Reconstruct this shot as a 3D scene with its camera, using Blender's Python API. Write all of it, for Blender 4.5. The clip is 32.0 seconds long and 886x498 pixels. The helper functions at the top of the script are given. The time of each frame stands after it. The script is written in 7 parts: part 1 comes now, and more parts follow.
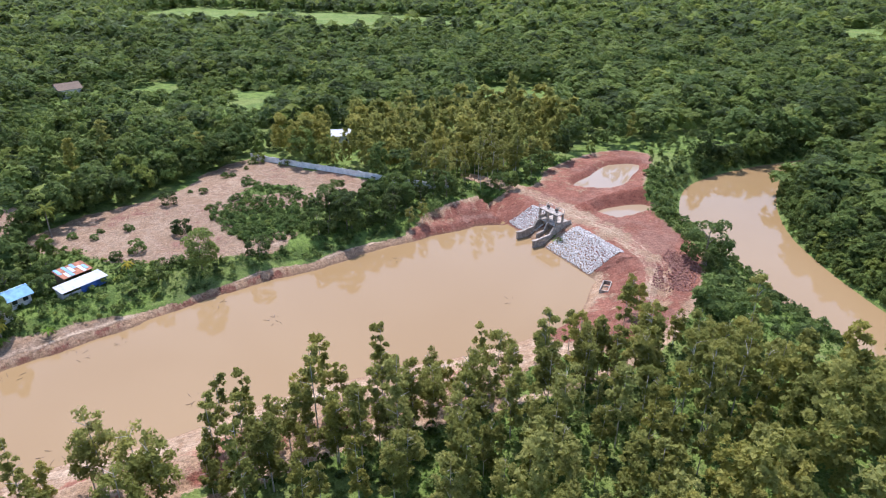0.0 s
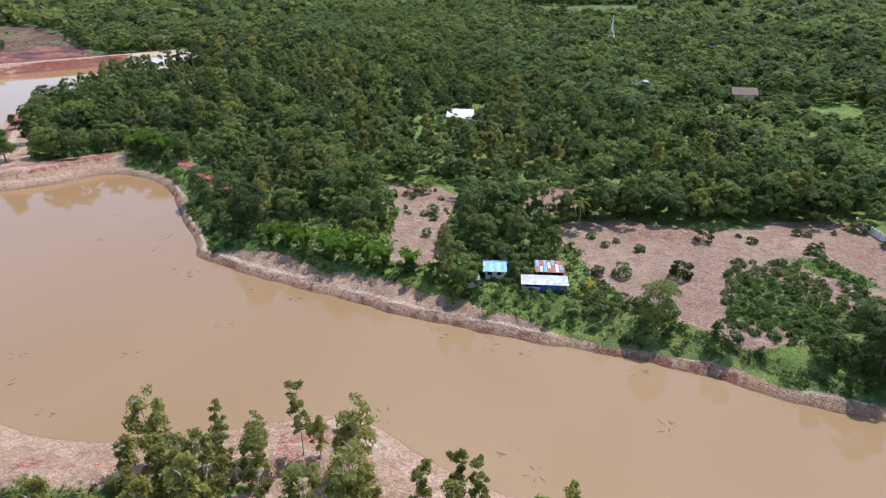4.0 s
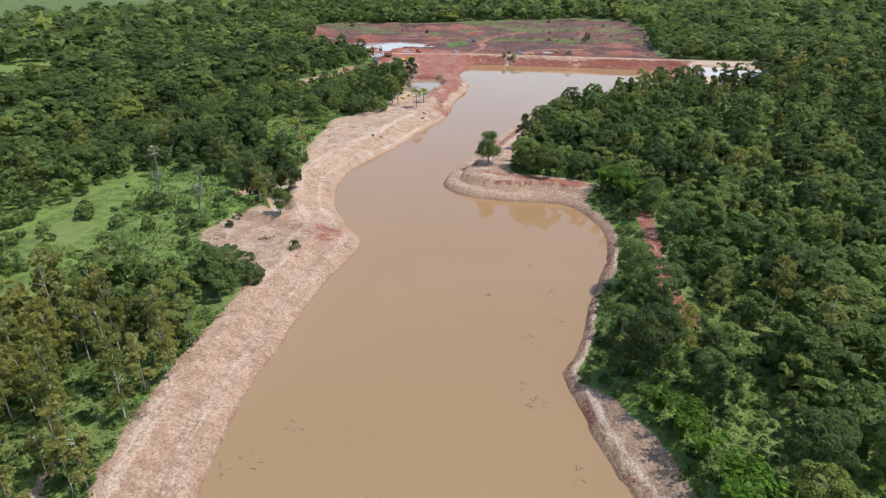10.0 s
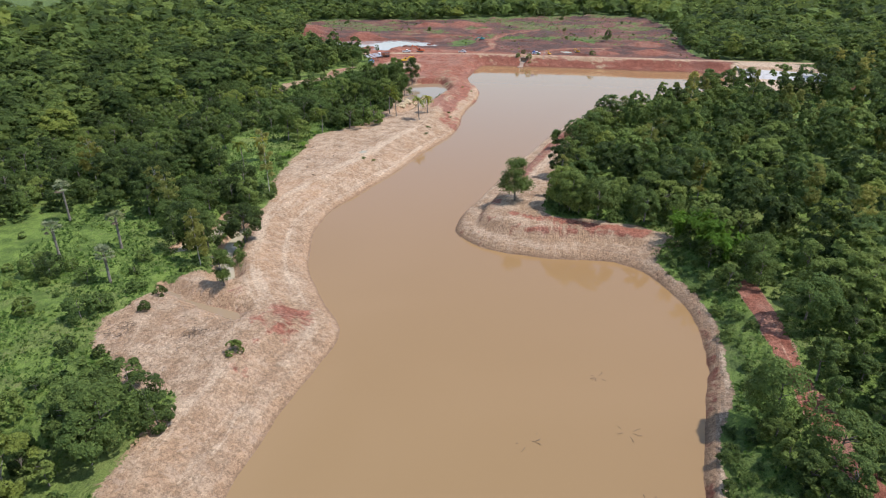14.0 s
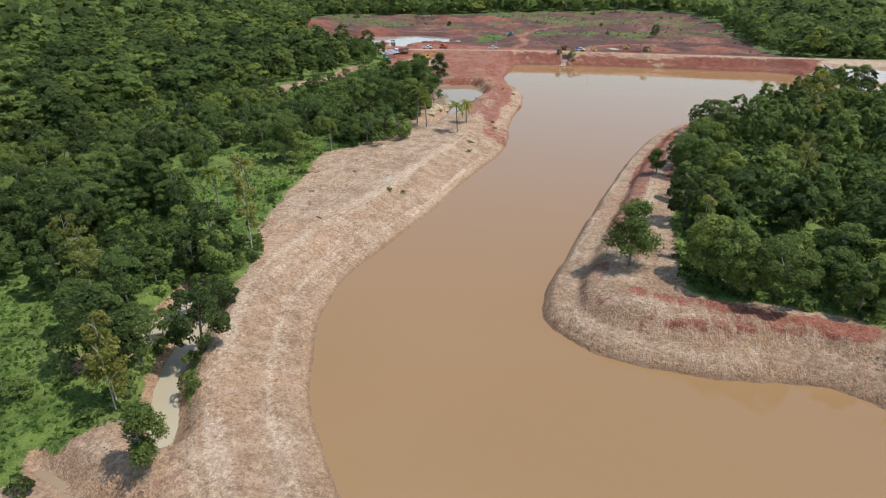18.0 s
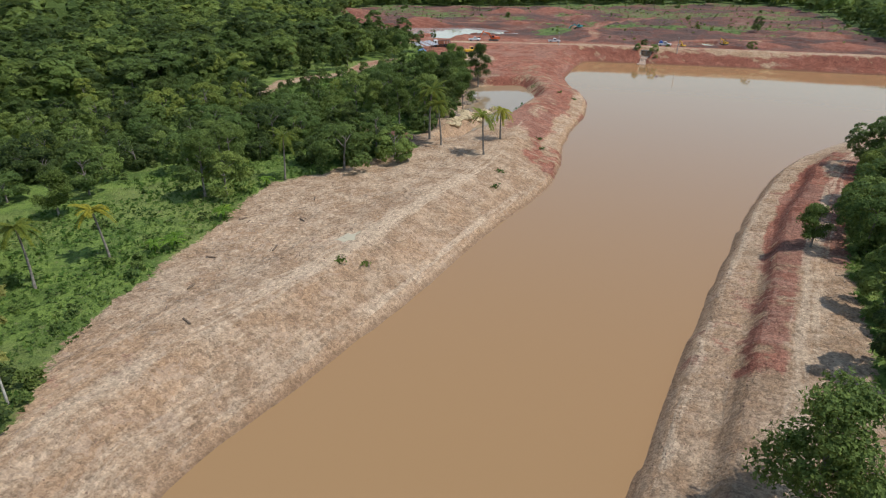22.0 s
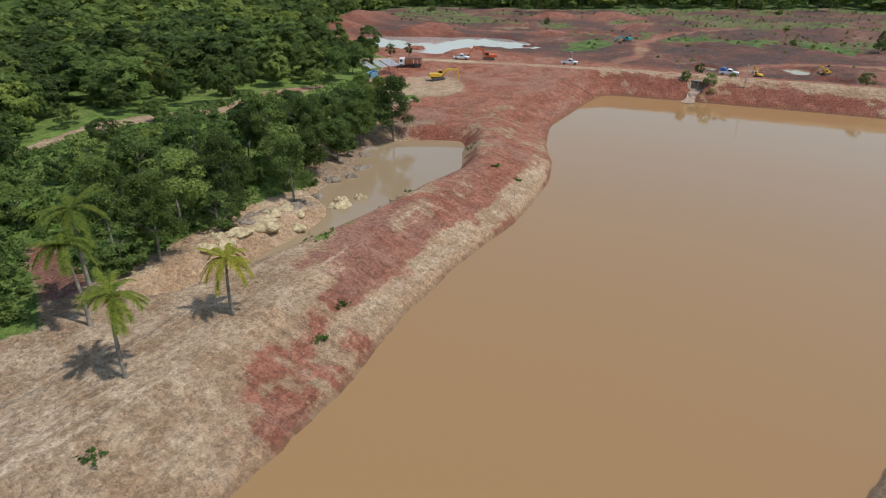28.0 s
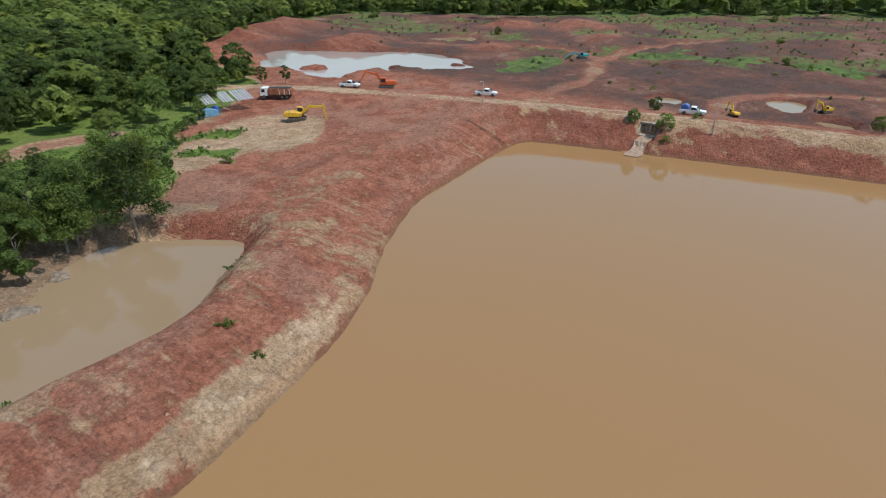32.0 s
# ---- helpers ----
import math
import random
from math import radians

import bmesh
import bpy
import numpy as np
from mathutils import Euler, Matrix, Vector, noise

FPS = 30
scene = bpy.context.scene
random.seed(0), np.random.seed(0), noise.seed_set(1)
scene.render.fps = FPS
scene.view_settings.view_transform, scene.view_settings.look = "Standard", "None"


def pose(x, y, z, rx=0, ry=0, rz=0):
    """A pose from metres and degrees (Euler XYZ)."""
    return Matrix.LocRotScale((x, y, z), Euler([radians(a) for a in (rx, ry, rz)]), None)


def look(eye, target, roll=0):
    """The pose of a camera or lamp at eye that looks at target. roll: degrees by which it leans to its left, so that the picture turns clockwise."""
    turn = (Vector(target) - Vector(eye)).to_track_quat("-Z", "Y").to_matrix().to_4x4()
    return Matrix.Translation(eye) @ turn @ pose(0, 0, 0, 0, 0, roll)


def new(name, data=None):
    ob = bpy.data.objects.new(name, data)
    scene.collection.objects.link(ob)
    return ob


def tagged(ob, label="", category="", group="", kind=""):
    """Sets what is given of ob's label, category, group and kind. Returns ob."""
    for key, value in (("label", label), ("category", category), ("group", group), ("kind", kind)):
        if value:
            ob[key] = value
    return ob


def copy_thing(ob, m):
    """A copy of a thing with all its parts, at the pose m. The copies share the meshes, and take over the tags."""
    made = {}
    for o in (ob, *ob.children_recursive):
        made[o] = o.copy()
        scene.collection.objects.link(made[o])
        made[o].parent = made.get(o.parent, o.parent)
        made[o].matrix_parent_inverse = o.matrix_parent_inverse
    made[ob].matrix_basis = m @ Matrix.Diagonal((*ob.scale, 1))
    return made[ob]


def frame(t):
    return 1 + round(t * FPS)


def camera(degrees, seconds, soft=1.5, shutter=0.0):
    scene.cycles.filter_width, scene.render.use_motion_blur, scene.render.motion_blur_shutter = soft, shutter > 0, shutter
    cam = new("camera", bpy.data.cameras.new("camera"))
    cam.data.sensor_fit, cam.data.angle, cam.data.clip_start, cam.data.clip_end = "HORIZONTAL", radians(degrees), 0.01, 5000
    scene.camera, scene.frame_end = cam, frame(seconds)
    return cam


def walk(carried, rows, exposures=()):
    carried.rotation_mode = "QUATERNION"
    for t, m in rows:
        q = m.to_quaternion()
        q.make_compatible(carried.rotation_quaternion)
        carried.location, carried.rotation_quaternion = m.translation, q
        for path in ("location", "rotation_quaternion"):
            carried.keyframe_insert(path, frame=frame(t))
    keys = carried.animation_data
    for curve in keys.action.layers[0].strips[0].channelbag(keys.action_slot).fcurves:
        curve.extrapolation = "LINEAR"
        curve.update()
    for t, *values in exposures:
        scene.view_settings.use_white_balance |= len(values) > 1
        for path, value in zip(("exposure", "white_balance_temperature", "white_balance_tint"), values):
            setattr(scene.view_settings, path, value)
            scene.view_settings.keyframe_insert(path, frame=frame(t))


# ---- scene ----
cam = camera(70.25, 32.0, soft=1.1)
ROWS = [
    (0.0, -0.00, 0.00, 70.18, -0.45, -25.09, 0.00),
    (0.5, 4.35, 3.90, 70.18, 7.35, -25.09, 0.02),
    (1.0, 8.34, 8.26, 70.19, 14.99, -25.09, 0.01),
    (1.5, 11.85, 13.32, 70.21, 22.71, -25.09, 0.00),
    (2.0, 15.05, 18.83, 70.32, 30.51, -25.08, 0.00),
    (2.5, 17.42, 24.60, 70.36, 38.25, -25.04, -0.00),
    (3.0, 18.79, 30.67, 70.26, 45.98, -25.02, -0.00),
    (3.5, 19.42, 36.98, 70.32, 53.79, -24.98, -0.01),
    (4.0, 19.26, 43.31, 70.38, 61.60, -24.96, -0.03),
    (4.5, 18.06, 49.22, 70.58, 69.29, -24.98, -0.01),
    (6.5, 0.32, 63.98, 71.38, 93.08, -25.18, 0.03),
    (7.0, -5.21, 66.99, 71.55, 98.64, -25.19, 0.03),
    (7.5, -11.18, 69.27, 71.52, 104.11, -25.18, 0.03),
    (8.0, -17.39, 70.86, 71.54, 109.56, -25.16, 0.01),
    (8.5, -23.77, 71.82, 71.59, 111.26, -25.14, -0.00),
    (9.0, -30.36, 72.09, 71.48, 111.28, -25.11, -0.02),
    (9.5, -36.90, 71.81, 70.86, 111.27, -25.10, -0.01),
    (10.0, -43.42, 71.11, 69.96, 111.27, -25.10, -0.01),
    (10.5, -50.15, 70.13, 69.14, 111.30, -25.11, 0.00),
    (11.0, -57.06, 68.90, 68.47, 111.31, -25.12, 0.01),
    (11.5, -64.13, 67.04, 67.77, 111.23, -25.13, 0.01),
    (12.0, -71.31, 64.49, 66.85, 111.16, -25.15, 0.01),
    (12.5, -78.07, 61.29, 65.87, 111.17, -25.18, 0.01),
    (13.0, -84.08, 57.50, 64.81, 111.22, -25.19, 0.01),
    (13.5, -89.52, 53.05, 63.76, 111.30, -25.18, -0.01),
    (14.0, -94.47, 48.14, 62.59, 111.32, -25.17, -0.02),
    (14.5, -99.87, 43.25, 61.28, 111.38, -25.17, -0.04),
    (16.5, -124.03, 26.75, 56.16, 111.71, -25.13, -0.02),
    (17.0, -130.63, 22.79, 54.78, 111.68, -25.10, -0.02),
    (17.5, -137.62, 19.10, 53.19, 111.69, -25.05, -0.03),
    (18.0, -144.80, 15.61, 51.48, 111.76, -25.00, -0.02),
    (18.5, -151.98, 12.04, 49.81, 111.78, -24.95, -0.01),
    (19.0, -159.22, 8.49, 48.19, 111.78, -24.92, 0.00),
    (19.5, -166.41, 5.07, 46.72, 111.65, -24.88, 0.01),
    (20.0, -173.91, 2.60, 45.18, 111.61, -24.84, 0.00),
    (20.5, -181.60, 1.19, 43.56, 111.66, -24.85, -0.00),
    (21.0, -189.21, 0.56, 41.85, 111.73, -24.89, 0.01),
    (21.5, -196.92, 0.73, 40.71, 113.86, -24.95, 0.03),
    (22.0, -204.46, 1.74, 40.26, 117.91, -24.98, 0.05),
    (22.5, -212.10, 2.88, 40.10, 121.80, -24.98, 0.04),
    (23.0, -219.46, 4.12, 39.86, 125.33, -25.01, 0.03),
    (23.5, -227.08, 5.58, 39.78, 126.58, -25.02, 0.02),
    (24.0, -234.92, 6.85, 39.60, 126.58, -25.03, -0.00),
    (24.5, -242.92, 8.13, 39.30, 126.63, -25.03, -0.01),
    (25.0, -250.97, 9.01, 38.75, 126.53, -25.02, -0.01),
    (25.5, -258.88, 8.87, 38.12, 126.44, -25.02, -0.01),
    (27.5, -289.62, 2.64, 37.17, 126.86, -25.11, 0.01),
    (28.0, -296.76, -0.05, 37.02, 126.88, -25.09, -0.00),
    (28.5, -303.95, -2.98, 36.85, 126.87, -25.05, -0.01),
    (29.0, -311.32, -5.37, 36.70, 126.81, -25.04, -0.01),
    (29.5, -318.91, -6.86, 36.60, 126.86, -25.04, -0.01),
    (30.0, -326.51, -7.72, 36.48, 126.91, -25.04, -0.00),
    (30.5, -334.11, -8.03, 36.41, 126.99, -25.03, -0.00),
    (31.0, -341.74, -8.06, 36.34, 127.04, -25.04, 0.00),
    (31.5, -349.46, -7.93, 36.25, 127.07, -25.05, 0.01),
    (32.0, -357.35, -7.81, 36.01, 127.09, -25.06, 0.01),
]
walk(cam, [(t, pose(x, y, z, 90 + pitch, 0, yaw)) for t, x, y, z, yaw, pitch, roll in ROWS],
     [(0.0, 0.80, 5750, 23), (4.5, 0.48, 5650, 23), (9.0, 0.41, 5800, 19), (16.0, 0.27, 6050, 15), (22.0, 0.06, 6150, 11), (32.0, -0.02, 6150, 8)])

# ---- world, sun, exposure ----
SUN_EL, SUN_AZ = radians(61), radians(-14)      # azimuth from +y towards +x
world = bpy.data.worlds.new("sky")
world.use_nodes = True
scene.world = world
wn = world.node_tree.nodes
sky = wn.new("ShaderNodeTexSky")
sky.sky_type, sky.sun_disc = "NISHITA", False
sky.sun_elevation, sky.sun_rotation = SUN_EL, SUN_AZ
sky.dust_density, sky.air_density, sky.ozone_density = 0.9, 1.5, 1.0
wn["Background"].inputs["Strength"].default_value = 0.14
world.node_tree.links.new(sky.outputs[0], wn["Background"].inputs["Color"])
sun_data = bpy.data.lights.new("sun", "SUN")
sun_data.energy, sun_data.angle, sun_data.color = 3.8, radians(0.6), (1.0, 0.955, 0.89)
sun = new("sun", sun_data)
sun_dir = Vector((math.sin(SUN_AZ) * math.cos(SUN_EL), math.cos(SUN_AZ) * math.cos(SUN_EL), math.sin(SUN_EL)))
sun.matrix_world = look(sun_dir * 300, (0, 0, 0))

# ---- materials ----
def mat_nodes(name, rough=0.9, spec=0.2):
    m = bpy.data.materials.new(name)
    m.use_nodes = True
    nt = m.node_tree
    b = nt.nodes["Principled BSDF"]
    b.inputs["Roughness"].default_value = rough
    b.inputs["Specular IOR Level"].default_value = spec
    return m, nt, b


def nd(nt, kind, **vals):
    n = nt.nodes.new(kind)
    for k, v in vals.items():
        setattr(n, k, v)
    return n


def noise_tex(nt, scale, detail=6, rough=0.6, vec=None, distortion=0.0):
    n = nd(nt, "ShaderNodeTexNoise")
    n.inputs["Scale"].default_value, n.inputs["Detail"].default_value = scale, detail
    n.inputs["Roughness"].default_value, n.inputs["Distortion"].default_value = rough, distortion
    if vec is None:
        g = nd(nt, "ShaderNodeNewGeometry")
        vec = g.outputs["Position"]
    nt.links.new(vec, n.inputs["Vector"])
    return n.outputs["Fac"]


def mix(nt, fac, a, b, blend="MIX"):
    n = nd(nt, "ShaderNodeMix", data_type="RGBA", blend_type=blend)
    for sock, v in ((n.inputs[0], fac), (n.inputs[6], a), (n.inputs[7], b)):
        if isinstance(v, bpy.types.NodeSocket):
            nt.links.new(v, sock)
        elif isinstance(v, (int, float)):
            sock.default_value = v
        else:
            sock.default_value = (*v[:3], 1)
    return n.outputs[2]


def calc(nt, op, a, b=0.0, c=0.0):
    n = nd(nt, "ShaderNodeMath", operation=op)
    for i, v in enumerate((a, b, c)):
        if isinstance(v, bpy.types.NodeSocket):
            nt.links.new(v, n.inputs[i])
        else:
            n.inputs[i].default_value = v
    return n.outputs[0]


def step(nt, v, lo, hi):
    n = nd(nt, "ShaderNodeMapRange", interpolation_type="SMOOTHSTEP")
    nt.links.new(v, n.inputs[0])
    n.inputs[1].default_value, n.inputs[2].default_value = lo, hi
    return n.outputs[0]


def attr(nt, name):
    n = nd(nt, "ShaderNodeAttribute", attribute_name=name)
    return n.outputs["Fac"]


def bump(nt, b, h, strength=0.5, dist=0.1):
    n = nd(nt, "ShaderNodeBump")
    n.inputs["Strength"].default_value, n.inputs["Distance"].default_value = strength, dist
    nt.links.new(h, n.inputs["Height"])
    nt.links.new(n.outputs[0], b.inputs["Normal"])


def plain(name, color, rough=0.6, metal=0.0, var=0.25, scale=3.0, spec=0.4):
    """A painted or worn surface with stains at two scales."""
    m, nt, b = mat_nodes(name, rough, spec)
    b.inputs["Metallic"].default_value = metal
    f1, f2 = noise_tex(nt, scale, 4), noise_tex(nt, scale * 9, 3)
    dark = tuple(c * (1 - var) for c in color)
    lite = tuple(min(1, c * (1 + var * 0.6)) for c in color)
    c = mix(nt, step(nt, f1, 0.3, 0.7), dark, lite)
    c = mix(nt, calc(nt, "MULTIPLY", step(nt, f2, 0.45, 0.75), 0.35), c, tuple(x * 0.7 for x in color))
    nt.links.new(c, b.inputs["Base Color"])
    bump(nt, b, f2, 0.15, 0.02)
    return m


def foliage(name, c_dark, c_mid, c_lite, transl=0.25, leaf=3.0, gaps=0.75):
    """Leaves: every tree has its own green, every spray and every leaf a little of its own."""
    m, nt, b = mat_nodes(name, 0.6, 0.10)
    g = nd(nt, "ShaderNodeNewGeometry")
    o = nd(nt, "ShaderNodeObjectInfo")
    tint = calc(nt, "FRACT", calc(nt, "ADD", attr(nt, "tint"), calc(nt, "MULTIPLY", o.outputs["Random"], 0.999)))
    c = mix(nt, step(nt, tint, 0.05, 0.5), c_dark, c_mid)
    c = mix(nt, step(nt, tint, 0.62, 1.0), c, c_lite)
    hue = calc(nt, "FRACT", calc(nt, "MULTIPLY", tint, 17.3))
    c = mix(nt, calc(nt, "MULTIPLY", step(nt, hue, 0.66, 0.95), 0.75), c, mix(nt, 1.0, c, (1.28, 1.10, 0.78), "MULTIPLY"))
    c = mix(nt, calc(nt, "MULTIPLY", step(nt, hue, 0.34, 0.05), 0.75), c, mix(nt, 1.0, c, (0.82, 0.92, 0.95), "MULTIPLY"))
    isl = g.outputs["Random Per Island"]
    c = mix(nt, calc(nt, "MULTIPLY", step(nt, isl, 0.45, 1.0), 0.26), c, c_lite)
    c = mix(nt, calc(nt, "MULTIPLY", step(nt, isl, 0.5, 0.0), 0.3), c, c_dark)
    leaves = nd(nt, "ShaderNodeTexVoronoi")
    leaves.inputs["Scale"].default_value = leaf * 1.45
    nt.links.new(g.outputs["Position"], leaves.inputs["Vector"])
    shade = nd(nt, "ShaderNodeSeparateColor")
    nt.links.new(leaves.outputs["Color"], shade.inputs[0])
    c = mix(nt, calc(nt, "MULTIPLY", step(nt, shade.outputs[0], 0.55, 1.0), 0.42), c, mix(nt, 0.5, c_mid, c_lite))
    c = mix(nt, calc(nt, "MULTIPLY", step(nt, shade.outputs[0], 0.45, 0.0), 0.45), c, mix(nt, 1.0, c_dark, (0.8, 0.8, 0.8), "MULTIPLY"))
    nt.links.new(c, b.inputs["Base Color"])
    tr = nd(nt, "ShaderNodeBsdfTranslucent")
    nt.links.new(mix(nt, 0.4, c, c_lite), tr.inputs["Color"])
    ms = nd(nt, "ShaderNodeMixShader")
    ms.inputs[0].default_value = transl
    nt.links.new(b.outputs[0], ms.inputs[1])
    nt.links.new(tr.outputs[0], ms.inputs[2])
    # gaps between the leaves of a spray
    solid = ms
    if gaps < 1:
        solid = nd(nt, "ShaderNodeMixShader")
        nt.links.new(calc(nt, "LESS_THAN", leaves.outputs["Distance"], 0.84 - gaps * 0.22), solid.inputs[0])
        nt.links.new(nd(nt, "ShaderNodeBsdfTransparent").outputs[0], solid.inputs[1])
        nt.links.new(ms.outputs[0], solid.inputs[2])
    nt.links.new(solid.outputs[0], nt.nodes["Material Output"].inputs["Surface"])
    bump(nt, b, calc(nt, "ADD", leaves.outputs["Distance"], shade.outputs[1]), 0.8, 0.22)
    return m


def water_mat(name, color, color2, rough=0.06, west=None):
    m, nt, b = mat_nodes(name, rough, 0.5)
    b.inputs["IOR"].default_value = 1.33
    f = noise_tex(nt, 0.012, 3, 0.5, distortion=0.6)
    c = mix(nt, step(nt, f, 0.35, 0.65), color, color2)
    if west:    # redder water colour towards the dam
        geo = nd(nt, "ShaderNodeNewGeometry")
        sep = nd(nt, "ShaderNodeSeparateXYZ")
        nt.links.new(geo.outputs["Position"], sep.inputs[0])
        c = mix(nt, step(nt, calc(nt, "ADD", sep.outputs[0], calc(nt, "MULTIPLY", f, 60)), -60, -260), c, west)
    nt.links.new(c, b.inputs["Base Color"])
    r = noise_tex(nt, 0.9, 4, 0.6)
    bump(nt, b, r, 0.05, 0.05)
    return m


def cells(nt, scale, vec=None):
    """Crumbs: distance to the middle of each, and a value of its own."""
    v = nd(nt, "ShaderNodeTexVoronoi")
    v.inputs["Scale"].default_value = scale
    if vec is None:
        vec = nd(nt, "ShaderNodeNewGeometry").outputs["Position"]
    nt.links.new(vec, v.inputs["Vector"])
    sep = nd(nt, "ShaderNodeSeparateColor")
    nt.links.new(v.outputs["Color"], sep.inputs[0])
    return v.outputs["Distance"], sep.outputs[0]


def ground_mat():
    m, nt, b = mat_nodes("soil_and_grass", 0.95, 0.15)
    grass, red, pale, alng, away, waste_shade = (attr(nt, n) for n in ("grass", "red", "pale", "along", "away", "waste_shade"))
    n1, n2, n3, n4 = noise_tex(nt, 0.05, 5), noise_tex(nt, 0.32, 9, 0.66), noise_tex(nt, 1.7, 8, 0.7), noise_tex(nt, 6, 4, 0.7)

    def lines(u, v, detail, rough):
        comb = nd(nt, "ShaderNodeCombineXYZ")
        nt.links.new(calc(nt, "MULTIPLY", alng, u), comb.inputs[0])
        nt.links.new(calc(nt, "MULTIPLY", away, v), comb.inputs[1])
        return noise_tex(nt, 1.0, detail, rough, comb.outputs[0])
    tracks, rills, teeth = lines(0.07, 1.1, 6, 0.62), lines(0.55, 0.10, 6, 0.68), lines(0.9, 0.10, 6, 0.66)
    crumb_d, crumb = cells(nt, 2.3)
    grit_d, grit = cells(nt, 6.0)
    slope = calc(nt, "ADD", calc(nt, "MULTIPLY", step(nt, away, 4.6, 5.8), step(nt, away, 11.5, 9.8)), calc(nt, "MULTIPLY", calc(nt, "MULTIPLY", step(nt, away, 0.15, 0.6), step(nt, away, 4.2, 3.0)), 0.8))
    # bare soil: tan and red, in patches with sharp ragged edges
    tan = mix(nt, step(nt, n2, 0.38, 0.62), (0.305, 0.197, 0.114), (0.420, 0.300, 0.190))
    tan = mix(nt, calc(nt, "MULTIPLY", step(nt, n1, 0.5, 0.68), 0.6), tan, (0.43, 0.27, 0.15))
    rd = mix(nt, step(nt, n2, 0.36, 0.62), (0.195, 0.067, 0.039), (0.325, 0.135, 0.083))
    rd = mix(nt, calc(nt, "MULTIPLY", step(nt, n1, 0.50, 0.62), 0.5), rd, (0.30, 0.175, 0.12))
    redm = step(nt, calc(nt, "ADD", red, calc(nt, "MULTIPLY", calc(nt, "SUBTRACT", calc(nt, "ADD", calc(nt, "MULTIPLY", n1, 0.8), calc(nt, "ADD", calc(nt, "MULTIPLY", n2, 0.8), calc(nt, "MULTIPLY", rills, 0.4))), 1.0), 1.5)), 0.40, 0.60)
    soil = mix(nt, redm, tan, rd)
    churned = calc(nt, "ADD", calc(nt, "MULTIPLY", n1, 1.0), calc(nt, "ADD", n2, calc(nt, "MULTIPLY", n3, 0.5)))
    dark = calc(nt, "MULTIPLY", waste_shade, calc(nt, "ADD", 0.52, calc(nt, "MULTIPLY", step(nt, churned, 1.12, 1.34), 0.48)))
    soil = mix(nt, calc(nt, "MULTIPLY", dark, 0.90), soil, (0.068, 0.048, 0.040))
    soil = mix(nt, calc(nt, "MULTIPLY", calc(nt, "MULTIPLY", waste_shade, step(nt, churned, 1.14, 0.98)), 0.45), soil, (0.235, 0.155, 0.125))
    palem = calc(nt, "MULTIPLY", step(nt, calc(nt, "ADD", pale, calc(nt, "MULTIPLY", calc(nt, "SUBTRACT", calc(nt, "ADD", calc(nt, "MULTIPLY", tracks, 1.1), calc(nt, "ADD", calc(nt, "MULTIPLY", n3, 0.5), calc(nt, "MULTIPLY", n2, 0.5))), 1.05), 1.5)), 0.40, 0.90), 0.85)
    soil = mix(nt, palem, soil, (0.505, 0.378, 0.250))
    geo = nd(nt, "ShaderNodeNewGeometry")
    sep = nd(nt, "ShaderNodeSeparateXYZ")
    nt.links.new(geo.outputs["True Normal"], sep.inputs[0])
    steep = step(nt, sep.outputs[2], 0.96, 0.86)
    soil = mix(nt, calc(nt, "MULTIPLY", steep, 0.55), soil, mix(nt, redm, (0.370, 0.232, 0.130), (0.18, 0.06, 0.037)))
    # washed rills and the marks of the digger's teeth down the slopes
    # shade inside these grooves is put into the soil colour
    cut = calc(nt, "MULTIPLY", calc(nt, "ADD", calc(nt, "MULTIPLY", step(nt, rills, 0.52, 0.62), 0.13), calc(nt, "MULTIPLY", step(nt, teeth, 0.55, 0.61), 0.30)), slope)
    soil = mix(nt, cut, soil, mix(nt, redm, (0.19, 0.115, 0.068), (0.115, 0.040, 0.026)))
    crust = calc(nt, "MULTIPLY", calc(nt, "MULTIPLY", step(nt, rills, 0.47, 0.40), 0.14), slope)
    soil = mix(nt, crust, soil, mix(nt, redm, (0.52, 0.385, 0.27), (0.42, 0.27, 0.20)))
    # crumbs and grit
    lum = calc(nt, "ADD", calc(nt, "MULTIPLY", n3, 1.3), calc(nt, "ADD", calc(nt, "MULTIPLY", crumb, 0.46), calc(nt, "ADD", calc(nt, "MULTIPLY", grit, 0.50), calc(nt, "MULTIPLY", n4, 0.7))))
    lum = calc(nt, "ADD", 1.0, calc(nt, "MULTIPLY", calc(nt, "SUBTRACT", lum, 1.47), 0.8))
    lum = calc(nt, "MAXIMUM", calc(nt, "MINIMUM", lum, 1.5), 0.4)
    grey = nd(nt, "ShaderNodeCombineColor")
    for k in range(3):
        nt.links.new(lum, grey.inputs[k])
    soil = mix(nt, 1.0, soil, grey.outputs[0], "MULTIPLY")
    # pale smears of dried mud, dark damp hollows
    st = noise_tex(nt, 0.42, 9, 0.66, distortion=0.9)
    st = calc(nt, "MULTIPLY", step(nt, st, 0.55, 0.60), calc(nt, "ADD", 0.10, calc(nt, "MULTIPLY", step(nt, n1, 0.42, 0.6), 0.22)))
    st = calc(nt, "MULTIPLY", st, calc(nt, "SUBTRACT", 1.0, calc(nt, "MULTIPLY", redm, 0.7)))
    soil = mix(nt, st, soil, mix(nt, redm, (0.525, 0.395, 0.280), (0.40, 0.235, 0.165)))
    dk = step(nt, noise_tex(nt, 0.8, 9, 0.72, distortion=0.4), 0.58, 0.64)
    soil = mix(nt, calc(nt, "MULTIPLY", dk, 0.34), soil, mix(nt, redm, (0.19, 0.120, 0.078), (0.12, 0.044, 0.030)))
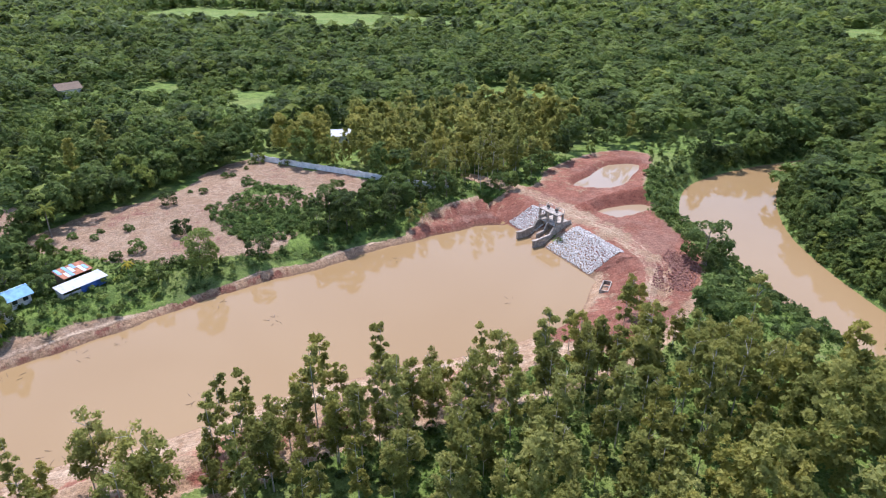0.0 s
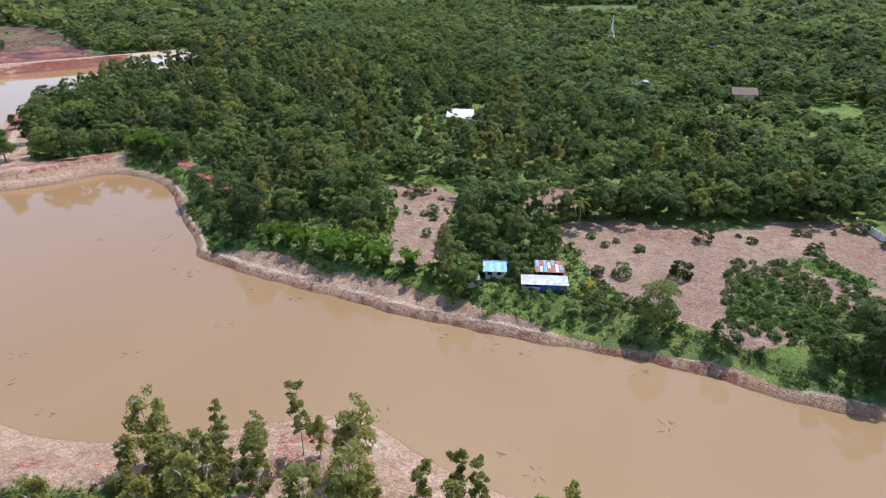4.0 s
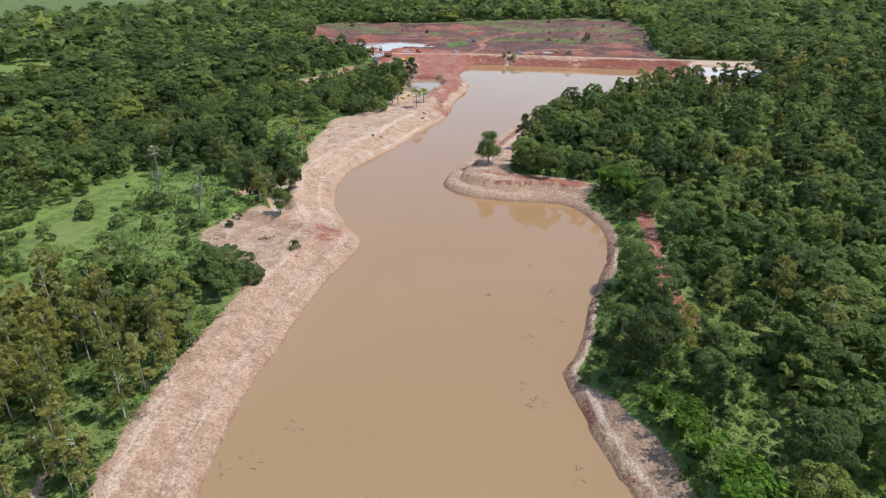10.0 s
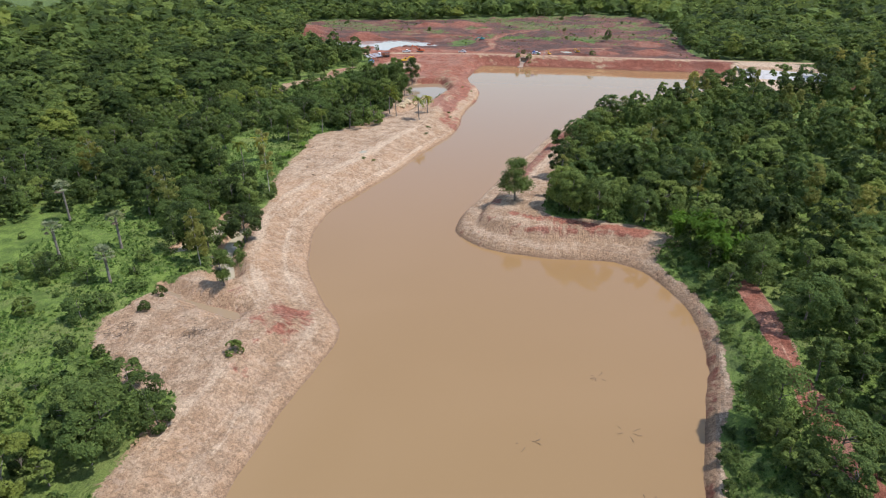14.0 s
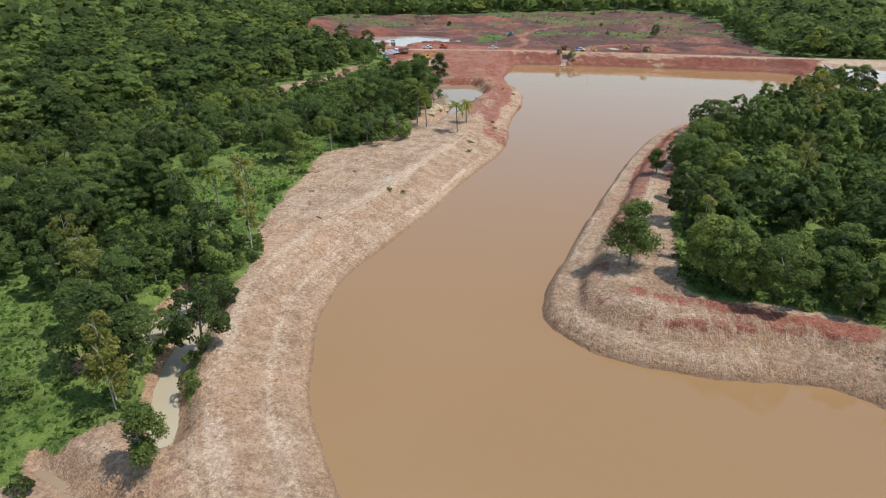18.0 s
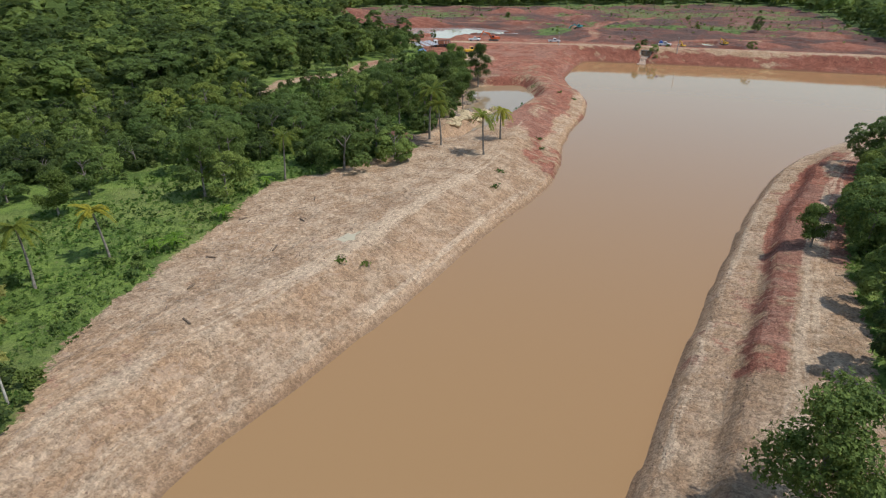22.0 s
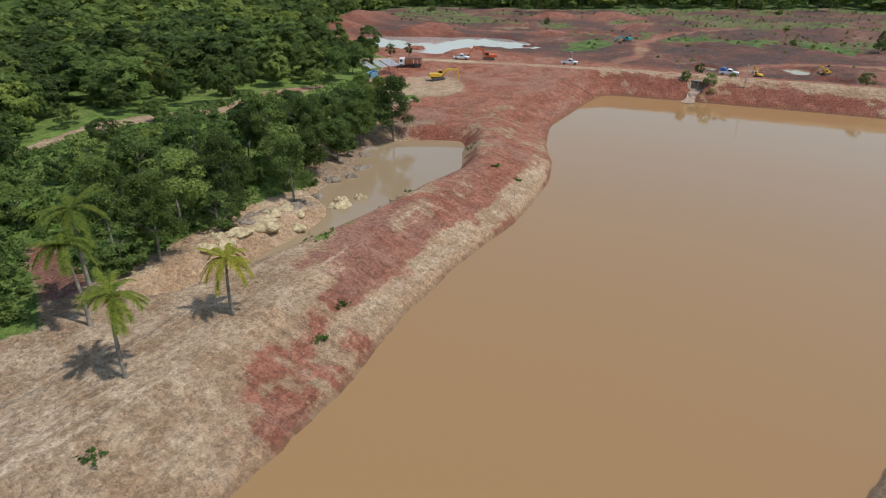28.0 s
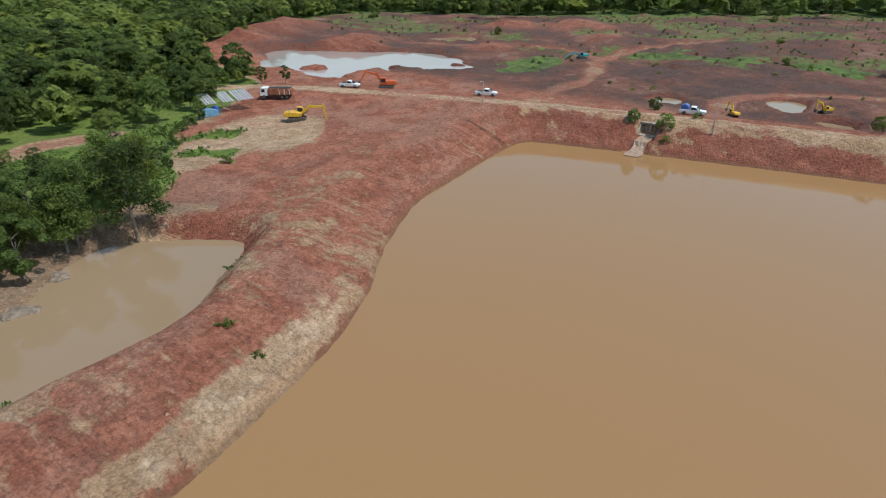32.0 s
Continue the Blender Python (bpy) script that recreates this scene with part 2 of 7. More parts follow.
    # dark damp line at the water
    wet = step(nt, calc(nt, "ADD", away, calc(nt, "MULTIPLY", calc(nt, "SUBTRACT", n3, 0.5), 0.8)), 0.7, 0.1)
    soil = mix(nt, calc(nt, "MULTIPLY", wet, 0.5), soil, (0.17, 0.10, 0.055))
    # low growth
    gr = mix(nt, step(nt, n2, 0.36, 0.62), (0.070, 0.112, 0.022), (0.165, 0.235, 0.045))
    gr = mix(nt, calc(nt, "MULTIPLY", step(nt, n1, 0.46, 0.62), 0.6), gr, (0.20, 0.225, 0.065))
    gr = mix(nt, calc(nt, "MULTIPLY", step(nt, n3, 0.47, 0.68), 0.55), gr, (0.045, 0.078, 0.018))
    gr = mix(nt, calc(nt, "MULTIPLY", step(nt, grit, 0.6, 1.0), 0.4), gr, (0.21, 0.27, 0.075))
    gr = mix(nt, calc(nt, "MULTIPLY", dk, 0.35), gr, (0.22, 0.17, 0.10))
    gr = mix(nt, waste_shade, gr, mix(nt, step(nt, n2, 0.42, 0.6), (0.072, 0.098, 0.034), (0.125, 0.175, 0.045)))
    gm = step(nt, calc(nt, "ADD", grass, calc(nt, "MULTIPLY", calc(nt, "SUBTRACT", calc(nt, "ADD", n2, n3), 1.0), 1.1)), 0.44, 0.56)
    c = mix(nt, gm, soil, gr)
    nt.links.new(c, b.inputs["Base Color"])
    h = calc(nt, "ADD", calc(nt, "MULTIPLY", n3, 1.6), calc(nt, "ADD", calc(nt, "MULTIPLY", n4, 0.6), calc(nt, "ADD", calc(nt, "MULTIPLY", crumb_d, -0.35), calc(nt, "MULTIPLY", grit_d, -0.14))))
    h = calc(nt, "SUBTRACT", h, calc(nt, "MULTIPLY", calc(nt, "MULTIPLY", calc(nt, "ADD", step(nt, rills, 0.48, 0.64), calc(nt, "MULTIPLY", step(nt, teeth, 0.46, 0.62), 0.7)), slope), 0.34))
    h = calc(nt, "ADD", h, calc(nt, "MULTIPLY", tracks, 0.45))
    bump(nt, b, h, 0.95, 0.30)
    return m


M_GROUND = ground_mat()
M_WATER = water_mat("muddy_water", (0.275, 0.184, 0.088), (0.248, 0.160, 0.070), west=(0.276, 0.160, 0.068))
M_POOL = water_mat("pool_water", (0.29, 0.21, 0.125), (0.25, 0.175, 0.10))
M_PUDDLE = water_mat("pale_pool_water", (0.41, 0.355, 0.23), (0.37, 0.315, 0.20))
M_GREYPOOL = water_mat("grey_pool_water", (0.36, 0.32, 0.285), (0.30, 0.26, 0.225))
M_LEAF = foliage("broad_leaves", (0.033, 0.053, 0.018), (0.118, 0.172, 0.044), (0.260, 0.325, 0.075), 0.36)
M_EUCA = foliage("eucalyptus_leaves", (0.162, 0.170, 0.038), (0.280, 0.282, 0.066), (0.390, 0.388, 0.115), 0.5, 3.6, 0.55)
M_BAMBOO = foliage("bamboo_leaves", (0.085, 0.16, 0.018), (0.15, 0.27, 0.028), (0.23, 0.36, 0.05), 0.45, 4.0, 0.6)
M_PALM = foliage("palm_fronds", (0.085, 0.125, 0.022), (0.165, 0.20, 0.03), (0.33, 0.31, 0.04), 0.35, 3.0, 3.2)
M_BUSH = foliage("garden_leaves", (0.07, 0.115, 0.028), (0.125, 0.195, 0.045), (0.20, 0.28, 0.07), 0.35)
M_YPALM = foliage("yellow_palm_fronds", (0.22, 0.22, 0.03), (0.36, 0.33, 0.04), (0.50, 0.43, 0.06), 0.35, 3.0, 3.2)
M_GRASS = foliage("grass_blades", (0.05, 0.10, 0.018), (0.08, 0.15, 0.025), (0.15, 0.22, 0.05), 0.3, 5.0, 0.7)
M_BARK = plain("grey_bark", (0.22, 0.19, 0.15), 0.9, var=0.4, scale=2)
M_PALEBARK = plain("pale_bark", (0.46, 0.42, 0.35), 0.85, var=0.35, scale=2)
M_TWIG = plain("dead_wood", (0.16, 0.11, 0.07), 0.9, var=0.4)


def island_mat(name, dark, lite, rough=0.9):
    m, nt, b = mat_nodes(name, rough, 0.2)
    g = nd(nt, "ShaderNodeNewGeometry")
    o = nd(nt, "ShaderNodeObjectInfo")
    r = calc(nt, "FRACT", calc(nt, "ADD", g.outputs["Random Per Island"], o.outputs["Random"]))
    c = mix(nt, r, dark, lite)
    c = mix(nt, calc(nt, "MULTIPLY", step(nt, noise_tex(nt, 6, 4), 0.45, 0.7), 0.4), c, dark)
    nt.links.new(c, b.inputs["Base Color"])
    return m


M_CLOD = island_mat("clods", (0.20, 0.12, 0.08), (0.40, 0.275, 0.19))
M_ROCK = island_mat("pale_rock", (0.40, 0.372, 0.325), (0.63, 0.59, 0.53), 0.85)
M_CONC = plain("stained_concrete", (0.35, 0.30, 0.24), 0.9, var=0.45, scale=1.2)
M_WHITE = plain("white_paint", (0.72, 0.72, 0.70), 0.45, var=0.12, scale=2)
M_ROOFW = plain("pale_roof_sheet", (0.44, 0.45, 0.45), 0.45, 0.2, var=0.25, scale=0.8)
M_PALEROOF = plain("white_roof_sheet", (0.56, 0.57, 0.57), 0.4, 0.1, var=0.2, scale=0.5)
M_RUST = plain("rusty_roof_sheet", (0.33, 0.13, 0.065), 0.7, 0.2, var=0.45, scale=0.7)
M_BLUEROOF = plain("blue_roof_sheet", (0.16, 0.33, 0.46), 0.4, 0.2, var=0.25, scale=0.8)
M_TARP = plain("blue_tarpaulin", (0.06, 0.14, 0.42), 0.5, var=0.3, scale=1.5)
M_WOOD = plain("weathered_timber", (0.20, 0.14, 0.09), 0.85, var=0.4, scale=3)
M_WALL = plain("plastered_wall", (0.55, 0.53, 0.48), 0.9, var=0.25, scale=1)
M_PALEWALL = plain("lime_washed_wall", (0.80, 0.79, 0.75), 0.9, var=0.2, scale=0.8)
# near-black; also painted where hollows would only be in shade
M_DARK = plain("dark_metal_and_shade", (0.03, 0.03, 0.03), 0.8, var=0.2)
M_YELLOW = plain("yellow_machine_paint", (0.62, 0.36, 0.03), 0.5, var=0.3, scale=2)
M_ORANGE = plain("orange_machine_paint", (0.55, 0.11, 0.03), 0.5, var=0.3, scale=2)
M_TEAL = plain("teal_machine_paint", (0.05, 0.30, 0.30), 0.5, var=0.3, scale=2)
M_STEEL = plain("dusty_steel", (0.14, 0.12, 0.10), 0.6, 0.5, var=0.35, scale=3)
M_RUBBER = plain("black_rubber", (0.03, 0.03, 0.03), 0.85, var=0.3)
M_GLASS = plain("tinted_glass", (0.02, 0.025, 0.03), 0.08, var=0.1)
M_FOAM = plain("foaming_water", (0.36, 0.25, 0.17), 0.5, var=0.35, scale=2)
M_POLE = plain("galvanised_pole", (0.42, 0.42, 0.41), 0.5, 0.5, var=0.2)
M_STICK = island_mat("dry_sticks", (0.13, 0.09, 0.06), (0.42, 0.34, 0.26))

# ---- plan: shores, pools, bare ground ----
def hash2(ix, iy, seed):
    n = (ix.astype(np.int64) * 374761393 + iy.astype(np.int64) * 668265263 + seed * 1442695041) & 0x7FFFFFFF
    n = ((n ^ (n >> 13)) * 1274126177) & 0x7FFFFFFF
    return ((n ^ (n >> 16)) & 0xFFFF) / 65535.0


def vn(x, y, size, seed=0):
    """Value noise, 0 to 1, with cells of that size."""
    fx, fy = x / size, y / size
    ix, iy = np.floor(fx), np.floor(fy)
    u, v = fx - ix, fy - iy
    u, v = u * u * (3 - 2 * u), v * v * (3 - 2 * v)
    a, b, c, d = hash2(ix, iy, seed), hash2(ix + 1, iy, seed), hash2(ix, iy + 1, seed), hash2(ix + 1, iy + 1, seed)
    return (a * (1 - u) + b * u) * (1 - v) + (c * (1 - u) + d * u) * v


def fbm(x, y, size, seed=0, octaves=4):
    s, w, tot = 0, 1.0, 0
    for k in range(octaves):
        s = s + w * vn(x, y, size / 2 ** k, seed + k)
        tot += w
        w *= 0.55
    return s / tot


def smooth(lo, hi, v):
    t = np.clip((v - lo) / (hi - lo), 0, 1)
    return t * t * (3 - 2 * t)


def round_off(pts, closed=True, gap=4.0):
    """A Catmull-Rom line through the points, in steps of about gap metres."""
    p, out, n = np.array(pts, float), [], len(pts)
    for i in range(n if closed else n - 1):
        a, b, c, d = (p[k % n] if closed else p[min(max(k, 0), n - 1)] for k in (i - 1, i, i + 1, i + 2))
        for t in np.arange(0, 1, 1 / max(1, round(np.linalg.norm(c - b) / gap))):
            out.append(0.5 * ((2 * b) + (c - a) * t + (2 * a - 5 * b + 4 * c - d) * t * t + (3 * b - a - 3 * c + d) * t ** 3))
    if not closed:
        out.append(p[-1])
    return np.array(out)


def shore_distance(x, y, poly, reach=90.0, closed=True):
    """Distance from a closed line, minus inside; and the length along it to the nearest place."""
    x, y = np.ravel(x).astype(float), np.ravel(y).astype(float)
    dist, along = np.full(x.shape, float(reach)), np.zeros(x.shape)
    lo, hi = poly.min(0) - reach, poly.max(0) + reach
    near = np.nonzero((x > lo[0]) & (x < hi[0]) & (y > lo[1]) & (y < hi[1]))[0]
    a = poly if closed else poly[:-1]
    b = np.roll(poly, -1, 0) if closed else poly[1:]
    e = b - a
    ln = np.hypot(e[:, 0], e[:, 1]) + 1e-9
    start = np.concatenate([[0], np.cumsum(ln)[:-1]])
    for k in range(0, len(near), 8000):
        i = near[k:k + 8000]
        px, py = x[i, None] - a[None, :, 0], y[i, None] - a[None, :, 1]
        t = np.clip((px * e[:, 0] + py * e[:, 1]) / ln ** 2, 0, 1)
        d2 = (px - t * e[:, 0]) ** 2 + (py - t * e[:, 1]) ** 2
        j = d2.argmin(1)
        r = np.arange(len(i))
        dist[i] = np.minimum(reach, np.sqrt(d2[r, j]))
        along[i] = start[j] + t[r, j] * ln[j]
        if closed:
            yy = y[i, None]
            cross = ((a[:, 1] > yy) != (b[:, 1] > yy)) & (x[i, None] < a[:, 0] + e[:, 0] * (yy - a[:, 1]) / np.where(e[:, 1] == 0, 1e-9, e[:, 1]))
            inside = cross.sum(1) % 2 == 1
            dist[i] = np.where(inside, -dist[i], dist[i])
    return dist, along


SOUTH_SHORE = [(37, 134), (33.5, 123.5), (27, 113), (12, 104), (-8, 97), (-29, 88), (-41, 79.5), (-55.5, 73.5), (-63.5, 68.5), (-65.5, 62),
               (-68, 54), (-70, 45), (-74, 34.5), (-80, 26), (-87, 19), (-94, 13.8), (-112, 7.4), (-130, 3.3), (-152, -1.5), (-168, -3.2),
               (-179, -5), (-188.5, -15.5), (-200, -25), (-214, -33), (-222, -35.5), (-233, -37), (-256, -35.6), (-290, -35), (-316, -34.2),
               (-333, -37.5), (-353, -42.5), (-373, -44.6), (-392, -49), (-404.5, -54.6), (-414, -60.5), (-430, -68), (-449, -71.5), (-470, -73.5)]
DAM_SHORE = [(-473, -72), (-478, -51), (-486, -9), (-489, 20), (-493, 54)]
NORTH_SHORE = [(-470, 64), (-430, 50), (-390, 25), (-355, 7.4), (-328, 2.2), (-302, -0.2), (-272, -1.6), (-245, -2.8), (-236, -2.8), (-229, -1),
               (-224.8, 4), (-222, 12), (-223, 24), (-226, 38), (-221, 47), (-212, 53), (-200, 57), (-180, 57.7), (-160, 58), (-141, 58.2),
               (-132, 61), (-121.5, 67.5), (-106, 78.5), (-90, 91), (-75, 102.5), (-62, 114), (-43.5, 129.3), (-26, 141.5), (-11.4, 152),
               (4, 161.4), (18.5, 166), (27, 153), (36, 139)]
SHORE = round_off(SOUTH_SHORE + DAM_SHORE + NORTH_SHORE)
SPIT_S = shore_distance(np.array([-225.0]), np.array([4.0]), SHORE)[1][0]
RIVER = round_off([(83, 94), (81, 107), (77.5, 119), (75.5, 144), (71.5, 166), (73, 177), (83, 200), (100, 215), (126, 228), (170, 242), (260, 262),
                   (260, 242), (170, 224), (130, 214), (117, 203), (106, 183), (99, 161), (97.5, 140), (99, 118), (105, 95), (117, 60), (127, 0),
                   (137, -90), (105, -90), (98, 0), (90, 60)])
RIVER_Z = -1.5
POOLS = [  # outline, level
    (round_off([(-402, -74.5), (-397, -82), (-391, -87), (-384, -85.5), (-376, -79), (-368, -77), (-362, -75), (-356, -66.5), (-342, -63.2), (-327, -62),
                (-333, -61), (-345, -60.5), (-356, -60.5), (-368, -61.5), (-378, -61.8), (-388, -64), (-394, -68.5)], gap=3), 1.6),
    (round_off([(-184, -32.5), (-189.5, -36.5), (-195, -41), (-202, -44.2), (-209, -47.5), (-208, -49.5), (-200, -46.6), (-192, -42.8), (-186, -38), (-182.5, -34)], gap=2), 1.8),
    (round_off([(-176.4, -43.6), (-174.5, -33.2), (-173.5, -22.4), (-171.3, -21.8), (-172.7, -32.3), (-175.1, -42.2)], gap=2), 2.6),
    (round_off([(-514, -208), (-500, -196), (-489, -181), (-486, -165), (-483, -150), (-486, -141), (-499, -150), (-506, -139), (-519, -126), (-533, -127), (-545, -155), (-535, -176), (-522, -192)], gap=4), 3.4),
    (round_off([(43, 191), (51, 202), (60, 213), (71, 213), (64, 199), (58, 190), (50, 187)], gap=3), 2.9),
    (round_off([(46, 170), (54.3, 175), (61.8, 175.5), (64.3, 172), (57.8, 168), (50.2, 164)], gap=3), 2.4),
    (round_off([(-576, -183), (-594, -171), (-585, -162), (-571, -173)], gap=4), 3.5),
    (round_off([(-511, -62), (-517, -58), (-515, -54), (-508, -54)], gap=2), 3.7),
    (round_off([(-528, -38), (-531, -32), (-527, -29), (-516, -29), (-517, -34)], gap=2), 3.6),
    (round_off([(-511, -25), (-511, -18), (-506, -17), (-505, -21)], gap=2), 3.7),
    (round_off([(-268, -48.3), (-270.5, -48.2), (-273.6, -48.0), (-273.4, -47.5), (-269, -47.6)], gap=1), 4.12),
    (round_off([(-215, -57), (-210, -50), (-205, -51), (-198, -49.4), (-190, -51.5), (-192, -55), (-203, -54.5)], gap=2), 1.9),
]
BARE = [  # outline, red, pale
    ([(-222, -46), (-235, -58), (-249, -63.5), (-269, -69), (-283, -73), (-292, -68.5), (-313, -63), (-331, -55), (-345, -42), (-300, -36), (-225, -38)], 0.15, 0.5),
    ([(-103, 149), (-99, 156), (-84, 180), (-72, 202), (-66, 216), (-20, 190), (-32, 170), (-34, 150), (-49, 137.5), (-62, 133), (-78, 129), (-91, 137)], 0.3, 0.12),
    ([(-154, 118), (-147, 133), (-117, 121), (-99, 110), (-101, 97), (-109, 93), (-119, 104), (-140, 112)], 0.3, 0.12),
    ([(-132, 153), (-123, 166), (-108, 156), (-118, 143)], 0.3, 0.12),
    ([(-425, -62), (-400, -62), (-397, -87), (-404, -95), (-418, -112), (-422, -124), (-431, -128.5), (-453, -141), (-466, -152), (-474, -177), (-486, -206), (-534, -240), (-590, -280), (-640, -292), (-662, -250), (-672, -200), (-745, -120), (-790, -70),
      (-800, -20), (-720, 15), (-640, 30), (-570, 38), (-530, 48), (-500, 70), (-485, 60)], 0.75, 0.05),
    ([(-320, -36), (-334, -38), (-348, -40), (-373, -42), (-400, -50), (-425, -63), (-470, -76), (-475, -95), (-430, -100), (-404, -88), (-402, -72), (-392, -66), (-378, -62.5), (-356, -61), (-345, -59), (-330, -50)], 0.66, 0.1),
    ([(-8, 155), (-4, 166), (12, 178), (30, 188), (38, 205), (60, 226), (76, 222), (72, 200), (66, 190), (66, 150), (62, 128), (50, 110), (38, 100), (26, 98), (20, 108), (36, 125), (36, 140), (24, 160)], 0.66, 0.06),
    ([(-505, 70), (-440, 70), (-430, 84), (-436, 104), (-470, 108), (-505, 110)], 0.2, 0.9),
    ([(-340, 8), (-300, 5), (-240, 4), (-230, 6), (-228, 20), (-232, 44), (-236, 44), (-237, 22), (-250, 17), (-300, 13), (-340, 14)], 0.12, 0.35),
    ([(-435, -122), (-447, -120), (-450, -110), (-432, -95), (-424, -102), (-410, -100), (-417, -113)], 0.3, 0.3),
    ([(-316, -62), (-319, -72), (-322, -84), (-325, -84), (-323, -70), (-320, -61)], 0.95, 0.0),
    ([(-327, -64), (-340, -63), (-356, -66), (-366, -76), (-358, -77), (-346, -73), (-332, -68)], 0.0, 0.45),
    ([(-184, -12), (-190, -26), (-182, -40), (-172, -42), (-157, -41), (-151, -28), (-150, -15), (-162, -12)], 0.16, 0.35),
    ([(-404, -84), (-397, -93), (-388, -95), (-376, -90), (-366, -84), (-366, -76), (-376, -78), (-391, -86)], 0.15, 0.1),
    ([(57, 140), (62, 137), (60, 129), (54, 119), (47, 121), (52, 132)], 0.95, 0.0),
    ([(-85, 8), (-70, 38), (-66, 62), (-40, 72), (-10, 88), (10, 94), (12, 84), (-18, 72), (-42, 58), (-58, 40), (-74, 8)], 0.4, 0.12),
    ([(-338, -130), (-354, -137), (-368, -136), (-383, -130), (-403, -137), (-418, -133), (-418, -129), (-403, -131), (-383, -125), (-368, -130), (-354, -132), (-338, -126)], 0.45, 0.15),
    ([(-152, -6), (-172, -8), (-183, -11), (-178, -19), (-160, -15)], 0.5, 0.1),
    ([(-318, -57), (-335, -55), (-346, -57), (-346, -63), (-332, -67), (-316, -66)], 0.05, 0.4),
]
BARE = [(round_off(p, gap=5), r, w) for p, r, w in BARE]
GATE_ROAD = round_off([(10, 196), (22.9, 187), (31.2, 177), (41, 161.5), (49, 144.5), (51, 130), (46, 116)], False)
RIDGE = round_off([(43, 168.5), (54.7, 177), (66, 180.5), (72, 177)], False)
GREEN = [(-541, -109, 14, 12), (-583, -82, 17, 13), (-580, -58, 15, 17), (-585, -36, 13, 14), (-417, -108, 5, 5), (-428, -115, 6, 4), (-421, -105, 6, 4), (-423, -117, 5, 3), (-469, -62, 2.5, 5), (-50, 160, 15, 13), (-36, 160, 8, 8), (-51, 184, 12, 5)]
HEAPS = [(-478, -192, 7, 3.0), (-492, -212, 10, 4.5), (-515, -226, 11, 5.0), (-540, -240, 12, 5.0), (-566, -254, 12, 4.5), (-536, -186, 10, 2.6), (-552, -196, 9, 2.4), (-647, -146, 14, 4), (-627, -172, 11, 4), (-560, -140, 8, 1.8), (-610, -120, 9, 2.0), (-520, -8, 8, 1.8), (-535, 20, 10, 2.4), (-565, 12, 11, 2.6)]
HAUL = [round_off(p, False) for p in ([(-486, -80), (-506, -84), (-521, -83), (-545, -90), (-562, -96), (-597, -94), (-640, -80)], [(-562, -96), (-575, -120), (-565, -150), (-560, -175)], [(-497, -40), (-515, -45), (-532, -38), (-548, -8)])]
SPILLWAY = np.array([(-498, 69.5), (-431, 75.5), (-431, 107), (-500, 115)])
RED_PATH = round_off([(-216, 63.5), (-208, 66), (-200, 67.5), (-185, 70.5), (-172, 73.5), (-160, 77.5)], False)
ROAD = round_off([(-440, -160), (-452, -150), (-462, -138), (-470, -117), (-478, -92), (-484.8, -66), (-489.8, -38), (-494.6, -8), (-501, 25), (-507, 62), (-520, 140)], False)


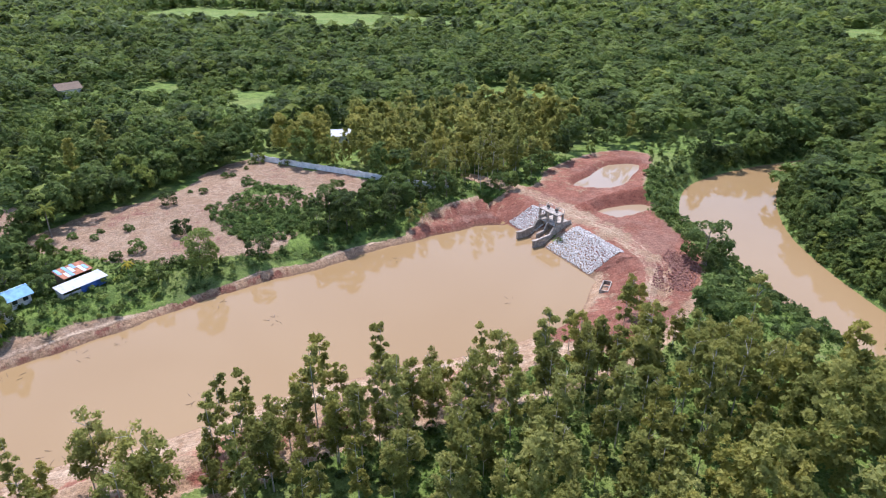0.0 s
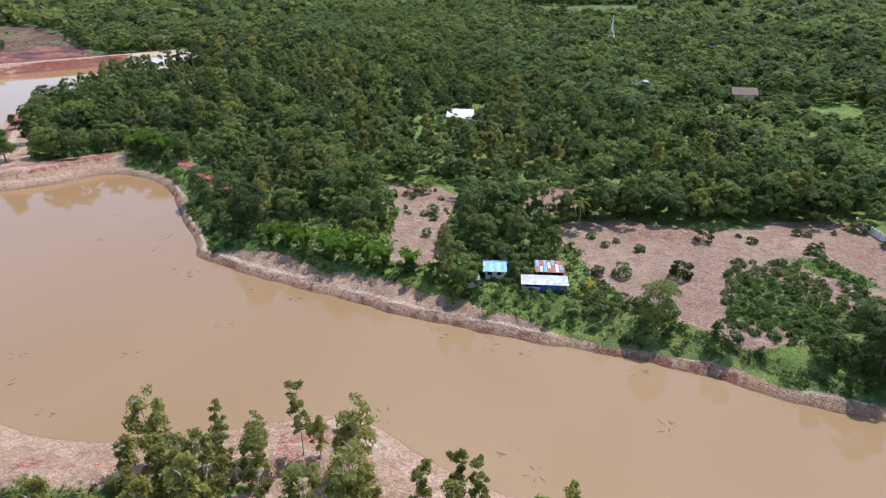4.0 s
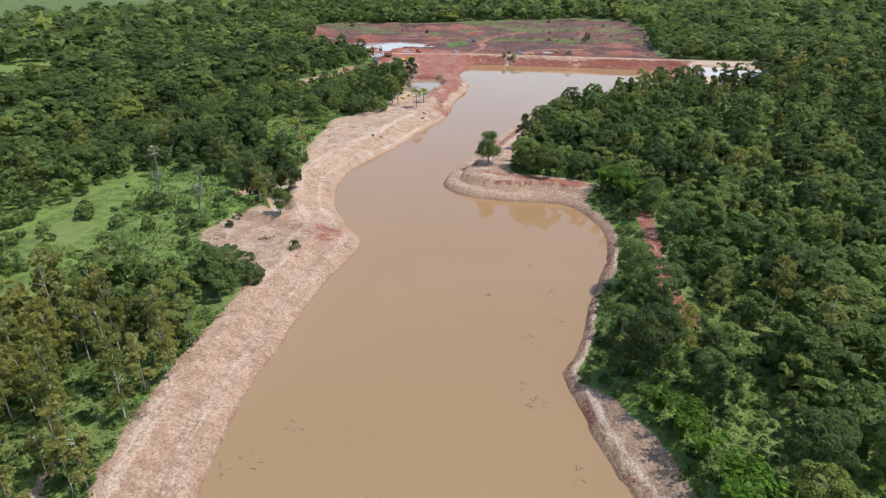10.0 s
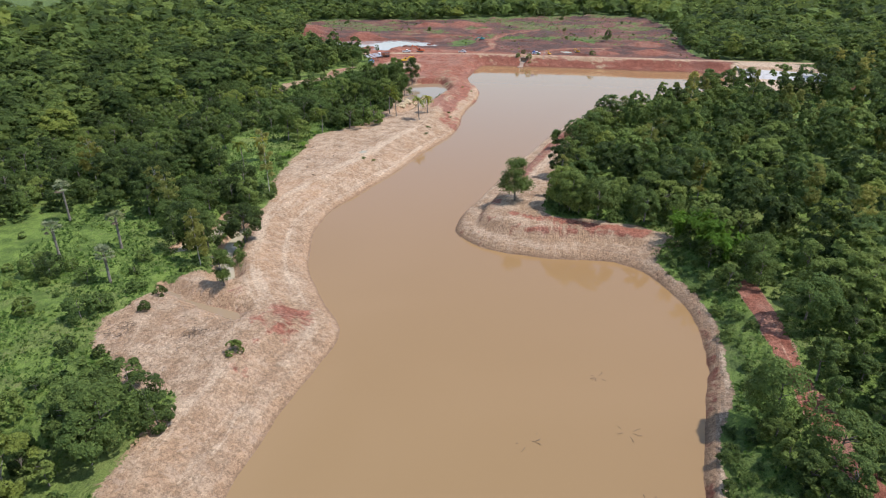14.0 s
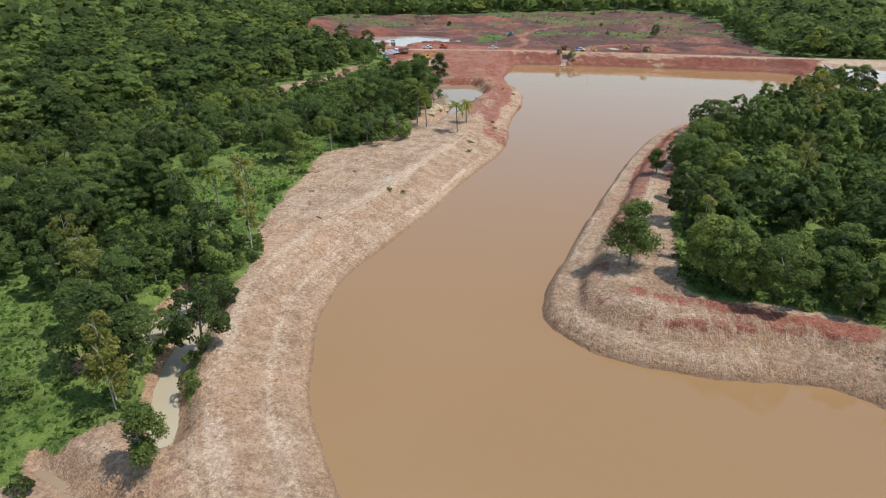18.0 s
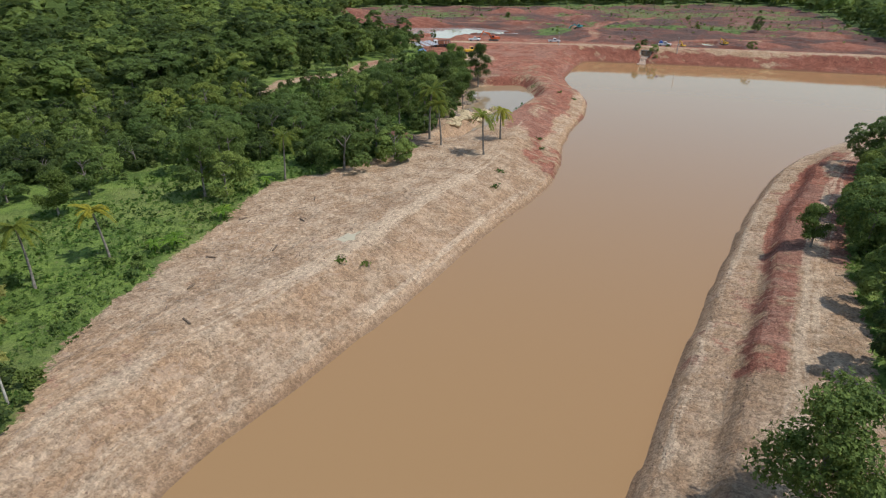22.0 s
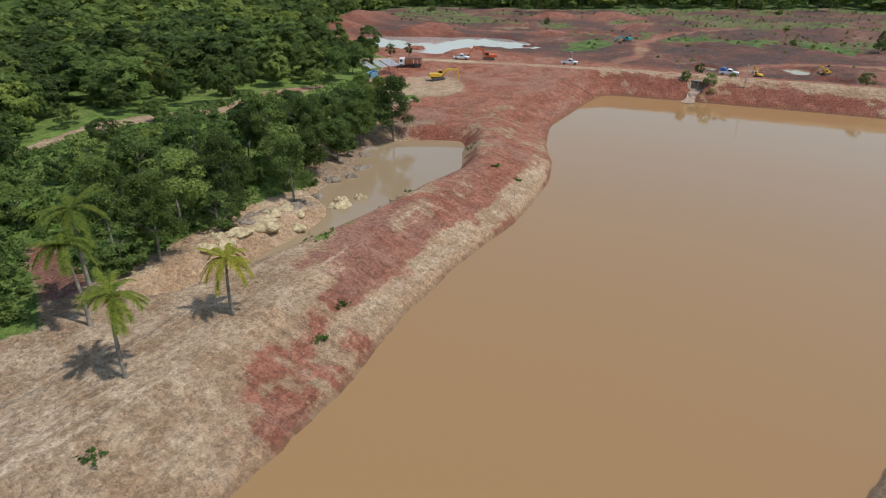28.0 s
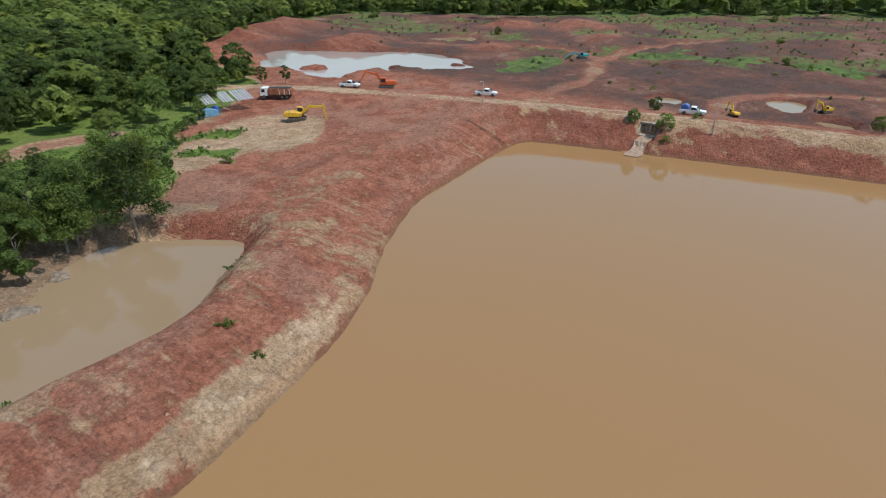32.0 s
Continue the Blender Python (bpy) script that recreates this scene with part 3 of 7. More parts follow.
def fields(x, y):
    """Height of the ground and what covers it, at places of the plan."""
    x, y = np.ravel(x).astype(float), np.ravel(y).astype(float)
    d, s = shore_distance(x, y, SHORE)
    ragged = (1.2 + 1.9 * smooth(SPIT_S + 60, SPIT_S + 90, s)) * smooth(25, 12, np.abs(d)) * smooth(-466, -450, x)
    d = d + ragged * (fbm(x, y, 10, 25, 3) - 0.5)
    far = np.hypot(x + 200, y - 30)
    land = 4.3 + 1.2 * (fbm(x, y, 45, 3) - 0.5) + smooth(250, 900, far) * 9 * (fbm(x, y, 330, 9, 3) - 0.45)
    north = smooth(SPIT_S + 32, SPIT_S + 50, s) * (s < 1e9)
    w = (1.3 + 2.6 * north * smooth(-215, -200, x)) * (fbm(x, y, 9, 21, 3) - 0.5) + 1.6 * north * (vn(x, y, 3.1, 22) - 0.5)
    prof = np.where(d > 0.3, np.interp(np.maximum(d + w * smooth(0, 3, d), 0.1), [0, 1, 14], [0, 1, 14]), d)
    north_bank = np.interp(prof, [-14, -3, 0, 1.3, 4.0, 8, 10, 14], [-4, -1.2, 0, 1.4, 1.75, 3.7, 4.2, 4.4])
    south_bank = np.interp(prof, [-14, -3, 0, 1.5, 3.8, 5.6, 9.8, 13, 20], [-4, -1.2, 0, 1.0, 1.9, 2.1, 4.1, 4.35, 4.4])
    plain_bank = np.interp(prof, [-14, -3, 0, 0.9, 2.2, 9.4, 10.2, 13, 20], [-4, -1.2, 0, 1.05, 1.4, 4.15, 4.35, 4.4, 4.4])
    k = smooth(-222, -246, x)
    south_bank = south_bank * (1 - k) + plain_bank * k
    tip = smooth(SPIT_S - 150, SPIT_S - 120, s) * (1 - north)
    spit_bank = np.interp(prof, [-14, -3, 0, 1.2, 5.4, 6.7, 10, 14], [-4, -1.2, 0, 1.7, 2.05, 4.0, 4.3, 4.4])
    south_bank = south_bank * (1 - tip) + spit_bank * tip
    bank = south_bank * (1 - north) + north_bank * north
    k = smooth(9, 22, d)
    h = bank * (1 - k) + land * k
    rill = (vn(s, d * 0.12, 1.6, 5) - 0.5) * smooth(0.2, 1.5, d) * smooth(13, 8, d)
    h = h + 0.24 * rill * smooth(-474, -462, x) + 0.3 * (fbm(x, y, 5, 31, 3) - 0.5) * smooth(0.5, 3, d)
    red, pale = 0.45 * north * smooth(2.0, 1.0, d), np.full_like(h, 0.25)
    waste_shade = np.maximum(smooth(-495, -508, x), 0.6 * north * smooth(-216, -206, x) * smooth(7, 4, d) * smooth(0.3, 0.6, fbm(x, y, 8, 23, 3)))
    grass = smooth(11, 16, d) * (1 - north) + smooth(1.6, 3.8, d + 4 * (fbm(x, y, 9, 40) - 0.5) + 0.6 * smooth(-150, -120, x) - 4.6 * smooth(-140, -126, x) * smooth(-60, -80, x)) * north
    track = np.exp(-((d - 10.8) / 1.7) ** 2) + 0.85 * np.exp(-((d - 4.6) / 1.4) ** 2) * smooth(-245, -225, x) + 0.8 * smooth(2.9, 1.9, d) * smooth(-230, -250, x) - 0.5 * smooth(2.4, 3.4, d) * smooth(9.8, 9.0, d) * smooth(-230, -250, x)
    track = track * smooth(0.25, 0.6, fbm(x, y, 24, 97, 3)) * smooth(-462, -448, x)
    pale = pale + 0.6 * track * (1 - north) + 1.1 * north * smooth(1.3, 1.9, d) * smooth(3.0, 2.2, d) * fbm(x, y, 18, 44)
    for n_, (poly, r, wh) in enumerate(BARE):
        b, _ = shore_distance(x, y, poly, 40)
        k = smooth(*((8, -8) if n_ == 5 else (2.5, -2.5)), b + (16 if n_ == 5 else 15 if n_ in (1, 2, 3) else 7 if n_ in (12, 16, 17, 18) else 3) * (fbm(x, y, 12, 50) - 0.5))
        grass, red, pale = grass * (1 - k), red * (1 - k) + r * k, pale * (1 - k) + (wh + (0.6 - 0.62 * r) * track * (d < 14)) * k
        # pool bank (13): shade of its overhanging trees put into the soil colour
        waste_shade = np.maximum(waste_shade, (0.42 if n_ in (1, 2, 3) else 0.3 if n_ == 6 else 0.6 if n_ == 13 else 0.6 if r > 0.9 else 0) * k)
        rough = smooth(0, -6, b)
        h = h + rough * 0.8 * (fbm(x, y, 6, 60, 3) - 0.5) * (d > 1)
    waste_shade = np.maximum(waste_shade, 0.08 * tip * smooth(4.8, 5.8, d) * smooth(9.0, 7.5, d))
    red = np.maximum(red, 0.8 * tip * smooth(-280, -305, x) * smooth(3, 5, d) * (y > -2))
    pale, red = pale * (1 - 0.1 * tip), np.maximum(red, (0.30 + 0.2 * smooth(5, 6.5, d)) * tip * smooth(11, 9, d))
    # bank bend: dark brown earth, with tree shade also put into its colour
    bend = smooth(-232, -224, x) * smooth(30, 38, y) * smooth(-196, -204, x) * smooth(62, 56, y) * smooth(9, 6, d)
    waste_shade = np.maximum(waste_shade, 0.4 * bend)
    crest = smooth(2.8, 1.4, np.abs(x + 235.5)) * smooth(6, 10, y) * smooth(48, 42, y)
    red, pale = np.maximum(red, 0.7 * crest), pale * (1 - 0.7 * np.maximum(crest, bend))
    lip = smooth(0.2, 0.7, d) * smooth(5.2, 3.4, d + 2.5 * (fbm(x, y, 7, 46) - 0.5)) * (1 - north) * smooth(-325, -340, x) * smooth(-412, -388, x) * smooth(0.3, 0.5, fbm(x, y, 16, 47, 3))
    pale, red = np.maximum(pale, 0.5 * lip), red * (1 - 0.62 * lip)
    crown = smooth(6.8, 8.4, d) * smooth(12.5, 10.5, d) * (1 - north) * smooth(-318, -335, x) * smooth(-388, -364, x) * smooth(0.32, 0.55, fbm(x, y, 9, 48, 3))
    pale, red = np.maximum(pale, 0.48 * crown), red * (1 - 0.4 * crown)
    # mottled growth over the stripped land behind the dam
    wild = smooth(-500, -520, x) * smooth(0.44, 0.60, fbm(x * 2.0, y * 0.7, 30, 77)) * 0.52 * smooth(-530, -580, x)
    for cx, cy, rx, ry in GREEN:
        wild = np.maximum(wild, 0.74 * smooth(1.1, 0.5, np.hypot((x - cx) / rx, (y - cy) / ry) + 1.6 * (fbm(x, y, 12, 78) - 0.5)))
    grass = np.maximum(grass, wild)
    open_land = smooth(-498, -512, x) * (far < 800)
    h = h + open_land * (2.6 * (fbm(x, y, 22, 80) - 0.45) + 1.7 * smooth(0.22, 0.0, np.abs(fbm(x, y, 17, 86, 3) - 0.5)) * vn(x, y, 33, 88) - 0.4)
    for cx, cy, r_, up in HEAPS:
        k = np.exp(-(np.hypot(x - cx, y - cy) / r_) ** 2 * (0.6 + 0.8 * vn(x, y, 5, 87)))
        h, red, waste_shade, grass = h + up * k, np.maximum(red, 0.95 * smooth(0.15, 0.4, k)), waste_shade * (1 - 0.75 * smooth(0.15, 0.4, k)), grass * (1 - smooth(0.15, 0.4, k))
    for lane_ in HAUL:
        q_, _ = shore_distance(x, y, lane_, 20, False)
        k = smooth(3.4, 1.6, q_ + 2.0 * (vn(x, y, 7, 89) - 0.5))
        h, red, pale, waste_shade, grass = h * (1 - k) + 4.3 * k, red * (1 - k) + 0.6 * k, pale * (1 - k) + 0.12 * k, waste_shade * (1 - 0.8 * k), grass * (1 - k)
    p, _ = shore_distance(x, y, RED_PATH, 20, False)
    k = smooth(2.8, 1.5, p + 1.2 * (vn(x, y, 6, 41) - 0.5))
    grass, red = grass * (1 - k), np.maximum(red, 0.9 * k)
    # the dam and its road
    rd, _ = shore_distance(x, y, ROAD, 40, False)
    k = smooth(13, 4.2, rd) * (d > 0)
    dam = np.minimum(5.6, 0.2 + 0.62 * np.maximum(d, 0)) * (d < 80) + 5.6 * (d >= 80)
    h = np.where(d > 0, h * (1 - k) + np.maximum(dam, np.minimum(h, 5.6)) * k, h)
    k2 = smooth(3.2, 2.3, rd)
    pale, red, grass, waste_shade = pale * (1 - k2) + 0.5 * k2, red * (1 - 0.4 * k2), grass * (1 - k2), waste_shade * (1 - k2)
    # spillway from the culvert
    cut = smooth(2.6, 2.0, np.abs(y + 51.2)) * (x > -487.2) * (x < -474)
    h = h * (1 - cut) + cut * np.minimum(h, np.interp(x, [-488, -481, -478], [1.9, 1.7, -0.6]))
    # bed of the concrete spillway
    k = smooth(0.8, -0.3, shore_distance(x, y, SPILLWAY, 20)[0])
    h = h * (1 - k) + np.minimum(h, 2.9) * k
    # ditch behind the near bank
    near = smooth(-94, -82, x) * (1 - north) * (d < 60)
    h = h - 1.3 * near * np.exp(-((d - 15.5 - 2 * (vn(x, y, 15, 95) - 0.5)) / 1.0) ** 2)
    lane = near * np.exp(-((d - 20.5) / 1.6) ** 2)
    grass, pale = grass * (1 - 0.8 * lane), pale + 0.3 * lane
    # embankment at the gate
    ax, ay = (x - 27.7) * 0.447 + (y - 151) * -0.894, (x - 27.7) * 0.894 + (y - 151) * 0.447
    emb = smooth(-42, -34, ax) * smooth(30, 20, ax) * smooth(26, 18, ay) * (ay > -1)
    h = h * (1 - emb) + emb * np.clip(ay * 0.5, -0.3, 4.1)
    g_, _ = shore_distance(x, y, GATE_ROAD, 20, False)
    k = smooth(4.0, 2.4, g_)
    pale, red, grass = pale * (1 - k) + 0.45 * k, red * (1 - k) + 0.42 * k, grass * (1 - k)
    e_, _ = shore_distance(x, y, RIDGE, 20, False)
    h = h + 2.2 * np.exp(-(e_ / 2.6) ** 2)
    red = np.maximum(red, 0.9 * smooth(5, 3, e_))
    # river and pools
    r, _ = shore_distance(x, y, RIVER, 40)
    h = np.minimum(h, RIVER_Z + np.where(r > 0, 0.75 * r, 0.4 * r) + np.where(r > 12, 20, 0))
    grass = np.maximum(grass, smooth(14, 8, r) * smooth(0.3, 1.5, r))
    for poly, level in POOLS:
        q, _ = shore_distance(x, y, poly, 20)
        big = len(poly) > 40 and level > 3
        q = q + (17.0 * (fbm(x, y, 18, 91, 4) - 0.5) + 9 * smooth(0.64, 0.74, fbm(x, y, 11, 92, 3)) if big else 1.0 * (fbm(x, y, 6, 90, 3) - 0.5))
        rise = 0.9 - (0.62 * smooth(-65, -72, y) * smooth(-398, -390, x) if level == 1.6 else 0)
        h = np.minimum(h, level + np.where(q > 0, rise * q, 0.35 * q) + np.where(q > 10, 20, 0))
        grass = np.where(q < 1.6, grass * smooth(0.2, 1.6, q), grass)
    return dict(h=h, d=d, s=s, north=north, grass=grass, red=red, pale=pale, waste_shade=waste_shade, road=rd, river=r)


def height(x, y):
    return fields(np.atleast_1d(x), np.atleast_1d(y))["h"]


def mesh_from(name, verts, faces, mats, smooth_shade=False, attrs=None):
    """A mesh from arrays: faces is an (n, 3) or (n, 4) array."""
    me = bpy.data.meshes.new(name)
    verts, faces = np.asarray(verts, np.float32), np.asarray(faces, np.int32)
    k = faces.shape[1]
    me.vertices.add(len(verts))
    me.vertices.foreach_set("co", verts.ravel())
    me.loops.add(faces.size)
    me.loops.foreach_set("vertex_index", faces.ravel())
    me.polygons.add(len(faces))
    me.polygons.foreach_set("loop_start", np.arange(0, faces.size, k, dtype=np.int32))
    me.polygons.foreach_set("use_smooth", np.full(len(faces), smooth_shade))
    for key, v in (attrs or {}).items():
        me.attributes.new(key, "FLOAT", "POINT").data.foreach_set("value", np.asarray(v, np.float32))
    for m in mats if isinstance(mats, (list, tuple)) else [mats]:
        me.materials.append(m)
    me.update(calc_edges=True)
    return me


def axis(lo, hi, gap, end_lo, end_hi, mid=None):
    mid = np.arange(lo, hi, gap) if mid is None else mid
    out, g, v = [], gap, hi
    while v < end_hi:
        out.append(v)
        g *= 1.09
        v += g
    low, g, v = [], gap, lo
    while v > end_lo:
        g *= 1.09
        v -= g
        low.append(v)
    return np.array(low[::-1] + list(mid) + out)


gx, gy = axis(-560, 135, 1.3, -4500, 4500), axis(-128, 225, 1.3, -4500, 4500, np.concatenate([np.arange(-128, -82, 1.3), np.arange(-82, 70, 0.68), np.arange(70, 225, 1.3)]))
GX, GY = np.meshgrid(gx, gy)
F = fields(GX, GY)
nx, ny = len(gx), len(gy)
idx = np.arange(nx * ny).reshape(ny, nx)
quads = np.stack([idx[:-1, :-1], idx[:-1, 1:], idx[1:, 1:], idx[1:, :-1]], -1).reshape(-1, 4)
ground = new("ground", mesh_from("ground", np.stack([GX.ravel(), GY.ravel(), F["h"]], 1), quads, M_GROUND, True,
                                 dict(grass=F["grass"], red=F["red"], pale=F["pale"], waste_shade=F["waste_shade"], along=np.where(F["d"] < 18, F["s"] * np.where((GX.ravel() < -466), 0.15, 1), 15 * (GX + 0.4 * GY).ravel()), away=np.where(F["d"] < 18, F["d"], 3000 + (GY - 0.4 * GX).ravel()))))
tagged(ground, "bare tan and red soil banks with patches of grass", "ground", kind="structure")


def water_sheet(name, poly, z, grow, m, label):
    bm = bmesh.new()
    c = poly.mean(0)
    n = np.roll(poly, -1, 0) - np.roll(poly, 1, 0)
    n = np.stack([n[:, 1], -n[:, 0]], 1) / (np.hypot(n[:, 0], n[:, 1])[:, None] + 1e-9)
    area = np.sum(poly[:, 0] * np.roll(poly[:, 1], -1) - np.roll(poly[:, 0], -1) * poly[:, 1])
    p = poly + n * grow * (1 if area > 0 else -1)
    f = bm.faces.new([bm.verts.new((a, b, z)) for a, b in p])
    f.normal_update()
    if f.normal.z < 0:
        f.normal_flip()
    bmesh.ops.triangulate(bm, faces=[f])
    me = bpy.data.meshes.new(name)
    bm.to_mesh(me)
    bm.free()
    me.materials.append(m)
    return tagged(new(name, me), label, "water", kind="structure")


water_sheet("water", SHORE, 0.0, 2.6, M_WATER, "still muddy brown reservoir water")
water_sheet("water_river", RIVER, RIVER_Z, 2.0, M_WATER, "muddy brown river water")
for poly, level in POOLS:
    water_sheet("water_pool", poly, level, 1.0, M_PUDDLE if level in (1.8, 1.9, 4.12) else M_GREYPOOL if level == 3.4 else M_POOL, "shallow muddy pool beside the bank")

# ---- trees ----
def leaf_cards(c, n, size, rng, jitter=0.7, aspect=0.55, tri=False):
    """Kite-shaped sprays of leaves at the places c, facing about n."""
    k = len(c)
    n = n + jitter * rng.normal(size=(k, 3))
    n /= np.linalg.norm(n, axis=1)[:, None] + 1e-9
    u = np.cross(n, rng.normal(size=(k, 3)))
    u /= np.linalg.norm(u, axis=1)[:, None] + 1e-9
    v = np.cross(n, u)
    s = (size * rng.uniform(0.6, 1.4, k))[:, None]
    if tri:
        q = np.stack([c - u * s * 0.62 - v * s * 0.45, c + v * s * 0.75 - n * s * 0.1, c + u * s * 0.62 - v * s * 0.45], 1)
        return q.reshape(-1, 3), np.arange(3 * k).reshape(-1, 3)
    q = np.stack([c - u * s * 0.6, c + v * s * aspect - n * s * 0.12, c + u * s * 0.6, c - v * s * aspect - n * s * 0.12], 1)
    return q.reshape(-1, 3), np.arange(4 * k).reshape(-1, 4)


def lobed_crown(rng, radius, height_, base, lobes, count, size, lobe_r=0.42, low=-0.35, jitter=0.7, tri=False, dome=True):
    """Leaf sprays over rounded lobes that stand round a domed middle."""
    a = rng.uniform(0, 2 * np.pi, lobes)
    if dome:
        up = rng.uniform(-0.75, 1.0, lobes)
        rr = radius * (1 - lobe_r) * np.sqrt(np.clip(1 - up ** 2, 0, 1)) * rng.uniform(0.8, 1.08, lobes)
        c = np.stack([rr * np.cos(a), rr * np.sin(a), base + height_ * (0.42 + 0.42 * up * rng.uniform(0.85, 1.1, lobes))], 1)
    else:
        t = np.sqrt(rng.uniform(0.0, 1, lobes))
        up = rng.uniform(0.0, 0.95, lobes)
        rr = radius * (1 - lobe_r * 0.8) * t * np.sqrt(np.clip(1.15 - up ** 2, 0, 1))
        c = np.stack([rr * np.cos(a), rr * np.sin(a), base + height_ * up * 0.85], 1)
    r = radius * lobe_r * rng.uniform(0.75, 1.3, lobes)
    i = rng.choice(lobes, count, p=r ** 2 / (r ** 2).sum())
    d = rng.normal(size=(count * 1, 3))
    out = c[i] - np.array([0, 0, base + height_ * 0.4])
    out /= np.linalg.norm(out, axis=1)[:, None] + 1e-9
    d[:, 2] = np.abs(d[:, 2]) * np.where(rng.random(count) < 0.8, 1, low)
    if dome:
        d = d + 0.9 * out
    d /= np.linalg.norm(d, axis=1)[:, None]
    p = c[i] + d * (r[i] * rng.uniform(0.8 if dome else 0.35, 1.06 if dome else 1.25, count))[:, None] * np.array([1, 1, 0.85])
    return leaf_cards(p, d + np.array([0, 0, 0.3]), size, rng, jitter, tri=tri)


def tube(pts, radii, sides=6):
    """A tapered limb along the points."""
    v, f = [], []
    pts = [Vector(p) for p in pts]
    for i, p in enumerate(pts):
        d = (pts[min(i + 1, len(pts) - 1)] - pts[max(i - 1, 0)]).normalized()
        q = d.to_track_quat("Z", "Y")
        for k in range(sides):
            an = 2 * math.pi * k / sides
            v.append(p + q @ Vector((radii[i] * math.cos(an), radii[i] * math.sin(an), 0)))
        if i:
            o = (i - 1) * sides
            f += [(o + k, o + (k + 1) % sides, o + sides + (k + 1) % sides, o + sides + k) for k in range(sides)]
    return np.array([list(p) for p in v]), np.array(f)


def join(parts):
    vs, fs, o = [], [], 0
    for v, f in parts:
        vs.append(v)
        fs.append(np.asarray(f) + o)
        o += len(v)
    return np.concatenate(vs), np.concatenate(fs)


def trunk_mesh(rng, tall, r, limbs, spread, start=0.45, lean=0.05, sides=6):
    lx, ly = rng.normal(0, lean * tall, 2)
    pts = [(lx * t * t, ly * t * t, -0.5 + (tall + 0.5) * t) for t in (0, 0.25, 0.5, 0.75, 1)]
    parts = [tube(pts, [r, r * 0.8, r * 0.62, r * 0.4, r * 0.12], sides)]
    for _ in range(limbs):
        t = rng.uniform(start, 0.9)
        a = rng.uniform(0, 2 * np.pi)
        p = np.array([lx * t * t, ly * t * t, tall * t])
        L = spread * rng.uniform(0.6, 1.0) * (1.15 - t * 0.5)
        q = p + np.array([L * 0.5 * np.cos(a), L * 0.5 * np.sin(a), L * 0.45])
        e = p + np.array([L * np.cos(a), L * np.sin(a), L * 0.75])
        parts.append(tube([p, q, e], [r * 0.4, r * 0.26, r * 0.08], 5))
    return join(parts)


def make_kind(kind, seed, detail):
    """Trunk and crown arrays of one tree. detail: 1 for a tree of its own, less for woods."""
    rng = np.random.default_rng(seed)
    if kind == "broad":
        tall, rad = rng.uniform(7.5, 12.5), rng.uniform(2.7, 5.0)
        n, size = {2: (9000, 0.21), 1: (3100, 0.36), 0.6: (1300, 0.52), 0.3: (440, 0.84), 0.1: (100, 1.5), 0.03: (34, 2.9)}[detail]
        if detail == 2:
            rad = rng.uniform(2.5, 3.4)
            n_l, lr = rng.integers(18, 26), 0.30
            crown = lobed_crown(rng, rad * 1.12, tall * 0.74, tall * 0.27, n_l + 8, n, size, 0.27, -0.7, jitter=0.6, tri=True, dome=False)
            return trunk_mesh(rng, tall * 0.85, 0.22, 9, 2.6, 0.3), crown
        crown = lobed_crown(rng, rad, tall * rng.uniform(0.7, 0.9), tall * rng.uniform(0.1, 0.24), rng.integers(26, 40), n, size, rng.uniform(0.22, 0.32), jitter=0.32 if detail > 0.5 else 0.28 if detail > 0.2 else 0.2, tri=True)
        trunk = trunk_mesh(rng, tall * 0.72, 0.22, 6, 2.2)
    elif kind == "euca":
        tall, rad = rng.uniform(11, 17.5), rng.uniform(1.9, 3.1)
        n, size = {1: (1500, 0.36), 0.6: (620, 0.54), 0.3: (420, 0.70), 0.1: (110, 1.4)}[detail]
        crown = lobed_crown(rng, rad, tall * 0.80, tall * 0.28, rng.integers(24, 36), n, size, 0.25, -0.8, 0.9, True, False)
        trunk = trunk_mesh(rng, tall * 0.93, 0.12, 6, 2.0, 0.4, 0.03)
    elif kind == "bamboo":
        tall, rad = rng.uniform(7, 9), 3.6
        parts = []
        stems = []
        for _ in range(18):
            a, L = rng.uniform(0, 2 * np.pi), rng.uniform(1.6, 4.2)
            ts = np.linspace(0.25, 1, 26)
            c = np.stack([L * ts ** 1.8 * np.cos(a), L * ts ** 1.8 * np.sin(a), tall * (ts * 1.15 - 0.4 * ts ** 3)], 1)
            c = c + rng.normal(0, 0.35, c.shape)
            parts.append(leaf_cards(c, np.array([np.cos(a), np.sin(a), 1.0]) * np.ones((26, 1)), 0.85, rng, 0.5, 0.4))
            stems.append(tube([(0.3 * np.cos(a), 0.3 * np.sin(a), -0.3), tuple(c[10]), tuple(c[-1])], [0.06, 0.05, 0.02], 4))
        return stems, join(parts)
    elif kind == "orchard":
        tall, rad = rng.uniform(4.2, 5.5), rng.uniform(2.3, 3.0)
        n, size = {1: (1900, 0.27), 0.6: (600, 0.5), 0.3: (340, 0.68), 0.1: (90, 1.3)}[detail]
        crown = lobed_crown(rng, rad, tall * 0.88, tall * 0.04, 30, n, size, 0.25, jitter=0.34, tri=True)
        trunk = trunk_mesh(rng, tall * 0.7, 0.14, 4, 1.6)
    else:  # shrub
        tall, rad = rng.uniform(1.6, 2.6), rng.uniform(1.2, 1.9)
        n, size = {1: (420, 0.32), 0.3: (64, 0.62), 0.1: (40, 0.9)}[detail]
        crown = lobed_crown(rng, rad, tall, -0.1, 9, n, size, 0.42, jitter=0.5, tri=detail < 1)
        trunk = trunk_mesh(rng, tall * 0.6, 0.06, 3, 0.8)
    return trunk, crown


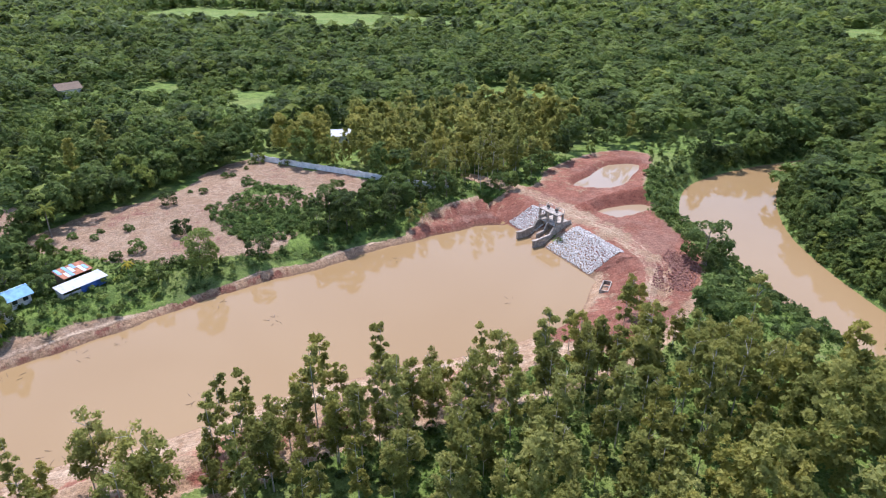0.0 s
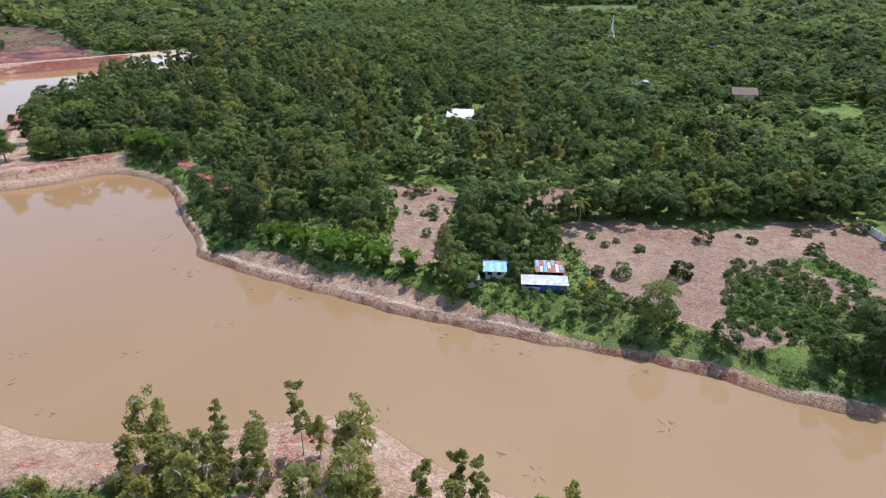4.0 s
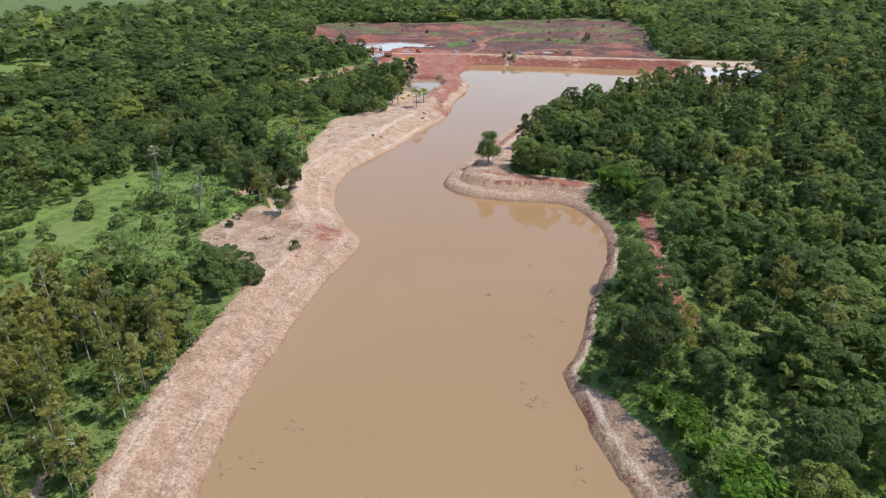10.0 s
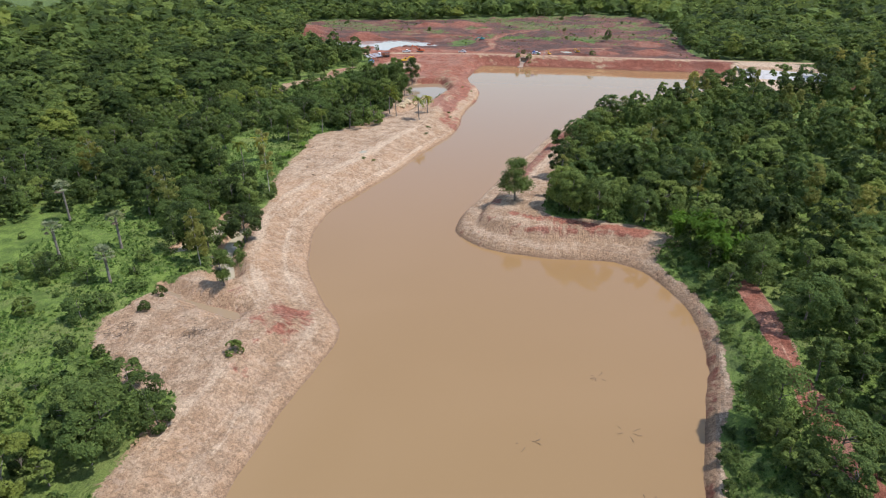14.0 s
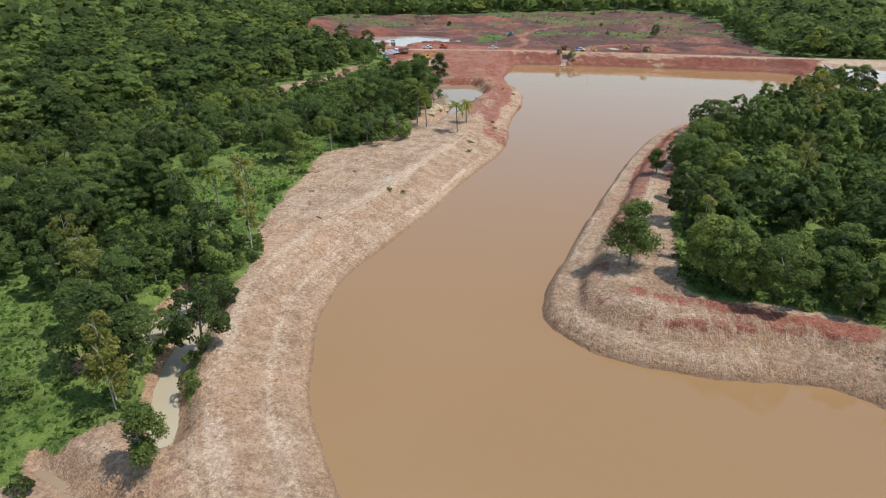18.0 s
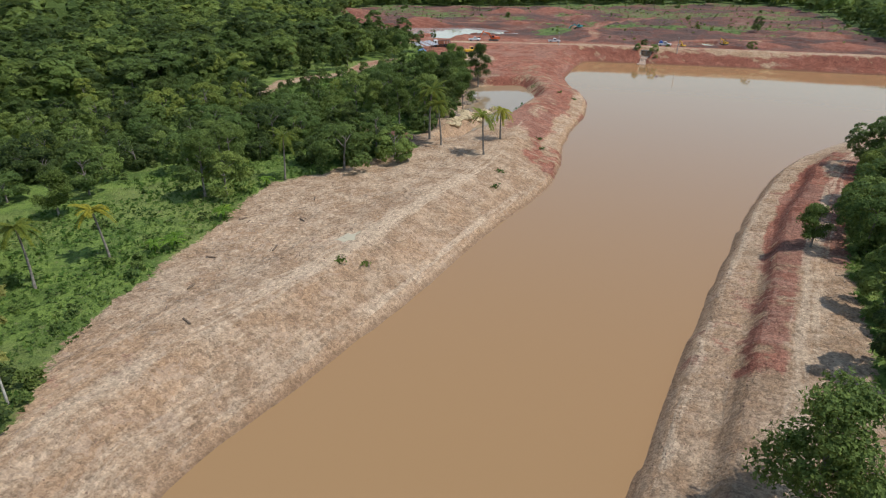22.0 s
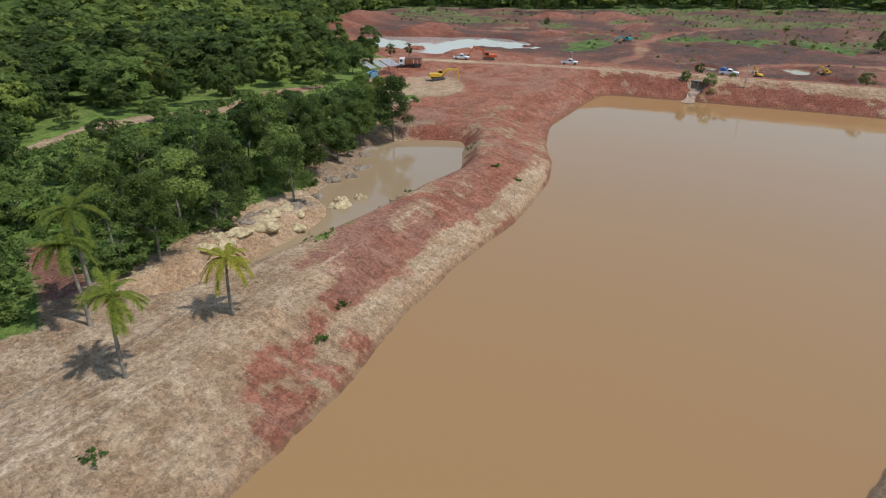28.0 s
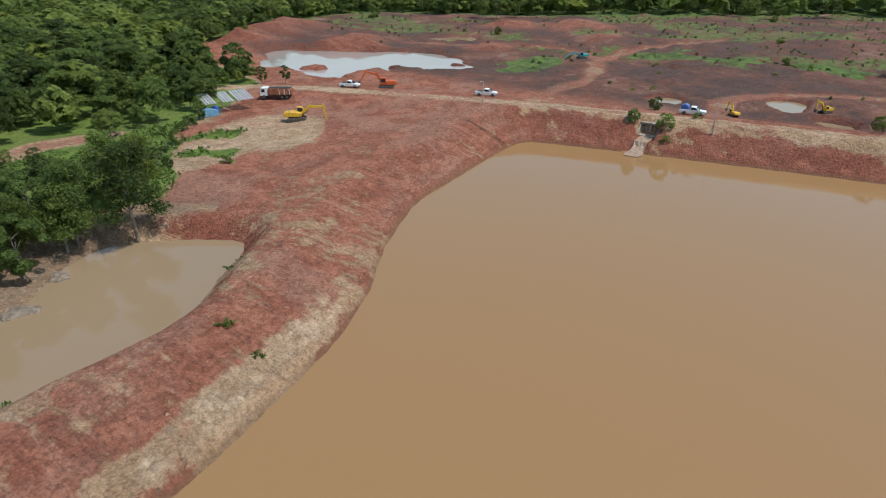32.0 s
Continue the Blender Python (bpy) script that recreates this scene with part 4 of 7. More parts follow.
TREE_LOOK = {"broad": (M_LEAF, M_BARK), "euca": (M_EUCA, M_PALEBARK), "bamboo": (M_BAMBOO, M_BAMBOO), "orchard": (M_LEAF, M_BARK), "shrub": (M_LEAF, M_BARK)}
TREE_NAME = {"broad": ("broadleaf_tree", "dense green broadleaf tree with a rounded crown", "tree", "woodland trees"),
             "euca": ("eucalyptus_tree", "slender eucalyptus with pale trunk and thin yellow-green crown", "tree", "eucalyptus trees"),
             "bamboo": ("bamboo_clump", "bright green bamboo clump with arching stems", "bamboo", "bamboo on the bank"),
             "orchard": ("fruit_tree", "low round dark green fruit tree", "tree", "fruit trees"),
             "shrub": ("shrub", "leafy green shrub growing on open ground", "shrub", "shrubs")}
PROTO = {}


def prototypes(kind, n, detail=1, key=None, seed=0):
    for k in range(n):
        trunk, crown = make_kind(kind, 100 * len(kind) + k + seed, detail)
        leaf, bark = TREE_LOOK[kind]
        root = new(TREE_NAME[kind][0])
        tagged(root, *TREE_NAME[kind][1:])
        wood = [("stem", st, bark, True) for st in trunk] if kind == "bamboo" else [("trunk", trunk, bark, True)]
        for part_name, arr, m, sm in wood + [("crown", crown, leaf, False)]:
            o = new(part_name, mesh_from(part_name, arr[0], arr[1], m, sm))
            o.parent = root
        PROTO.setdefault(key or kind, []).append(root)


USED = set()


def plant(kind, x, y, z, scale, turn, which=None, label=""):
    protos = PROTO[kind]
    p = protos[int(turn * 7.13) % len(protos)] if which is None else protos[which]
    m = pose(x, y, z, 0, 0, turn)
    if p.name not in USED:
        USED.add(p.name)
        ob = p
        ob.matrix_basis = m
    else:
        ob = copy_thing(p, m)
    ob.scale = (scale, scale, scale)
    if label:
        tagged(ob, label)
    return ob


def woods(name, kind, xs, ys, zs, scales, detail, label, seed, variants=9, lighter=0.0, flat=1.0, wide=1.0):
    """One joined mesh of many trees that nobody counts."""
    rng = np.random.default_rng(seed)
    protos = []
    for k in range(variants):
        t, c = make_kind(kind, 700 + 31 * k + len(kind), detail)
        protos.append(c)
    V, Fc, T, o = [], [], [], 0
    pick = rng.integers(0, variants, len(xs))
    an = rng.uniform(0, 2 * np.pi, len(xs))
    tint = np.clip(0.45 * fbm(xs, ys, 60, 55, 2) + 0.9 * (vn(xs, ys, 130, 58) - 0.5) + 0.75 * rng.random(len(xs)) ** 1.3 - 0.08 + lighter, 0, 0.999)
    for k in range(variants):
        i = np.nonzero(pick == k)[0]
        if not len(i):
            continue
        v, f = protos[k]
        c, s = np.cos(an[i])[:, None], np.sin(an[i])[:, None]
        sc = scales[i][:, None]
        st = sc * flat * rng.uniform(0.85, 1.15, (len(i), 1))
        W = np.stack([(v[None, :, 0] * c - v[None, :, 1] * s) * sc * wide + xs[i][:, None], (v[None, :, 0] * s + v[None, :, 1] * c) * sc * wide + ys[i][:, None], v[None, :, 2] * st + zs[i][:, None]], -1)
        V.append(W.reshape(-1, 3))
        Fc.append((f[None] + (np.arange(len(i)) * len(v))[:, None, None]).reshape(-1, f.shape[1]) + o)
        T.append(np.repeat(tint[i], len(v)))
        o += len(i) * len(v)
    ob = new(name, mesh_from(name, np.concatenate(V), np.concatenate(Fc), TREE_LOOK[kind][0], False, dict(tint=np.concatenate(T))))
    return tagged(ob, label, "trees", kind="stuff")


def inside(x, y, poly):
    return shore_distance(x, y, np.array(poly, float), 60)[0]


CLEAR = [  # grass glades and fields without trees
    [(-224, 150), (-226, 192), (-204, 186), (-194, 166), (-205, 150)],
    [(-95, 117), (-86, 106), (-76, 104), (-62, 122), (-70, 134), (-82, 133), (-94, 123)],
    [(-134, 69), (-104, 89), (-99, 97), (-111, 97), (-138, 78)],
    [(-233, -132), (-247, -124), (-238, -105), (-221, -96), (-222, -114)],
    [(-45, 238), (-40, 246), (-30, 240), (-30, 225), (-42, 228)],
    [(-137, -103), (-164, -92), (-178, -97), (-200, -94), (-199, -72), (-190, -50), (-174, -38), (-150, -26), (-125, -45), (-112, -60)],
    [(-256, -108), (-268, -106), (-280, -92), (-286, -76), (-282, -70), (-258, -62), (-233, -57), (-224, -58), (-240, -84)],
    [(-296, -90), (-306, -84), (-294, -70), (-280, -72)],
    [(-312, -342), (-365, -340), (-331, -295), (-240, -235), (-225, -245)],
    [(16, 356), (66, 348), (52, 282), (18, 290)],
    [(382, 643), (436, 642), (344, 500), (320, 517)],
    [(-390, 830), (-345, 940), (-230, 880), (-110, 820), (50, 720), (45, 610), (-80, 620), (-150, 650), (-275, 650)],
    [(-324, -60), (-345, -60), (-400, -80), (-440, -100), (-445, -128), (-434, -131), (-418, -131), (-403, -134), (-383, -129), (-368, -133), (-352, -134), (-340, -128), (-334, -108), (-326, -90)],
    [(70, 205), (100, 222), (120, 235), (105, 250), (80, 235), (66, 222)],
]
# grass under widely set round fruit trees
GROVE = [(-196, -104), (-222, -98), (-240, -100), (-262, -95), (-285, -78), (-300, -72), (-324, -88), (-334, -108), (-340, -158), (-190, -158)]


def allowed(x, y, f):
    ok = (f["d"] > np.where(f["north"] > 0.5, 7.5, 13.5)) & (f["river"] > 2.0) & (f["road"] > 9)
    for poly, r, wh in BARE:
        ok &= shore_distance(x, y, poly, 40)[0] > 1.5
    for poly in CLEAR:
        ok &= inside(x, y, poly) > 0
    for poly, level in POOLS:
        ok &= shore_distance(x, y, poly, 20)[0] > 0.8
    ok &= shore_distance(x, y, RED_PATH, 20, False)[0] > 2.2
    ok &= ~((x > 52) & (f["river"] < 22) & (x < 92) & (y > 85) & (y < 215))
    return ok


def scatter(box, gap, seed, jitter=0.45):
    rng = np.random.default_rng(seed)
    x, y = np.meshgrid(np.arange(box[0], box[1], gap), np.arange(box[2], box[3], gap))
    x = x + (np.arange(x.shape[0]) % 2)[:, None] * gap * 0.5
    return x.ravel() + rng.uniform(-jitter, jitter, x.size) * gap, y.ravel() + rng.uniform(-jitter, jitter, x.size) * gap


prototypes("broad", 10)
prototypes("euca", 6)
prototypes("bamboo", 2)
prototypes("orchard", 3)
prototypes("shrub", 4)
prototypes("broad", 3, 2, "fine", 50)
TREE_LOOK["shrub"] = (M_BUSH, M_BARK)
prototypes("shrub", 3, 1, "bush", 20)
TREE_LOOK["shrub"] = (M_LEAF, M_BARK)


def zone(x, y):
    """Which trees grow where: 0 broadleaf, 1 eucalyptus, 2 orchard."""
    z = np.zeros(x.shape, int)
    z[(x > -118) & (x < 75) & (y < 101) & (y < 60 + 0.6 * (x + 60))] = 1
    z[(x > -118) & (x < -66) & (y < 30)] = 1
    z[inside(x, y, [(-62, 218), (10, 182), (34, 200), (60, 262), (20, 285), (-40, 255)]) < 0] = 1
    z[inside(x, y, [(-190, 250), (-70, 262), (-60, 350), (-200, 345)]) < 0] = 2
    return z


rng = np.random.default_rng(4)
# trees near the water, one by one
bx, by = scatter((-480, 110, -150, 245), 5.9, 11, 0.5)
ex, ey = scatter((-120, 110, -60, 245), 4.6, 18)
bf, ef = zone(bx, by), zone(ex, ey)
x = np.concatenate([bx[bf != 1], ex[ef == 1]])
y = np.concatenate([by[bf != 1], ey[ef == 1]])
f = fields(x, y)
keep = allowed(x, y, f)
zn = zone(x, y)
glade = (f["north"] < 0.5) & (zn == 0) & (x < -118) & (f["d"] > 25)
keep &= ~(glade & (vn(x, y, 30, 15) < np.where(x > -178, 0.38, 0.2)))
keep &= ~((zn == 1) & (vn(x, y, 17, 19) < 0.22))
keep &= ~((zn == 1) & (y < 110) & (rng.random(len(x)) > 0.3 + 0.7 * smooth(14, 34, f["d"])))
keep &= ~((zn == 0) & (vn(x, y, 11, 14) < 0.16))
keep &= inside(x, y, GROVE) > 0
x, y, zn = x[keep], y[keep], zn[keep]
mixed = rng.random(len(x))
patch = vn(x, y, 40, 24)
zn = np.where((zn == 0) & (mixed < 0.05 + 0.3 * (patch > 0.85)), 1, zn)
zn = np.where((zn == 0) & (mixed > 0.85), 2, zn)
z, d = f["h"][keep], f["d"][keep]
order = np.argsort(d * np.where((x < -180) & (y < 0), 0.6, 1) + rng.uniform(0, 8, len(d)))
single, budget = np.zeros(len(x), bool), {0: 168, 1: 240, 2: 60}
for i in order:
    if budget[zn[i]] > 0 and d[i] < 75:
        budget[zn[i]] -= 1
        single[i] = True
        plant(("broad", "euca", "orchard")[zn[i]], x[i], y[i], z[i] - 0.1, rng.uniform(0.55, 1.2), rng.uniform(0, 360))
WOODS_LABEL = ("dense green broadleaf woodland", "thin yellow-green eucalyptus grove", "rows of dark green fruit trees")
WOODS_NAME = ("woodland", "eucalyptus_grove", "orchard")
for kind, code in (("broad", 0), ("euca", 1), ("orchard", 2)):
    for fine in (0.6, 0.3):
        i = np.nonzero(~single & (zn == code) & ((((x < -190) & (y < 0) & (d < 75)) | ((code == 1) & (y < 112))) == (fine > 0.5)))[0]
        if len(i):
            woods(WOODS_NAME[code], kind, x[i], y[i], z[i] - 0.2, rng.uniform(0.55, 1.3, len(i)), fine, WOODS_LABEL[code], 20 + code)
# slender trees on the bare near bank
x, y = scatter((-78, 40, 40, 112), 4.4, 81, 0.5)
f = fields(x, y)
keep = (f["d"] > 10.5) & (f["d"] < 24) & (f["north"] < 0.5) & (rng.random(len(x)) < 0.85) & (vn(x, y, 14, 82) > 0.25)
for a, b, c in zip(x[keep], y[keep], f["h"][keep]):
    plant("euca", a, b, c - 0.1, rng.uniform(0.6, 1.1), rng.uniform(0, 360))
# second band, joined
x, y = scatter((-700, 330, -330, 520), 7.2, 12)
f = fields(x, y)
keep = allowed(x, y, f) & ~((x > -480) & (x < 110) & (y > -150) & (y < 245)) & (vn(x, y, 30, 16) > 0.12) & ~((x > 110) & (y < 60)) & ~((x > -60) & (y < -150))
x, y, z, zn = x[keep], y[keep], f["h"][keep], zone(x, y)[keep]
closer = (x > -470) & (x < -130) & (y < 0) & (y > -270)
for kind, code, fine in (("broad", 0, 0.1), ("euca", 1, 0.1), ("orchard", 2, 0.1), ("broad", 0, 0.3)):
    i = np.nonzero((zn == code) & (closer == (fine == 0.3)))[0]
    if len(i):
        woods(WOODS_NAME[code], kind, x[i], y[i], z[i] - 0.3, rng.uniform(0.65, 1.35, len(i)), fine, WOODS_LABEL[code], 30 + code, wide=1.3 if code != 1 else 1.1)
# far woods to the edge of sight
x, y = scatter((-1300, 700, -560, 1250), 12.0, 13)
f = fields(x, y)
keep = allowed(x, y, f) & ~((x > -700) & (x < 330) & (y > -330) & (y < 520)) & (fbm(x, y, 150, 17, 2) > 0.33)
keep &= ~((x > -200) & (y < 0)) & ~((x > 200) & (y < 300))
x, y, z = x[keep], y[keep], f["h"][keep]
# raised leaf tint stands in for haze over the distant trees
woods("far_woods", "broad", x, y, z - 0.4, rng.uniform(1.1, 1.7, len(x)), 0.03, "far green woods towards the horizon", 41, lighter=0.15, wide=1.25)

# the belt of trees beside the pool, with open ground behind it
x, y = scatter((-402, -322, -108, -62), 6.6, 94, 0.5)
keep = inside(x, y, [(-325, -66), (-340, -69), (-350, -74), (-362, -79), (-376, -83), (-392, -90), (-398, -96), (-386, -102), (-370, -103), (-350, -103), (-338, -98), (-328, -84)]) < 0
for a, b, c in zip(x[keep], y[keep], height(x[keep], y[keep])):
    plant(("broad", "broad", "fine", "orchard")[int(rng.integers(0, 4))], a, b, c - 0.1, rng.uniform(0.7, 1.1), rng.uniform(0, 360))
# young growth over the open strip behind the belt
x, y = scatter((-440, -328, -134, -100), 5.4, 107, 0.5)
keep = (inside(x, y, CLEAR[-2]) < -1) & (vn(x, y, 15, 108) > 0.35) & (shore_distance(x, y, BARE[9][0], 40)[0] > 1)
strip_rng = np.random.default_rng(109)
for a, b, c in zip(x[keep], y[keep], height(x[keep], y[keep])):
    kind = ("bush", "shrub", "shrub", "orchard", "broad")[int(strip_rng.integers(0, 5))]
    if strip_rng.random() < 0.7:
        plant(kind, a, b, c - 0.1, strip_rng.uniform(0.3, 0.6) if kind == "broad" else strip_rng.uniform(0.6, 1.2), strip_rng.uniform(0, 360))
# the grove of round fruit trees
x, y = scatter((-345, -188, -160, -70), 7.6, 99, 0.33)
keep = (inside(x, y, GROVE) < 0) & (vn(x, y, 19, 101) > 0.2)
for p_ in CLEAR[6:8]:
    keep &= inside(x, y, p_) > -3
for a, b, c in zip(x[keep], y[keep], height(x[keep], y[keep])):
    tall_one = rng.random() < 0.12
    plant("broad" if tall_one else "orchard", a, b, c - 0.1, rng.uniform(0.7, 0.95) if tall_one else rng.uniform(1.1, 1.75), rng.uniform(0, 360))

# shrubs under the wood's edge and over the strip behind the bank
x, y = scatter((-470, 175, -130, 262), 2.6, 61, 0.5)
f = fields(x, y)
edge = (f["grass"] > 0.45) & (f["d"] > np.where(f["north"] > 0.5, 2.6, 13.5)) & (f["river"] > 1.5) & (f["road"] > 8)
edge &= (f["d"] < np.where((x < -180) & (y < 0), 110, 40)) | (f["river"] < 13)
edge &= (shore_distance(x, y, POOLS[0][0], 20)[0] > 1.2) & ~((x < -398) & (y < -60)) & ~((x < -325) & (f["d"] < 25) & (y > -78))
edge &= vn(x, y, 12, 62) > np.where((f["north"] > 0.5) | (f["river"] < 13), 0.08, np.where(x < -180, 0.15, 0.22))
for poly in CLEAR[4:]:
    edge &= (inside(x, y, poly) > 1) | (rng.random(len(x)) < (0.5 if poly is CLEAR[-2] else 0.1))
x, y, z = x[edge], y[edge], f["h"][edge]
woods("undergrowth", "shrub", x, y, z - 0.1, rng.uniform(0.3, 1.0, len(x)) * np.where(f["river"][edge] < 13, 1.4, 1), 0.3, "tangled green undergrowth behind the banks", 63, lighter=0.22, flat=0.85)
# rows of trees behind the yard and round the shelter
x, y = scatter((-480, -60, -180, 225), 4.6, 95, 0.5)
keep = (inside(x, y, [(-106, 150), (-99, 160), (-84, 184), (-69, 213), (-78, 220), (-94, 192), (-110, 164)]) < 0) | (inside(x, y, [(-438, -141), (-450, -147), (-464, -152), (-473, -166), (-462, -176), (-446, -166), (-434, -152)]) < 0)
x, y = x[keep], y[keep]
woods("woodland_edge", "broad", x, y, height(x, y) - 0.2, np.where(y > 0, rng.uniform(0.75, 1.1, len(x)), rng.uniform(0.4, 0.75, len(x))), 0.6, "dense broadleaf trees at the edge of cleared ground", 96)
# bushes and creeper-hung trees on the river's banks
x, y = scatter((50, 180, 40, 250), 3.7, 91, 0.5)
x2, y2 = scatter((90, 150, 60, 235), 2.1, 98, 0.5)
close = shore_distance(x2, y2, RIVER, 20)[0]
close = (close > 0.2) & (close < 6)
x, y = np.concatenate([x, x2[close]]), np.concatenate([y, y2[close]])
f = fields(x, y)
r = f["river"]
east = (x > 92) & ~((y > 215) & (x < 120))
over = inside(x, y, CLEAR[-1]) < 2
keep = (r > 0.3) & (f["grass"] > 0.3) & ((r < np.where(east, 26, 9)) | over) & ~((x < 92) & (y > 172) & (y < 195))
x, y, z, east, r = x[keep], y[keep], f["h"][keep], east[keep], r[keep]
woods("riverside_thicket", "broad", x, y, z - np.where(east, 1.0, 0.6), np.where(east, rng.uniform(0.42, 0.85, len(x)) * (0.5 + 0.5 * smooth(0, 6, r)), rng.uniform(0.18, 0.36, len(x))), 0.3, "dense green thicket hanging over the river bank", 92)
# low plants and grass tufts over open green ground
x, y = scatter((-470, 110, -130, 235), 1.25, 64)
f = fields(x, y)
keep = (f["grass"] > 0.45) & (f["d"] > 3.5) & ((f["d"] < 60) | ((x < -325) & (y < -95) & (y > -140))) & (f["river"] > 0.6) & (vn(x, y, 7, 65) > 0.25)
x, y, z = x[keep], y[keep], f["h"][keep]
x3, y3 = scatter((-402, -225, -62, -36), 2.0, 97, 0.5)
f3 = fields(x3, y3)
sparse = (rng.random(len(x3)) < 0.010) & (f3["d"] > 2) & (f3["d"] < 12)
x, y, z = (np.concatenate([p_, np.repeat(q_[sparse], 5)]) for p_, q_ in ((x, x3), (y, y3), (z, f3["h"])))
k, per = len(x), 4
c = np.repeat(np.stack([x, y, z], 1), per, 0) + np.concatenate([rng.normal(0, 0.45, (k * per, 2)), rng.uniform(0.05, 0.4, (k * per, 1))], 1)
tv, tf = leaf_cards(c, np.array([[0, 0, 0.8]]) * np.ones((k * per, 1)), 0.45, rng, 0.8, tri=True)
tagged(new("grass_tufts", mesh_from("grass_tufts", tv, tf, M_GRASS, False, dict(tint=np.repeat(vn(x, y, 9, 66), per * 3)))), "low green plants and grass on open ground", "grass", kind="stuff")
# clods and stones on the bare banks
x, y = scatter((-480, 70, -90, 225), 1.7, 67)
x2, y2 = scatter((-480, -180, -100, 25), 0.85, 69)
x, y = np.concatenate([x, x2]), np.concatenate([y, y2])
f = fields(x, y)
keep = (f["grass"] < 0.4) & (f["d"] > 0.2) & (f["river"] > 1) & (f["d"] < 45) & (f["road"] > 5) & (vn(x, y, 8, 68) > 0.3)
x, y, z = x[keep], y[keep], f["h"][keep]
k = len(x)
base = np.array([(1, 0, 0), (-0.4, 0.9, 0), (-0.6, -0.8, 0), (0.1, 0, 0.8)], float)
sz = 0.05 + 0.15 * rng.random(k) ** 4
an = rng.uniform(0, 6.28, k)
ca, sa = np.cos(an)[:, None], np.sin(an)[:, None]
st = base[None] * rng.uniform(0.7, 1.3, (k, 4, 3))
sv = np.stack([(st[..., 0] * ca - st[..., 1] * sa) * sz[:, None] + x[:, None], (st[..., 0] * sa + st[..., 1] * ca) * sz[:, None] + y[:, None], st[..., 2] * sz[:, None] + z[:, None] - 0.03], -1).reshape(-1, 3)
sf = (np.array([(0, 1, 3), (1, 2, 3), (2, 0, 3)])[None] + (np.arange(k) * 4)[:, None, None]).reshape(-1, 3)
tagged(new("clods", mesh_from("clods", sv, sf, M_CLOD, False)), "loose clods and stones on the bare banks", "stones", kind="stuff")

# thin scrub over the stripped land behind the dam
x, y = scatter((-800, -505, -300, 60), 3.6, 72, 0.5)
f = fields(x, y)
keep = (rng.random(len(x)) < 0.035 + 0.10 * (f["waste_shade"] > 0.5) * (vn(x, y, 26, 74) > 0.6) + 0.3 * (f["grass"] > 0.5)) & (f["road"] > 8) & (inside(x, y, [(-495, -190), (-540, -190), (-545, -120), (-500, -115)]) > 2)
x, y, z = x[keep], y[keep], f["h"][keep]
woods("scrub", "shrub", x, y, z - 0.1, rng.uniform(0.14, 0.48, len(x)) * np.where(rng.random(len(x)) < 0.02, 3.2, 1), 0.1, "thin green scrub on stripped red ground", 73)

# dry sticks and stubble over cleared ground
x, y = scatter((-345, -20, -75, 220), 1.25, 83, 0.5)
f = fields(x, y)
keep = (f["grass"] < 0.4) & (f["d"] > 12.5) & (f["d"] < 85) & (vn(x, y, 6, 84) > 0.42)
x, y, z = x[keep], y[keep], f["h"][keep]
k = len(x)
an, ln = rng.uniform(0, 6.28, k), rng.uniform(0.25, 0.9, k)
dx, dy = np.cos(an) * ln * 0.5, np.sin(an) * ln * 0.5
wx, wy = -np.sin(an) * 0.05, np.cos(an) * 0.05
up = z + 0.10
sv = np.stack([np.stack([x - dx - wx, y - dy - wy, up - 0.08], 1), np.stack([x - dx + wx, y - dy + wy, up - 0.08], 1), np.stack([x + dx, y + dy, up + rng.uniform(0, 0.25, k)], 1), np.stack([x, y, up + 0.07], 1)], 1).reshape(-1, 3)
sf = (np.array([(0, 1, 3), (1, 2, 3), (2, 0, 3)])[None] + (np.arange(k) * 4)[:, None, None]).reshape(-1, 3)
tagged(new("brushwood", mesh_from("brushwood", sv, sf, M_STICK, False)), "dry sticks and stubble on cleared ground", "brushwood", kind="stuff")
# scattered trees and bushes in the grass glades
glades = [[(-137, -103), (-164, -90), (-175, -70), (-188, -50), (-174, -38), (-150, -26), (-125, -45), (-112, -60)], [(-250, -97), (-262, -90), (-272, -84), (-278, -76), (-258, -66), (-240, -60)]]
for gi, poly in enumerate(glades):
    x, y = scatter((-280, -110, -105, -25), 5.0, 85 + gi, 0.5)
    keep = (inside(x, y, poly) < -2) & (rng.random(len(x)) < (0.5, 0.2)[gi])
    for a, b in zip(x[keep], y[keep]):
        if (a + 142) ** 2 + (b + 55) ** 2 > 12 ** 2:
            kind = ("shrub", "orchard", "orchard", "shrub")[int(rng.integers(0, 4))]
            plant(kind, a, b, float(height(a, b)[0]) - 0.1, rng.uniform(0.45, 1.15), rng.uniform(0, 360))

# ---- things: helpers ----
def part(name, bm, m, parent=None, label="", bevel=0.0):
    if bevel:
        bmesh.ops.bevel(bm, geom=bm.edges[:], offset=bevel, segments=1, affect="EDGES")
    bmesh.ops.recalc_face_normals(bm, faces=bm.faces[:])
    me = bpy.data.meshes.new(name)
    bm.to_mesh(me)
    bm.free()
    me.materials.append(m)
    ob = new(name, me)
    if parent:
        ob.parent = parent
    if label:
        ob["label"] = label
    return ob


def block(x0, y0, z0, x1, y1, z1, bm=None, turn=None):
    bm = bm or bmesh.new()
    m = Matrix.Translation(((x0 + x1) / 2, (y0 + y1) / 2, (z0 + z1) / 2)) @ Matrix.Diagonal((abs(x1 - x0), abs(y1 - y0), abs(z1 - z0), 1))
    bmesh.ops.create_cube(bm, size=1, matrix=(turn @ m) if turn else m)
    return bm


